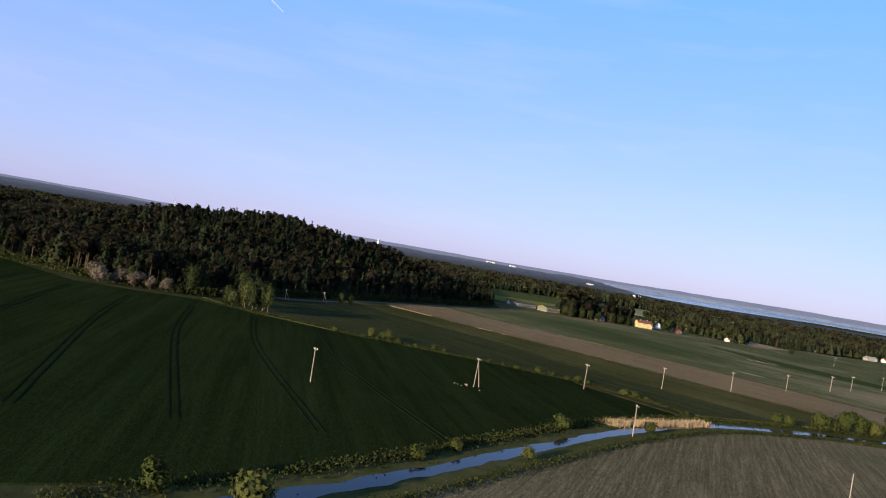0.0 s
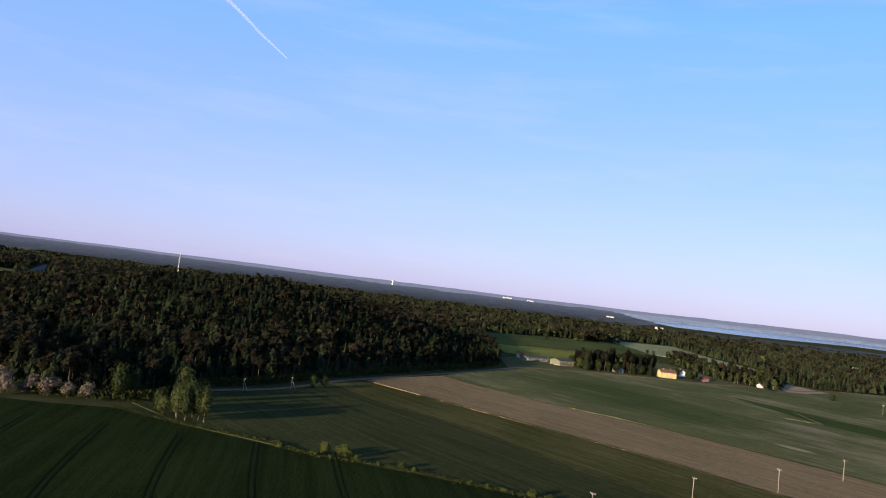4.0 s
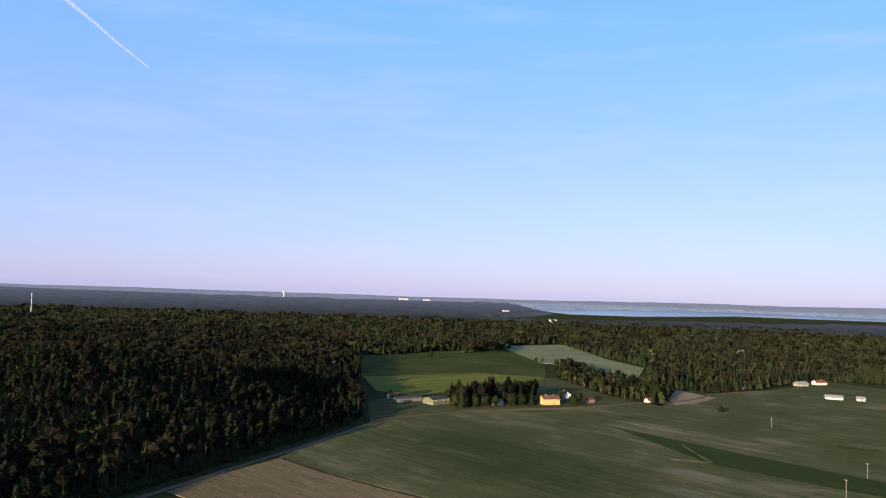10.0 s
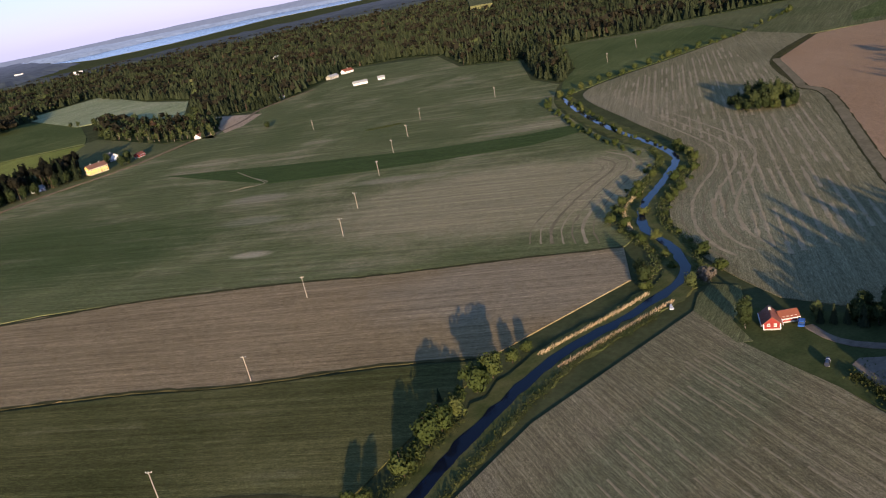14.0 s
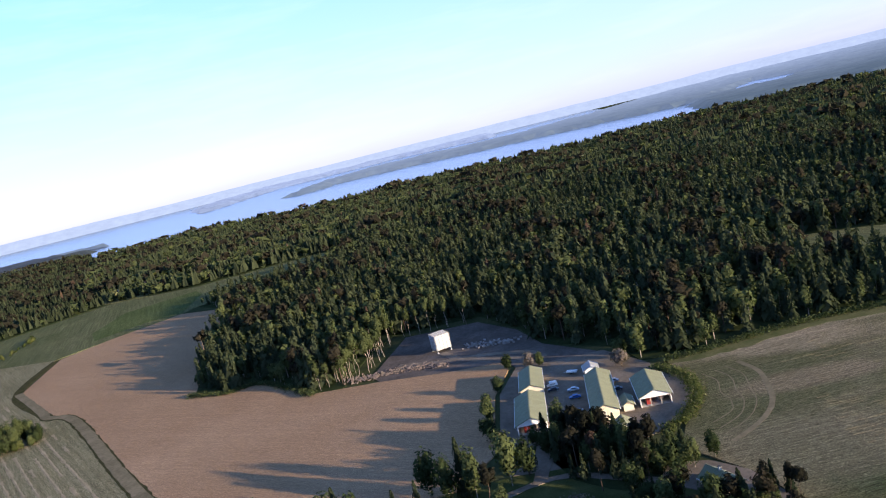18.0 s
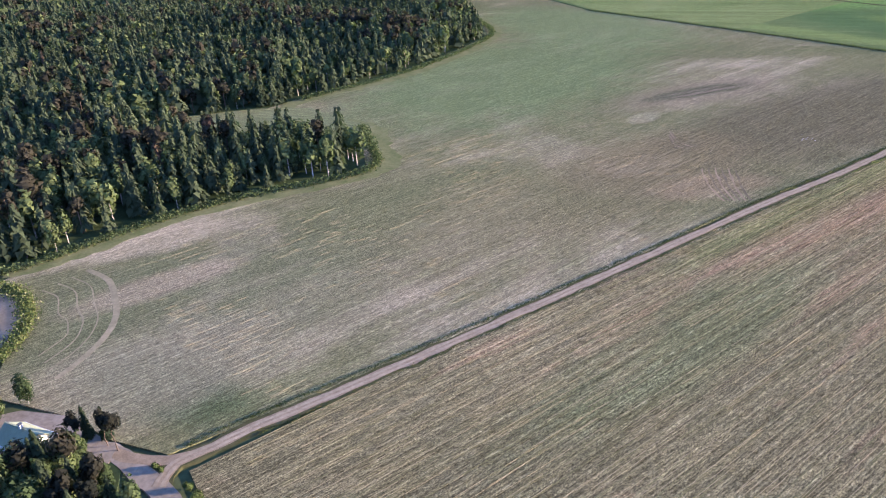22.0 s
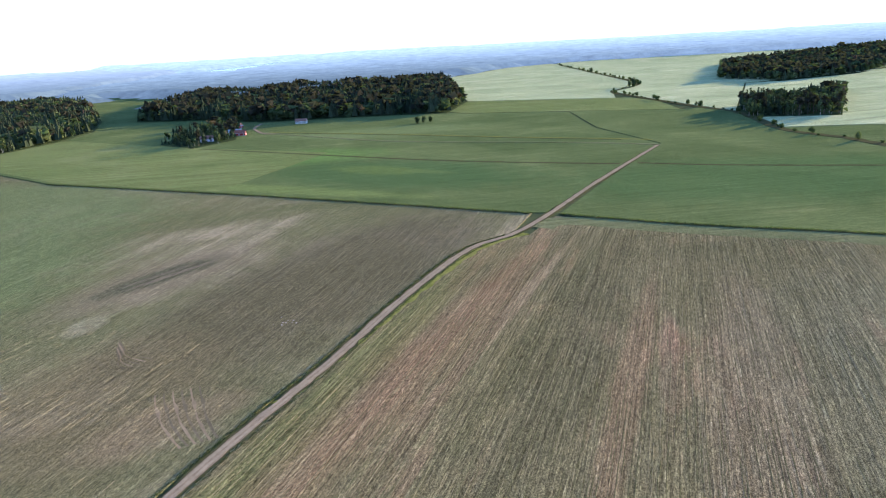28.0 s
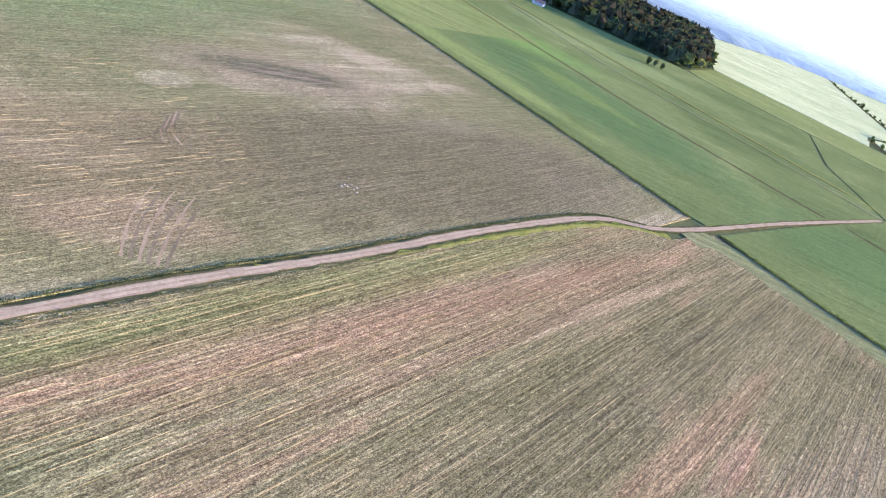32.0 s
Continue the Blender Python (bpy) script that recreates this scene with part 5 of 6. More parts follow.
# ---- the red cottage by the stream ----
# main body with its gable towards the field, and a lower wing
COT = 36.0
house("cottage", "red boarded cottage with orange tiled roof and white trim", "house", 254.8, 243.8, COT, 6.6, 4.4, 2.3, 1.8, "red", "tile_roof", wins=(3, 2), win=(0.62, 0.8), chimneys=[(1.2, 0)], corners=True)
house("cottage_wing", "low red annex with orange roof and white posts", "house", 259.6, 241.4, COT - 75, 4.6, 3.3, 2.0, 1.1, "red", "tile_roof", wins=(4, 1), win=(0.6, 1.0), door=False, corners=True)
car("blue hatchback car parked beside the red cottage", "blue", 258.4, 236.6, 25)
tank = thing("storage_tank", "long dark tank with white end lying on grass", "tank", pose(242.4, 221.9, 0.1, 0, 0, 20))
part("shell", rod(0.62, 0.62, (-1.5, 0, 0.7), (1.5, 0, 0.7), 20), P["navy"], tank)
part("rim_band", rod(0.65, 0.65, (0.6, 0, 0.7), (0.75, 0, 0.7), 20), P["steel"], tank)
part("end_cap", rod(0.62, 0.35, (1.5, 0, 0.7), (1.75, 0, 0.7), 20), P["white"], tank)
for sx in (-1, 1):
    part("cradle", box((0.2, 1.1, 0.4), (sx, 0, 0.12)), P["concrete"], tank)
boat = thing("rowing_boat", "small white rowing boat pulled up on the stream bank", "boat", pose(250, 273.5, 0.3, 0, 0, 40))
bm = box((3.6, 1.4, 0.55), (0, 0, 0.28))
for v in bm.verts:
    if v.co.z < 0.2:
        v.co.x *= 0.75
        v.co.y *= 0.6
    if v.co.x > 1:
        v.co.y *= 0.25
part("hull", bm, P["white"], boat)
for bx in (-0.9, 0.3):
    part("thwart", box((0.3, 1.25, 0.05), (bx, 0, 0.58)), P["pole"], boat)


# ---- the farm with green roofs ----
BARN = -7.0
house("barn", "cream barn with green metal roof", "barn", 398.5, 105.5, BARN, 23.0, 8.8, 3.7, 1.9, "cream", "green_roof", wins=(5, 0), door=False, group="farm barns")
house("barn", "open-fronted barn with green metal roof and white gable", "barn", 367, 110.5, BARN, 27, 10.4, 3.9, 2.2, "white", "green_roof", wins=(5, 0), door=False, open_end=-1, group="farm barns")
house("barn", "long cream barn with green roof and white doors", "barn", 368.5, 83.8, BARN - 2, 38, 8.8, 3.9, 2.1, "cream", "green_roof", wins=(8, 0), door=False, big_door=-1, group="farm barns")
house("barn", "wide machine shed with green roof, open at one end", "barn", 362.5, 67.2, BARN - 1, 21, 10.6, 3.8, 2.2, "white", "green_roof", wins=(0, 0), door=False, open_end=-1, group="farm barns")
house("shed", "small grey-roofed shed behind a barn", "shed", 399.5, 80.8, BARN, 7, 5.2, 2.6, 1.3, "white", "grey_roof", wins=(1, 1))
house("shed", "cream lean-to annex with green roof", "shed", 357, 77.6, BARN, 8, 3.4, 2.6, 0.9, "cream", "green_roof", wins=(2, 0))
house("shed", "small shed with dark metal roof among trees", "shed", 340, 83.5, BARN, 6, 4.2, 2.4, 1.2, "cream", "green_roof", wins=(1, 1))
house("farmhouse", "farmhouse with green roof half hidden by trees", "house", 291, 70.5, 22, 9.5, 6.4, 2.4, 2.2, "cream", "green_roof", wins=(4, 2), chimneys=[(0, 0)])
house("cottage_in_wood", "brown cottage half hidden in the forest", "house", 433, 48, 15, 9, 7, 2.8, 2.2, "red", "brown_roof", wins=(2, 2))
house("cottage_in_wood", "white cottage half hidden in the forest", "house", 505, 30, 25, 9, 7, 3, 2.3, "white", "grey_roof", wins=(2, 2))
for px, py, tn, paint, lab, van in ((394, 98, 85, "white", "white van parked between barns", True), (389, 98.5, 85, "navy", "dark car parked between barns", False), (376, 92.5, 83, "blue", "blue car beside a barn wall", False), (362, 94.5, 83, "navy", "dark car beside a barn wall", False), (384, 91.5, 83, "silver", "silver car beside a barn wall", False), (374, 77, 80, "navy", "dark car between two barns", False), (383, 76, 80, "silver", "silver car between two barns", False)):
    car(lab, paint, px, py, tn, van=van, group="parked cars")
trailer = thing("trailer", "white farm trailer beside a shed", "trailer", pose(403.5, 88, 0.35, 0, 0, 60))
part("bed", box((4.5, 2.0, 0.5), (0, 0, 0.9), 0.05), P["white"], trailer)
part("drawbar", rod(0.06, 0.05, (2.2, 0, 0.65), (3.6, 0, 0.5)), P["steel"], trailer)
for s in (-1, 1):
    part("wheel", rod(0.35, 0.35, (0, s * 1.0, 0.35), (0, s * 1.2, 0.35), 14), P["tyre"], trailer)

# ---- building site: a tower wrapped in white sheeting on steel legs ----
hall = thing("sheeted_tower", "white sheeted box on steel legs at a building site", "building", pose(485, 140, 0.1, 0, 0, 20))
part("shell", box((8.2, 8.2, 7.6), (0, 0, 5.4), 0.15), P["sheet"], hall)
for k in range(5):
    part("roof_rib", box((0.3, 8.5, 0.35), (-3.8 + 1.9 * k, 0, 9.3), 0.04), P["rust"], hall, "dark roof rib")
    for s in (-1, 1):
        part("wall_rib", box((0.16, 0.15, 7.4), (-3.8 + 1.9 * k, s * 4.17, 5.4)), P["rust"], hall)
        part("end_rib", box((0.15, 0.16, 7.4), (s * 4.17, -3.8 + 1.9 * k, 5.4)), P["rust"], hall)
for sx in (-1, 1):
    for sy in (-1, 1):
        part("leg", rod(0.18, 0.18, (sx * 3.7, sy * 3.7, 0), (sx * 3.7, sy * 3.7, 1.8)), P["steel"], hall)
        part("footing", box((0.9, 0.9, 0.4), (sx * 3.7, sy * 3.7, 0.1), 0.03), P["concrete"], hall)


def rocks(name, label, category, area, count, size, mat, seed, height=0.6):
    """Loose stones heaped over an area, each with its own facets."""
    rng = np.random.default_rng(seed)
    pts = np.array(area, float)
    V, F, n = [], [], 0
    for k in range(count):
        i = rng.integers(0, len(pts) - 1)
        c = pts[i] + (pts[i + 1] - pts[i]) * rng.random() + rng.normal(0, 2.2, 2)
        u = rng.normal(size=(8, 3))
        u /= np.linalg.norm(u, axis=1)[:, None]
        cube = np.array([(-1, -1, -1), (1, -1, -1), (1, 1, -1), (-1, 1, -1), (-1, -1, 1), (1, -1, 1), (1, 1, 1), (-1, 1, 1)], float)
        v = (cube * 0.6 + u * 0.3) * size * rng.uniform(0.5, 1.4) * np.array([1.2, 1, 0.75])
        v[:, :2] += c
        v[:, 2] += gz(*c) + height * rng.random() + 0.15
        V.append(v)
        F.append(np.array([(0, 3, 2, 1), (4, 5, 6, 7), (0, 1, 5, 4), (1, 2, 6, 5), (2, 3, 7, 6), (3, 0, 4, 7)]) + n)
        n += 8
    return tagged(new(name, mesh_of(name, np.concatenate(V), np.concatenate(F), [P[mat]])), label, category, kind="stuff")


rocks("rubble_heap", "heap of pale rubble and broken stone beside the site", "rubble", [(470, 188), (466, 178), (466, 165), (463, 150), (457, 140)], 620, 0.4, "rubble", 3, 1.6)
rocks("rubble_heap", "grey blasted rock on the building site", "rubble", [(482, 128), (474, 114), (470, 104)], 120, 0.7, "stone", 4, 1.0)
rocks("field_stones", "small heap of field stones left on the crop", "stones", [(268, -231), (265, -227)], 10, 0.24, "stone", 5, 0.15)
rocks("field_stones", "stones cleared round a pole in the cereal", "stones", [(12, 243), (17, 242)], 9, 0.26, "stone", 6, 0.2)

# ---- the yellow manor, its sheds, and houses at the wood's edge ----
house("manor", "two-storey yellow boarded house with brown roof", "house", 237, 859, 12, 17, 10, 5.6, 2.8, "yellow", "brown_roof", wins=(6, 3), chimneys=[(-4, 0), (4, 0)], floors=2)
house("villa", "white house with dark roof behind the yellow one", "house", 264, 905, 100, 13, 9, 4.0, 3.0, "white", "dark_roof", wins=(4, 2), chimneys=[(0, 0)])
house("sauna", "small brown cottage with orange roof", "house", 282, 878, 30, 8, 6, 2.6, 1.8, "red", "tile_roof", wins=(2, 1))
house("cow_shed", "long low olive shed with dark roof", "barn", 100, 862, 35, 30, 11, 3.6, 1.9, "olive", "dark_roof", wins=(7, 0), big_door=1)
house("cow_shed", "grey-green shed with dark roof and open front", "barn", 128, 853, 40, 22, 14, 4.6, 2.0, "olive", "dark_roof", wins=(4, 0), big_door=1)
house("garden_house", "white garden house among trees", "house", 185, 850, 20, 9, 7, 2.8, 2.0, "white", "grey_roof", wins=(2, 1))
house("red_cottage", "small red cottage with white trim at the forest edge", "house", 46, 815, 30, 9, 7, 2.9, 2.2, "red", "brown_roof", wins=(2, 2), corners=True)
house("red_cottage", "white and red farm cottage beside sheds", "house", 88, 878, 20, 8, 7, 2.9, 2.4, "white", "tile_roof", wins=(2, 1))
house("field_cottage", "small white cottage at a field corner", "house", 345, 884, 30, 8, 6, 2.6, 2.0, "white", "brown_roof", wins=(2, 1))
house("long_house", "low white farm building on a slope", "house", 574, 934, -25, 17, 7, 2.8, 2.0, "white", "grey_roof", wins=(6, 1))
house("long_house", "white outbuilding with grey roof", "house", 600, 926, -30, 8, 6, 2.8, 1.8, "white", "grey_roof", wins=(3, 1))
house("roof_cottage", "house with bright orange tiled roof at the wood's edge", "house", 648, 1078, 10, 16, 9, 3.4, 2.8, "white", "tile_roof", wins=(4, 2), chimneys=[(2, 0)])
house("grey_house", "grey house with pale roof at the wood's edge", "house", 612, 1060, 15, 16, 9, 3.4, 2.4, "grey", "grey_roof", wins=(4, 2))
house("wood_house", "white house standing among spruces", "house", 770, 1165, 30, 13, 9, 5.2, 2.6, "white", "grey_roof", wins=(3, 2), floors=2)
house("wood_house", "white house standing among spruces", "house", 500, 1004, 30, 10, 8, 3.2, 2.4, "white", "brown_roof", wins=(3, 2))
house("wood_house", "tall white house standing in the forest", "house", 790, 1560, 30, 16, 10, 8.6, 2.6, "white", "grey_roof", wins=(4, 2), floors=3)
house("far_farm", "farmhouse with orange roof above a meadow", "house", 1186, 552, 60, 26, 12, 5.0, 3.5, "cream", "tile_roof", wins=(6, 2), floors=2)
house("far_farm", "red barn above a meadow", "barn", 1160, 574, 60, 18, 10, 4.0, 3.0, "red", "grey_roof", wins=(3, 1))
for hx, hy, tn, w, r, lab in ((604, -812, 20, "white", "grey_roof", "white hamlet house with pale roof"), (592, -800, 20, "red", "tile_roof", "red hamlet house beside a drive"), (640, -880, 60, "red", "brown_roof", "red hamlet barn among trees"), (606, -752, 30, "white", "brown_roof", "small hamlet cottage among trees"), (566, -915, 10, "grey", "brown_roof", "grey barn at the wood's edge")):
    house("hamlet_house", lab, "house", hx, hy, tn, 14, 9, 3.4, 2.8, w, r, wins=(3, 2), group="hamlet houses")
strip("hamlet_drive", [(548, -803), (568, -812), (590, -840), (612, -875), (630, -930)], 4.0, 0.3, "gravel", "pale gravel drive in a hamlet", "road")

# ---- far landmarks ----
for tx, ty, th in ((-770, 2152, 62), (2283, 2717, 52)):
    mast = thing("radio_mast", "tall thin steel radio mast above the forest", "mast", pose(tx, ty, float(gz(tx, ty)) + 6))
    for k in range(3):
        c, s = math.cos(k * 2.0944) * 1.3, math.sin(k * 2.0944) * 1.3
        part("leg", rod(0.3, 0.22, (c, s, 0), (c * 0.5, s * 0.5, th)), P["white"], mast)
    for k in range(8):
        part("brace", rod(1.3 - 0.07 * k, 1.25 - 0.07 * k, (0, 0, th * k / 8 + 2), (0, 0, th * k / 8 + 2.5), 3), P["white"], mast)
    part("antenna", rod(0.15, 0.08, (0, 0, th), (0, 0, th + 8)), P["white"], mast)
tower = thing("water_tower", "far white water tower on the horizon", "tower", pose(-395, 4585, float(gz(-395, 4585))))
part("shaft", rod(5, 4, (0, 0, 0), (0, 0, 26), 16), P["white"], tower)
part("bowl", rod(5, 11, (0, 0, 26), (0, 0, 33), 20), P["white"], tower)
part("cap", rod(11, 7, (0, 0, 33), (0, 0, 35), 20), P["white"], tower)
for bx, by, bl, bh in ((290, 4535, 50, 17), (669, 3380, 26, 18), (420, 4500, 34, 16), (695, 2660, 20, 18), (2420, 1830, 24, 8), (2480, 1900, 12, 10)):
    blk = thing("far_block", "far pale industrial building above the forest", "building", pose(bx, by, float(gz(bx, by)), 0, 0, 20))
    part("wall", box((bl, 18, bh), (0, 0, bh / 2), 0.2), P["white"], blk)
    part("roof", box((bl + 1, 19, 1.0), (0, 0, bh + 0.5)), P["grey_roof"], blk)
    for k in range(5):
        part("window", box((bl * 0.1, 0.3, bh * 0.15), ((k - 2) * bl * 0.18, -9.1, bh * 0.6)), P["glass"], blk)

# ---- power line ----
def pole_thing(x, y, turn, high=9.6, arm=True, stay=False, label="grey wooden power pole with a crossarm and insulators"):
    ob = thing("power_pole", label, "pole", pose(x, y, float(gz(x, y)) - 0.2, random.uniform(-1.5, 1.5), random.uniform(-1.5, 1.5), turn), "power line poles")
    part("shaft", rod(0.14, 0.1, (0, 0, 0), (0, 0, high)), P["pole"], ob)
    if arm:
        part("crossarm", box((0.14, 1.9, 0.16), (0.14, 0, high - 0.45), 0.01), P["pole"], ob)
        for yy in (-0.8, 0, 0.8):
            part("insulator", rod(0.07, 0.05, (0.14, yy, high - 0.37), (0.14, yy, high - 0.1)), P["white"], ob, "white porcelain insulator")
        part("arm_brace", rod(0.03, 0.03, (0.12, 0.55, high - 0.5), (0.1, 0, high - 1.1)), P["steel"], ob)
    if stay:
        part("stay_leg", rod(0.14, 0.1, (2.6, 0, 0), (0.1, 0, high - 1.2)), P["pole"], ob)
    return ob


random.seed(4)
LINE = [(-138, 100), (-83, 147), (-29, 204), (17, 243), (60, 282), (101, 322), (145, 359), (191, 402), (241, 453), (271, 485), (318, 531), (359, 572), (394, 601), (440, 644)]
for k, (x, y) in enumerate(LINE):
    pole_thing(x, y, 44, stay=k in (3,))
for x, y, tn, h in ((59, 206, 10, 9.0), (97, 167, 60, 8.0), (514, 632, 20, 9), (396, 745, 20, 9), (650, 619, 20, 9), (721, 639, 20, 9), (231.5, 189, 0, 7.5)):
    pole_thing(x, y, tn, h, arm=h > 8.5)
for x, y in ((-84, 434), (-66, 460)):
    pole_thing(x, y, 40, 6.5, stay=True, label="wooden pole with a leaning stay beside the road")
# ---- single trees and shrubs ----
def limbed(rng, h, r, limbs, lean=0.02, first=0.3):
    """Trunk with a slight bend and limbs, as arrays."""
    bits, pts = [], [np.zeros(3)]
    for k in range(1, 5):
        pts.append(np.array([rng.normal(0, lean) * h, rng.normal(0, lean) * h, h * 0.9 * k / 4]))
    for k in range(4):
        v, f, m = stem(r * (1 - 0.22 * k), r * (1 - 0.22 * (k + 1)), 0, 1, 6)
        v = pts[k] + (pts[k + 1] - pts[k]) * v[:, 2:3] + np.c_[v[:, :2], np.zeros(len(v))]
        bits.append((v, f, m))
    for k in range(limbs):
        t = rng.uniform(first, 0.95)
        i = min(int(t * 4), 3)
        base = pts[i] + (pts[i + 1] - pts[i]) * (t * 4 - i)
        an = rng.uniform(0, 6.283)
        out = np.array([math.cos(an), math.sin(an), rng.uniform(0.3, 1.0)]) * h * 0.2 * (1.15 - t)
        v, f, m = stem(r * 0.35 * (1.1 - t), r * 0.08, 0, 1, 4)
        bits.append((base + out * v[:, 2:3] + np.c_[v[:, :2], np.zeros(len(v))], f, m))
    return joined(*bits)


def tree_meshes(kind, seed):
    """Trunk and crown meshes for one variant, at true size."""
    rng = np.random.default_rng(seed)
    if kind == "spruce":
        h = 15.0
        crown = [boughs(rng, 420, 0.05, wide=0.2, bare=0.04)]
        crown[0] = (crown[0][0] * h, crown[0][1], crown[0][2])
        trunk, leaf, bark = limbed(rng, h, 0.2, 3), "conifer", "bark"
    elif kind == "pine":
        h = 16.0
        crown = [clumps(rng, 620, 0.6, (0, 0, h * 0.74), (h * 0.19, h * 0.19, h * 0.26), cores=16)]
        trunk, leaf, bark = limbed(rng, h, 0.22, 14, first=0.5), "pine", "bark"
    elif kind == "aspen":
        h = 17.0
        crown = [clumps(rng, 520, 0.6, (0, 0, h * 0.78), (h * 0.14, h * 0.14, h * 0.24), cores=14)]
        trunk, leaf, bark = limbed(rng, h, 0.12, 12, first=0.6), "broad", "birch"
    elif kind == "birch":
        h = 15.0
        crown = [clumps(rng, 1000, 0.56, (0, 0, h * 0.54), (h * 0.23, h * 0.23, h * 0.47), cores=26)]
        trunk, leaf, bark = limbed(rng, h, 0.17, 16), "broad", "birch"
    elif kind == "round":
        h = 9.0
        crown = [clumps(rng, 900, 0.5, (0, 0, h * 0.52), (h * 0.38, h * 0.38, h * 0.5), cores=18)]
        trunk, leaf, bark = limbed(rng, h, 0.2, 12), "broad", "bark"
    elif kind in ("willow", "sallow"):
        h = 6.0
        crown = [clumps(rng, 700, 0.42, (0, 0, h * 0.5), (h * 0.5, h * 0.5, h * 0.5), cores=14)]
        trunk, leaf, bark = limbed(rng, h, 0.14, 12, first=0.1), "mauve" if kind == "sallow" else "shrub", "bark"
    else:
        h = 2.6
        crown = [clumps(rng, 380, 0.3, (0, 0, h * 0.45), (h * 0.7, h * 0.7, h * 0.5), cores=9)]
        trunk, leaf, bark = limbed(rng, h, 0.06, 8, first=0.05), "shrub", "bark"
    cv, cf, _ = joined(*crown)
    cv[:, 2] = np.maximum(cv[:, 2], 0.05)
    tint = rng.uniform(0.0, 0.9)
    return (mesh_of("trunk", trunk[0], trunk[1], [M[bark]], smooth=True), mesh_of("crown", cv, cf, [M[leaf]], tint=np.full(len(cv), tint)))


TREES = {}
LABELS = dict(sallow="bushy greyish sallow in pale bloom", aspen="tall aspen with long bare pale trunk", spruce="tall dark green spruce with drooping boughs", pine="tall pine with bare trunk and dark crown", birch="tall birch with pale trunk and light green crown", round="round broad-leaved tree in full leaf",
              willow="bushy willow growing low over the bank", shrub="low leafy shrub on the field bank")


def tree(kind, x, y, size=1.0, rng=random, group=""):
    var = rng.randrange(5)
    if (kind, var) not in TREES:
        TREES[kind, var] = tree_meshes(kind, 40 + var * 7 + len(kind))
    ob = thing({"round": "tree", "aspen": "aspen_tree", "birch": "birch_tree", "spruce": "spruce_tree", "pine": "pine_tree"}.get(kind, kind), LABELS[kind], "shrub" if kind == "shrub" else "tree", None, group)
    ob.matrix_basis = Matrix.LocRotScale((x, y, float(gz(x, y)) + 0.02), Euler((0, 0, rng.uniform(0, 6.28))), Vector((size * rng.uniform(0.9, 1.1) * (0.9 if kind == "spruce" else 1.0),) * 2 + (size * rng.uniform(0.92, 1.1),)))
    part_mesh("trunk", TREES[kind, var][0], ob)
    part_mesh("crown", TREES[kind, var][1], ob)
    return ob


rt = random.Random(11)
# lone grove on the striped field
for k in range(60):
    an, q = rt.uniform(0, 6.28), rt.uniform(0, 1) ** 0.5
    tree(rt.choice(["round", "round", "birch", "round", "willow"]), 501 + 17 * q * math.cos(an), 382 + 20 * q * math.sin(an), rt.uniform(0.95, 1.2) * (1.0 - 0.3 * q) * 0.95, rt, "grove on the field")
# trees along the drive and the soil field
for x, y, kind, s in ((304, 170, "birch", 0.95), (309, 184, "birch", 0.75), (306, 158, "spruce", 0.7), (326, 149, "birch", 0.9), (313, 152, "spruce", 0.6), (318, 143, "birch", 0.85), (321, 138, "spruce", 0.9), (316, 135, "birch", 0.8), (320, 124, "birch", 0.95), (324, 118, "round", 1.0),
                      (300, 178, "round", 0.9), (313, 190, "round", 0.8), (305, 196, "round", 0.8), (289, 134, "round", 0.5), (283, 120, "spruce", 0.4), (289, 212, "birch", 0.62), (298, 206, "birch", 0.6), (273, 216, "birch", 0.62), (249.5, 248.5, "birch", 0.52), (251.5, 249.5, "round", 0.7), (264, 235, "round", 0.5), (268, 226, "round", 0.6), (281, 213, "round", 0.5),
                      (430, 112, "round", 0.6), (402, 119, "round", 0.65), (385, 125, "round", 0.6), (374, 126, "round", 0.7), (357, 127, "round", 0.8), (352, 125, "spruce", 0.5), (409, 66, "round", 0.75), (307.5, 66, "birch", 0.5), (317, 72, "spruce", 0.42), (284, 60, "spruce", 0.42), (275, 57, "pine", 0.5), (278, 58, "pine", 0.45), (281, 57, "spruce", 0.4),
                      (262, 53.2, "shrub", 0.35), (264, 53.6, "shrub", 0.4), (253, 51.5, "shrub", 0.5), (249, 51.5, "shrub", 0.6), (246, 52, "shrub", 0.5)):
    tree(kind, x, y, s * 1.3, rt, "garden trees")
for x, y, kind, s in ((262, 233, "spruce", 0.33), (263.5, 230, "spruce", 0.38), (265, 227, "spruce", 0.36), (265.5, 223, "spruce", 0.42), (268, 220, "round", 0.6), (271, 217, "birch", 0.62), (275, 213, "round", 0.75), (281, 210, "birch", 0.8), (286, 206, "birch", 0.9), (227, 186, "spruce", 0.75), (228, 181, "spruce", 0.85), (227.5, 176, "spruce", 0.8), (229, 171, "birch", 0.8), (225, 165, "spruce", 0.85), (231, 190, "birch", 0.75), (236, 189, "spruce", 0.8), (241, 188, "birch", 0.9), (224, 158, "birch", 0.85), (223, 150, "spruce", 0.8), (248, 190, "spruce", 0.9), (255, 192, "birch", 0.9), (262, 195, "spruce", 0.9), (268, 196, "birch", 0.9), (515, 197, "aspen", 1.1), (517, 184, "aspen", 1.1), (518, 178, "aspen", 1.1), (521, 169, "aspen", 1.15), (471, 204, "aspen", 1.0), (475, 195, "aspen", 1.0), (398, 68.5, "sallow", 1.3), (426, 102, "sallow", 1.0), (424, 98, "round", 0.6)):
    tree(kind, x, y, s * 1.15, rt, "garden trees")
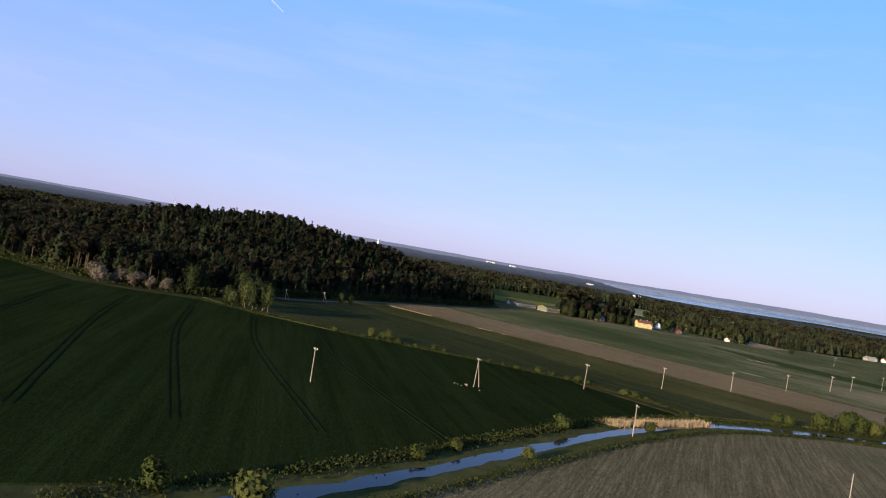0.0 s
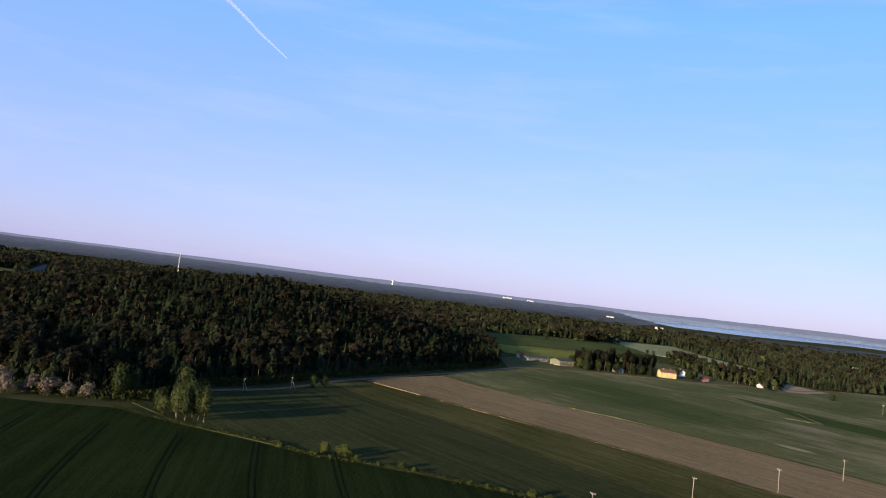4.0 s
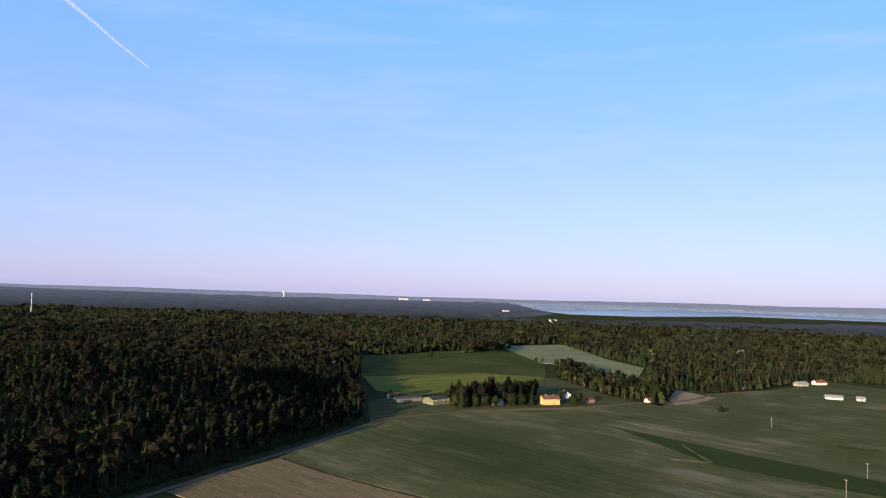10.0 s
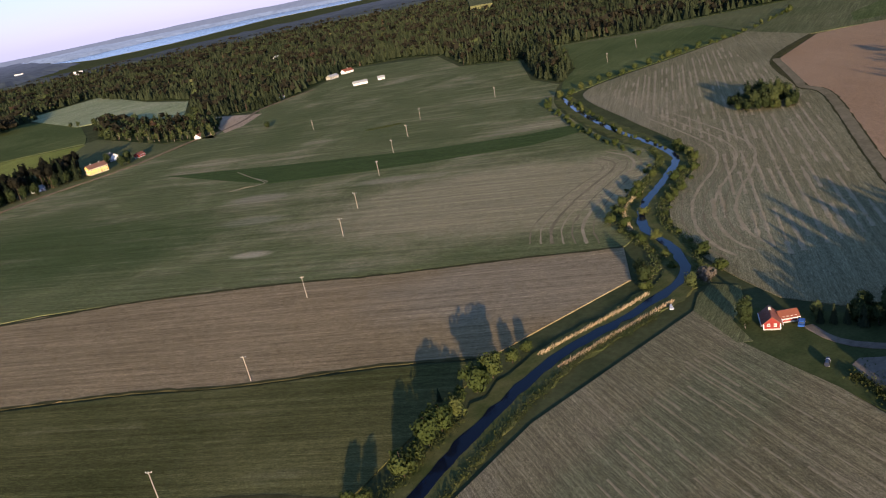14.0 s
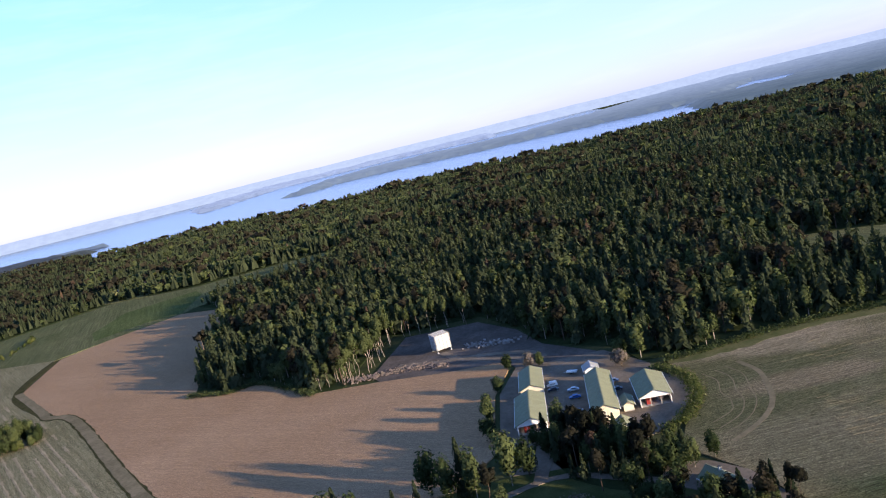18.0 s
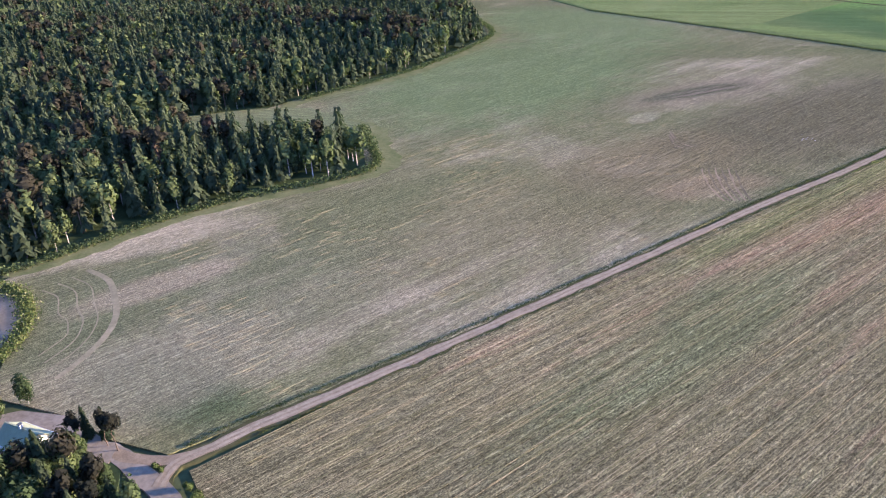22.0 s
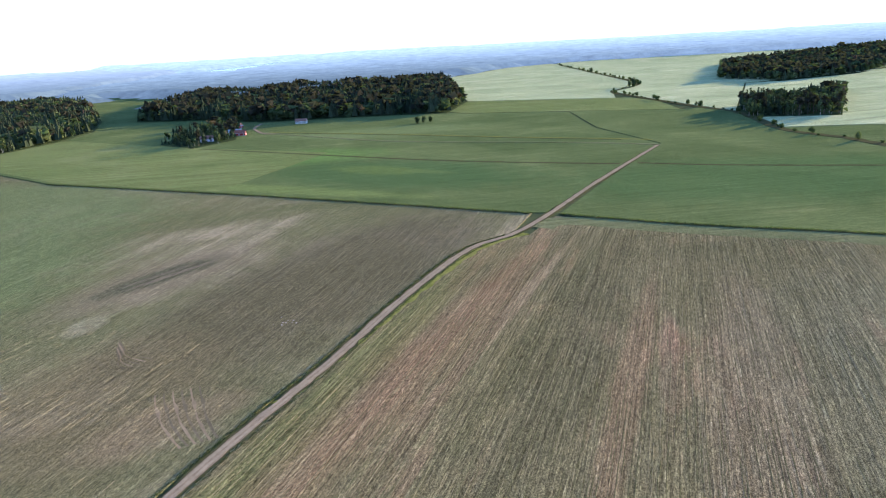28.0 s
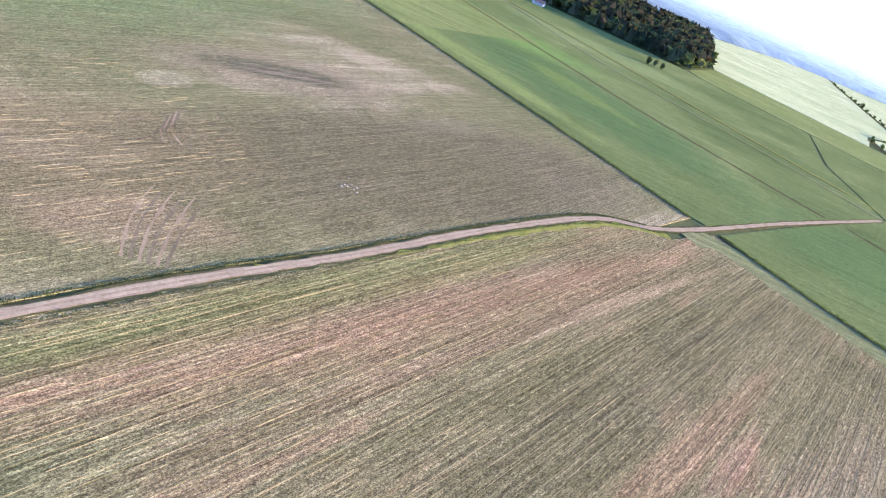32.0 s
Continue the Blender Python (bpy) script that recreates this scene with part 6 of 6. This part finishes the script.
for k in range(20):
    tree(rt.choice(["birch", "round", "round", "spruce"]), rt.uniform(288, 318), rt.uniform(172, 206), rt.uniform(0.8, 1.25), rt, "garden trees")
for k in range(26):
    t = k / 26
    x, y = (472 + 60 * t, 178 - 16 * t) if k % 3 else (532 - 6 * t, 160 - 45 * t)
    tree("aspen", x + rt.uniform(-2, 5), y + rt.uniform(0, 8), rt.uniform(0.9, 1.2), rt, "aspens at the building site")
for k in range(12):
    tree("aspen", rt.uniform(466, 480), rt.uniform(184, 204), rt.uniform(0.7, 1.05), rt, "aspens at the building site")
# screen of trees before the barns and round the farmhouse
for k in range(46):
    t = rt.random()
    x, y = 343 - 40 * t + rt.uniform(-6, 6), 108 - 30 * t + rt.uniform(-7, 7)
    tree(rt.choice(["pine", "round", "birch", "spruce", "round"]), x, y, rt.uniform(0.7, 0.95), rt, "trees before the barns")
for k in range(60):
    t = rt.random()
    x, y = 255 + 55 * rt.random(), 62 + 80 * t
    if math.hypot(x - 291, y - 68) < 12 or math.hypot(x - 300, y - 115) < 12:
        continue
    tree(rt.choice(["round", "birch", "round", "pine"]), x, y, rt.uniform(0.6, 0.95), rt, "trees round the farmhouse")
for k in range(34):
    tree(rt.choice(["birch", "round", "pine", "round", "spruce"]), rt.uniform(240, 284), rt.uniform(62, 76), rt.uniform(0.55, 0.85), rt, "trees round the farmhouse")
# thicket between the cottage and the stubble field
for k in range(34):
    t = rt.random()
    tree(rt.choice(["willow", "shrub", "willow", "round"]), 263 + 30 * t + rt.uniform(-2, 3), 229 - 22 * t + rt.uniform(-3, 3), rt.uniform(0.6, 0.9), rt, "thicket by the drive")
# wood beside the cottage's gravel place
for k in range(80):
    t = rt.random()
    x, y = 222 + 60 * rt.random() ** 1.2, 190 - 120 * t
    if x < 224 + 6 * t or (x - 268) ** 2 + (y - 150) ** 2 < 160:
        continue
    tree(rt.choice(["birch", "round", "spruce", "birch", "round", "spruce"]), x, y, rt.uniform(0.7, 1.05), rt, "trees beside the brown field")
# trees round the yellow manor
for k in range(130):
    x = rt.uniform(140, 228)
    y = 826 + max(0.0, x - 160) * 0.42 + 52 * rt.random()
    if math.hypot(x - 237, y - 859) < 14 or math.hypot(x - 185, y - 850) < 8:
        continue
    tree(rt.choice(["pine", "spruce", "spruce", "pine", "round"]), x, y, rt.uniform(1.0, 1.35), rt, "trees round the manor")
for x, y in ((389, 821), (197, 1479), (330, 1321), (338, 1312)):
    tree("round", x, y, 0.8, rt, "trees on the fields")
for x, y, s in ((258, 852, 1.2), (264, 858, 1.2), (268, 866, 1.3), (256, 892, 1.1), (222, 884, 1.2), (143, 832, 0.9), (150, 838, 1.0), (86, 905, 0.6), (345, 1250, 1.3), (352, 1240, 1.1), (358, 1262, 1.2), (165, 1330, 1.5)):
    tree("round", x, y, s, rt, "trees round the manor")
# pale willows and birches at the bend of the cereal field
for x, y, kind, s in ((-156, 356, "sallow", 1.3), (-150, 362, "sallow", 1.3), (-163, 365, "sallow", 1.4), (-170, 378, "sallow", 1.4), (-142, 362, "sallow", 1.4), (-135, 364, "sallow", 1.3), (-128, 366, "sallow", 1.2), (-147, 371, "round", 1.1), (-118, 372, "birch", 0.95), (-114, 378, "birch", 1.0), (-121, 380, "birch", 1.0), (-86, 352, "birch", 0.9), (-82, 350, "birch", 0.85), (-78, 353, "birch", 0.92), (-75, 351, "birch", 0.82), (-82, 358, "birch", 0.98), (-89, 360, "birch", 0.85), (-79, 361, "birch", 0.9), (-93, 356, "round", 0.9), (-97, 362, "round", 1.0), (-88, 368, "birch", 0.95), (-94, 372, "spruce", 0.9), (-52, 478, "round", 0.7), (-57, 474, "round", 0.8),
                          (-185, 395, "birch", 1.0), (-200, 405, "spruce", 1.0), (-100, 395, "birch", 0.9), (-108, 405, "spruce", 1.1), (-95, 385, "birch", 1.0)):
    tree(kind, x, y, s, rt, "trees at the field bend")
# shrubs along the stream and the hedge
for x, y, kind, s in ((134, 276, "willow", 0.7), (146, 277, "willow", 1.25), (152, 280, "willow", 0.8), (158, 282, "willow", 1.25), (164, 284, "willow", 1.25), (171, 286, "willow", 0.9), (176, 290, "willow", 0.7), (182, 290, "willow", 1.25), (190, 292, "willow", 1.25), (199, 293, "willow", 0.7), (206, 294, "willow", 0.6), (173, 296, "spruce", 0.25),
                      (262, 292, "round", 0.75), (266, 297, "round", 0.65), (258, 289, "shrub", 1.2), (265, 276, "round", 0.6), (271, 274, "sallow", 1.0), (281, 275, "willow", 0.8), (290, 288, "shrub", 1.4), (296, 312, "willow", 0.7), (302, 331, "willow", 0.7), (314, 345, "shrub", 1.5), (318, 334, "shrub", 1.4), (335, 350, "shrub", 1.5), (345, 357, "willow", 0.6), (362, 349, "shrub", 1.5), (372, 352, "willow", 0.6), (395, 362, "willow", 0.8), (402, 372, "willow", 0.8), (408, 378, "willow", 0.9),
                      (131, 279, "shrub", 1.3), (-20, 104, "willow", 0.9), (10, 158, "shrub", 1.1), (2, 146, "shrub", 0.9), (38, 198, "shrub", 1.3), (25, 160, "willow", 0.45), (66, 214, "willow", 0.6), (-34, 106, "willow", 0.7)):
    tree(kind, x, y, s * 1.2, rt, "shrubs along the stream")
for q in smooth_line([(276, 292), (288, 306), (298, 330), (316, 346), (338, 356), (362, 362), (392, 378)], 8.0):
    tree(rt.choice(["willow", "shrub", "shrub"]), q[0] + rt.uniform(-3, 2), q[1] + rt.uniform(-1, 3), rt.uniform(0.6, 1.0), rt, "shrubs along the stream")
for q in smooth_line([(296, 292), (313, 318), (333, 332), (356, 340), (390, 356), (412, 384)], 8.0):
    tree(rt.choice(["willow", "shrub", "shrub"]), q[0] + rt.uniform(-2, 2), q[1] + rt.uniform(-2, 1), rt.uniform(0.55, 0.95), rt, "shrubs along the stream")
UP = smooth_line([(398, 385), (425, 440), (455, 485), (490, 535), (512, 556)], 5.5)
for q in UP:
    for s in (-1, 1):
        if rt.random() < 0.8:
            tree(rt.choice(["willow", "shrub"]), q[0] + s * rt.uniform(5, 9), q[1] - s * rt.uniform(3, 7), rt.uniform(0.5, 0.9), rt, "shrubs along the stream")
for q in smooth_line([(516, 558), (565, 562), (661, 556), (777, 553), (911, 572)], 9.0):
    tree(rt.choice(["willow", "shrub", "willow"]), q[0] + rt.uniform(-4, 4), q[1] + rt.uniform(-4, 4), rt.uniform(0.6, 1.1), rt, "shrubs along the hedge bank")
for q in smooth_line([(-66, 340), (-47, 334), (-29, 322), (3, 318), (22, 311), (45, 304), (60, 298), (80, 282), (92, 262)], 4.5):
    if rt.random() < 0.75:
        tree("shrub", q[0] + rt.uniform(-1.5, 1.5), q[1] + rt.uniform(-1.5, 1.5), rt.uniform(0.4, 1.2), rt, "shrubs along the field hedge")
for x, y in ((-24, 326), (-19, 327), (-16, 324)):
    tree("willow", x, y, 0.8, rt, "shrubs along the field hedge")
for q in smooth_line([(368, -2319), (249, -1860), (149, -1441), (184, -1249), (155, -1153), (117, -1051), (76, -952), (42, -875), (25, -729), (-9, -664), (-49, -590), (-160, -560)], 18.0):
    tree(rt.choice(["willow", "shrub"]), q[0] + rt.uniform(-5, 5), q[1] + rt.uniform(-5, 5), rt.uniform(0.8, 1.3), rt, "shrubs along the far ditch")
for x, y, s in ((153, -1331, 1.7), (160, -1345, 1.2), (398, -868, 1.0), (392, -875, 0.9), (385, -880, 0.8), (252, -1862, 1.4)):
    tree("round", x, y, s, rt, "field trees")


def green_row(name, label, category, line, count, width, height, size, mat, seed, blades=False):
    """Hedge, verge or reed bed along a line, as one mesh of leaf clumps or upright blades."""
    rng = np.random.default_rng(seed)
    pts = smooth_line(line, 1.0)
    i = rng.integers(0, len(pts), count)
    c = pts[i] + rng.normal(0, 1, (count, 2)) * width / 3
    z = gz(c[:, 0], c[:, 1])
    if blades:
        an = rng.uniform(0, 6.283, count)
        h = height * rng.uniform(0.6, 1.2, count)
        d = np.stack([np.cos(an), np.sin(an)], 1) * size / 2
        tip = c + rng.normal(0, 0.12, (count, 2)) * height
        V = np.stack([np.c_[c - d, z], np.c_[c + d, z], np.c_[tip, z + h]], 1).reshape(-1, 3)
    else:
        p = np.c_[c, z + height * rng.uniform(0.05, 1.0, count) ** 0.7]
        a = rng.normal(size=(count, 3))
        a /= np.linalg.norm(a, axis=1)[:, None]
        b = np.cross(a, rng.normal(size=(count, 3)))
        b /= np.linalg.norm(b, axis=1)[:, None]
        s = size * rng.uniform(0.7, 1.4, (count, 1))
        V = np.stack([p + a * s, p - a * s * 0.5 + b * s * 0.8, p - a * s * 0.5 - b * s * 0.8], 1).reshape(-1, 3)
        V[:, 2] = np.maximum(V[:, 2], 0.05)
    me = mesh_of(name, V, np.arange(count * 3).reshape(-1, 3), [M[mat]], tint=np.repeat(rng.random(count), 3))
    return tagged(new(name, me), label, category, kind="stuff")


green_row("hedge", "curved clipped hedge round a farm yard", "hedge", [(386, 58), (379, 54), (368, 52), (354, 54), (344, 58.5), (335, 66), (330, 73)], 6000, 4.2, 1.9, 0.34, "shrub", 3)
green_row("reeds", "dry pale reeds at the stream bend", "reeds", [(56, 218), (66, 226), (80, 236), (92, 246)], 2600, 4.0, 1.7, 0.22, "reed", 4, True)
green_row("hedge", "low wild hedge on a field ditch", "hedge", [(-112, 357), (-82, 344), (-47, 334), (-29, 322), (3, 318), (22, 311), (45, 304), (60, 298), (80, 282), (92, 262)], 5000, 3.0, 0.9, 0.28, "hedge", 24)
green_row("reeds", "dry pale reeds along the stream", "reeds", [(205, 279.5), (225, 278.5), (243, 277), (254, 276)], 900, 1.2, 1.1, 0.2, "reed", 5, True)
green_row("reeds", "dry pale reeds along the stream", "reeds", [(207, 289.5), (225, 288), (243, 286.5), (255, 286)], 900, 1.2, 1.1, 0.2, "reed", 6, True)
green_row("reeds", "dry pale reeds along the stream", "reeds", [(300, 327), (318, 344), (340, 353)], 1200, 1.6, 1.3, 0.2, "reed", 7, True)
green_row("bank_grass", "tall dark weeds along the stream bank", "weeds", [(-44, 96), (-14, 128), (13, 164), (48, 212), (88, 250), (134, 273), (170, 285)], 9000, 5.0, 1.2, 0.26, "hedge", 8)
green_row("bank_grass", "tall dark weeds along the stream bank", "weeds", [(-34, 84), (-3, 116), (24, 152), (60, 200), (96, 237), (138, 259), (172, 270), (207, 277), (243, 275)], 7000, 3.0, 0.9, 0.24, "hedge", 9)
green_row("bank_grass", "tall weeds along the stream bank", "weeds", [(262, 292), (283, 303), (299, 330), (324, 348), (350, 357), (384, 373), (402, 391)], 4500, 4.0, 1.2, 0.28, "shrub", 10)
green_row("bank_grass", "tall weeds along the stream bank", "weeds", [(272, 277), (296, 296), (312, 319), (332, 334), (355, 343), (392, 359), (413, 384)], 4500, 4.0, 1.2, 0.28, "shrub", 11)
green_row("verge_weeds", "weedy fringe along the gravel track", "weeds", [(266, 46), (265, 33), (261, 1), (256.5, -40), (253, -80), (247, -150), (241, -200), (235, -262), (226, -322), (210, -350)], 6000, 1.3, 0.4, 0.2, "hedge", 12)
green_row("verge_weeds", "weedy fringe along the gravel track", "weeds", [(258, 33), (255, 1), (251, -40), (247, -80), (241, -150), (235, -200), (229, -265), (219, -323), (203, -352)], 4000, 1.2, 0.3, 0.18, "hedge", 13)
green_row("ditch_weeds", "dark weeds filling a field ditch", "weeds", [(600, -502), (418, -457), (290, -422), (204, -397)], 6000, 2.4, 0.8, 0.35, "shrub", 14)
green_row("ditch_weeds", "dark weeds filling a field ditch", "weeds", [(187, -394), (124, -373), (30, -351), (-120, -302)], 6000, 2.4, 0.8, 0.35, "shrub", 15)
green_row("wood_fringe", "low scrub along the forest edge", "scrub", [(392, 52), (392, 38), (397, -5), (394, -36), (382, -85), (410, -108), (440, -124)], 7000, 4.0, 2.2, 0.4, "broad", 16)
green_row("wood_fringe", "low scrub along the forest edge", "scrub", [(520, -140), (529, -230), (580, -352), (660, -412)], 6000, 4.0, 2.2, 0.45, "broad", 17)
green_row("wood_fringe", "low scrub along the forest edge", "scrub", [(515, 283), (503, 258), (505, 240), (462, 206)], 4500, 4.0, 2.0, 0.4, "broad", 18)
green_row("wood_fringe", "low scrub along the forest edge", "scrub", [(-225, 392), (-172, 366), (-112, 374), (-106, 424), (-88, 452), (-72, 484), (-59, 520), (-34, 570), (0, 632), (28, 686), (50, 738)], 8000, 5.0, 4.5, 0.6, "hedge", 27)
green_row("field_scrub", "rough brown scrub patch in a young crop", "scrub", [(404, 668), (414, 660), (426, 654)], 500, 4.0, 0.7, 0.4, "hedge", 28)
green_row("hedge", "dark overgrown hedge between a stubble field and a garden", "hedge", [(240, 214), (237, 208), (232, 201), (228, 196), (226, 188)], 2200, 3.0, 1.2, 0.28, "hedge", 25)
green_row("weeds", "weeds and grass tufts on a gravel heap", "weeds", [(246, 215), (242, 208), (238, 200), (246, 198), (251, 205), (240, 205)], 260, 5.0, 0.7, 0.25, "shrub", 26)
green_row("lilac_hedge", "flowering pale lilac bushes in a garden", "shrub", [(293, 112), (298, 108), (296, 118)], 2500, 5.0, 3.0, 0.25, "mauve", 19)


def swaths(name, label, poly, turn, gap, wide, high, mat, seed, share=0.8, hold=6, step=2.5):
    """Straw or crop rows as low rounded ridges, broken by gaps and thinning out in patches, clipped to a field."""
    rng = np.random.default_rng(seed)
    c, s = math.cos(radians(turn)), math.sin(radians(turn))
    P2 = np.array(poly, float)
    u, w = P2 @ np.array([c, s]), P2 @ np.array([-s, c])
    V, F, n = [], [], 0
    for row in np.arange(w.min() + gap / 2, w.max(), gap):
        a = np.arange(u.min(), u.max(), step)
        off = row + rng.normal(0, 0.12) * gap + np.cumsum(rng.normal(0, 0.03, len(a)))
        xy = np.stack([a * c - off * s, a * s + off * c], 1)
        ok = inside(xy, poly)
        dense = np.array([noise.noise((x * 0.02, y * 0.02, seed)) for x, y in xy[::hold]])
        keep = rng.random(len(dense)) < share + 0.5 * dense
        ok &= np.repeat(keep, hold)[:len(a)]
        width = wide * rng.uniform(0.3, 1.3, len(a))
        for k in np.where(ok[:-1] & ok[1:])[0]:
            q = []
            for m in (k, k + 1):
                for side, z in ((-0.5, 0.1), (0.0, 0.12 + high), (0.5, 0.1)):
                    q.append((xy[m, 0] - s * width[m] * side, xy[m, 1] + c * width[m] * side, z))
            V += q
            F += [(n, n + 1, n + 4, n + 3), (n + 1, n + 2, n + 5, n + 4)]
            n += 6
    me = mesh_of(name, V, np.array(F)[:, ::-1], [M[mat]])
    return tagged(new(name, me), label, "straw rows", kind="stuff")


M["stalk"] = plain_mat("dry_stalks", (0.185, 0.155, 0.088), (0.245, 0.203, 0.12), 1.5)
M["dim_stalk"] = plain_mat("dim_stalks", (0.17, 0.14, 0.08), (0.23, 0.19, 0.11), 1.5)
M["pale_straw"] = plain_mat("pale_straw", (0.235, 0.192, 0.112), (0.32, 0.262, 0.16), 0.9)
M["straw"] = plain_mat("straw", (0.27, 0.225, 0.14), (0.35, 0.29, 0.185), 1.2)
swaths("straw_swaths", "pale straw swaths lying in rows on stubble", [(234, 253), (228, 200), (218, 150), (205, 100), (120, 100), (70, 150), (110, 205), (150, 234), (206, 250)], 71, 2.6, 0.75, 0.04, "stalk", 3, 0.5, hold=5, step=2.0)
swaths("straw_swaths", "pale straw swaths lying in rows on a mown field", [(300, 262), (330, 310), (365, 330), (410, 352), (440, 395), (490, 470), (540, 535), (700, 530), (620, 450), (530, 372), (409, 290), (340, 246)], 35, 4.3, 1.7, 0.06, "pale_straw", 4, 0.72, hold=7)

M["sprout"] = plain_mat("sprouting_crop", (0.066, 0.062, 0.026), (0.105, 0.094, 0.042), 1.5)
THIN_NEAR = [(258, 40), (250, -80), (244, -145), (238, -192), (230, -254), (218, -328), (196, -350), (124, -362), (60, -350), (70, -100), (100, 40)]
swaths("dry_rows", "pale dry stalk rows in thin crop", THIN_NEAR, 87, 1.3, 0.13, 0.05, "dim_stalk", 31, 0.5, hold=7, step=1.5)
swaths("crop_rows", "low green crop rows between bare soil", THIN_NEAR, 87, 1.13, 0.24, 0.05, "sprout", 32, 0.5, hold=9, step=2.0)
swaths("dry_rows", "pale dry stalk rows in a ley", [(266, 30), (300, 30), (370, 20), (390, -20), (380, -80), (390, -140), (345, -220), (290, -210), (250, -170), (256, -80)], 90, 1.2, 0.12, 0.03, "dim_stalk", 33, 0.12, hold=4, step=1.4)

# wheel tracks, curved drill rows and bare patches in the crops
M["track"] = plain_mat("wheel_track", (0.010, 0.015, 0.007), (0.016, 0.022, 0.010), 1.0)
for k in range(9):
    x0 = -215 + 27 * k
    for off in (0, 1.9):
        strip("wheel_track", [(x0 + off + 34, 100 + k * 9), (x0 + off - 3, 250), (x0 + off - 24, 330 if k > 2 else 345)], 0.4, 0.13, "track", "faint wheel track through cereal", "wheel track")
M["faint_rut"] = plain_mat("faint_rut", (0.155, 0.13, 0.076), (0.2, 0.162, 0.095), 0.6)
M["red_rut"] = plain_mat("red_rut", (0.15, 0.112, 0.068), (0.2, 0.148, 0.09), 0.9)
M["bare_rut"] = plain_mat("bare_rut", (0.086, 0.07, 0.042), (0.122, 0.096, 0.058), 0.9)
for d, w in ((0, 1.9), (-5.5, 0.4), (-10, 0.45), (-15, 0.4)):
    strip("drill_row", [(374 + d * 0.3, 31 - d), (361, 29 - d), (347 - d * 0.2, 32 - d), (335 - d * 0.6, 36 - d * 0.7), (326 - d * 0.8, 42 - d * 0.4), (319 - d, 50), (314 - d, 58)], w, 0.12, "faint_rut", "faint curved wheel track on a headland", "wheel track", wobble=0.04, step=2.0)
for k in range(6):
    ox, oy = 1.9 * k - 6, 1.5 * k - 5
    strip("drill_row", [(276 + ox, -173 + oy), (272 + ox, -167 + oy), (266 + ox * 0.9, -160 + oy), (260 + ox * 0.8, -153 + oy * 0.9), (253 + ox * 0.7, -147 + oy * 0.8)], 0.5, 0.108, "red_rut" if k % 2 else "bare_rut", "curved wheel track turning on bare soil", "wheel track", wobble=0.25)
for k in range(5):
    strip("drill_row", [(318 - 1.2 * k, -207 + 2.0 * k), (311 - k, -200 + 2.0 * k), (304, -196 + 2.0 * k), (296 + k, -194 + 2.0 * k)], 0.5, 0.108, "red_rut" if k % 2 else "bare_rut", "curved wheel track turning on bare soil", "wheel track", wobble=0.25)
for k in range(7):
    strip("drill_row", [(398 - 4 * k, 416 - k), (393 - 3.6 * k, 396 + 0.5 * k), (380 - 3.2 * k, 381 + 2 * k), (356 - 2.4 * k, 371 + 3 * k), (329 - 2 * k, 361 + 3.5 * k), (300 - 2 * k, 346 + 4 * k), (284 - 2 * k, 330 + 4.4 * k)], 1.5 if k % 3 == 1 else 0.7, 0.135, "pale_straw" if k % 2 else "faint_rut", "pale headland track along a field edge", "wheel track", wobble=0.2)
for k in range(6):
    strip("drill_row", [(291 + 3.4 * k, 279 - 1.5 * k), (297 + 3.2 * k, 292 - 2 * k), (309 + 3.2 * k, 307 - 2.6 * k), (326 + 2.6 * k, 321 - 3.4 * k), (348 + 2 * k, 333 - 4 * k), (384 + 1.6 * k, 346 - 4 * k), (407 + 2.6 * k, 361 - 3.6 * k), (428 + 3 * k, 388 - 3 * k), (462 + 3 * k, 443 - 3 * k)], 1.3 if k % 2 else 0.6, 0.135, "pale_straw" if k % 2 else "faint_rut", "pale headland track along a stream bank", "wheel track", wobble=0.2)
for dx in (0, 2.2):
    strip("drill_row", [(257 + dx, 621), (268, 616 + dx), (279 + dx, 612), (283, 640 + dx), (287, 672)], 0.7, 0.17, "straw", "pale wheel track in young crop", "wheel track")


strip("crop_headland", [(196, -366), (182, -380), (124, -363), (30, -341), (-120, -293)], 17, 0.135, "headland", "yellow green grassy headland", "headland", wobble=0.6)
strip("crop_headland", [(241, -170), (235.5, -215), (229, -265), (218, -325), (200, -354)], 4.2, 0.135, "yellow_verge", "yellow green grassy headland", "headland", wobble=0.6)

# ---- condensation trail high in the evening sky ----
trail_mat = Mat("vapour", 1.0)
trail_mat.colour((0.9, 0.9, 0.92))
trail_mat.b.inputs["Alpha"].default_value = 0.22
line = []
for k in range(12):
    east, up = radians(-27 + 14.5 * k / 14 + 0.06 * math.sin(k * 1.9)), radians(22.8 - 9.6 * k / 14)
    line.append(Vector((40 + 4400 * math.sin(east) * math.cos(up), 100 + 4400 * math.cos(east) * math.cos(up), 70 + 4400 * math.sin(up))))
tv, tf = [], []
for k, p in enumerate(line):
    way = (line[min(k + 1, len(line) - 1)] - line[max(k - 1, 0)]).normalized()
    across = way.cross(p - Vector((40, 100, 70))).normalized()
    r = 3 + 14 * (1 - k / (len(line) - 1))
    tv += [tuple(p - across * r), tuple(p + across * r)]
    if k:
        tf.append((2 * k - 2, 2 * k - 1, 2 * k + 1, 2 * k))
me = mesh_of("vapour_trail", tv, tf, [trail_mat.m], smooth=True)
setting("vapour_trail", me, "thin white vapour trail high in the sky", "cloud")
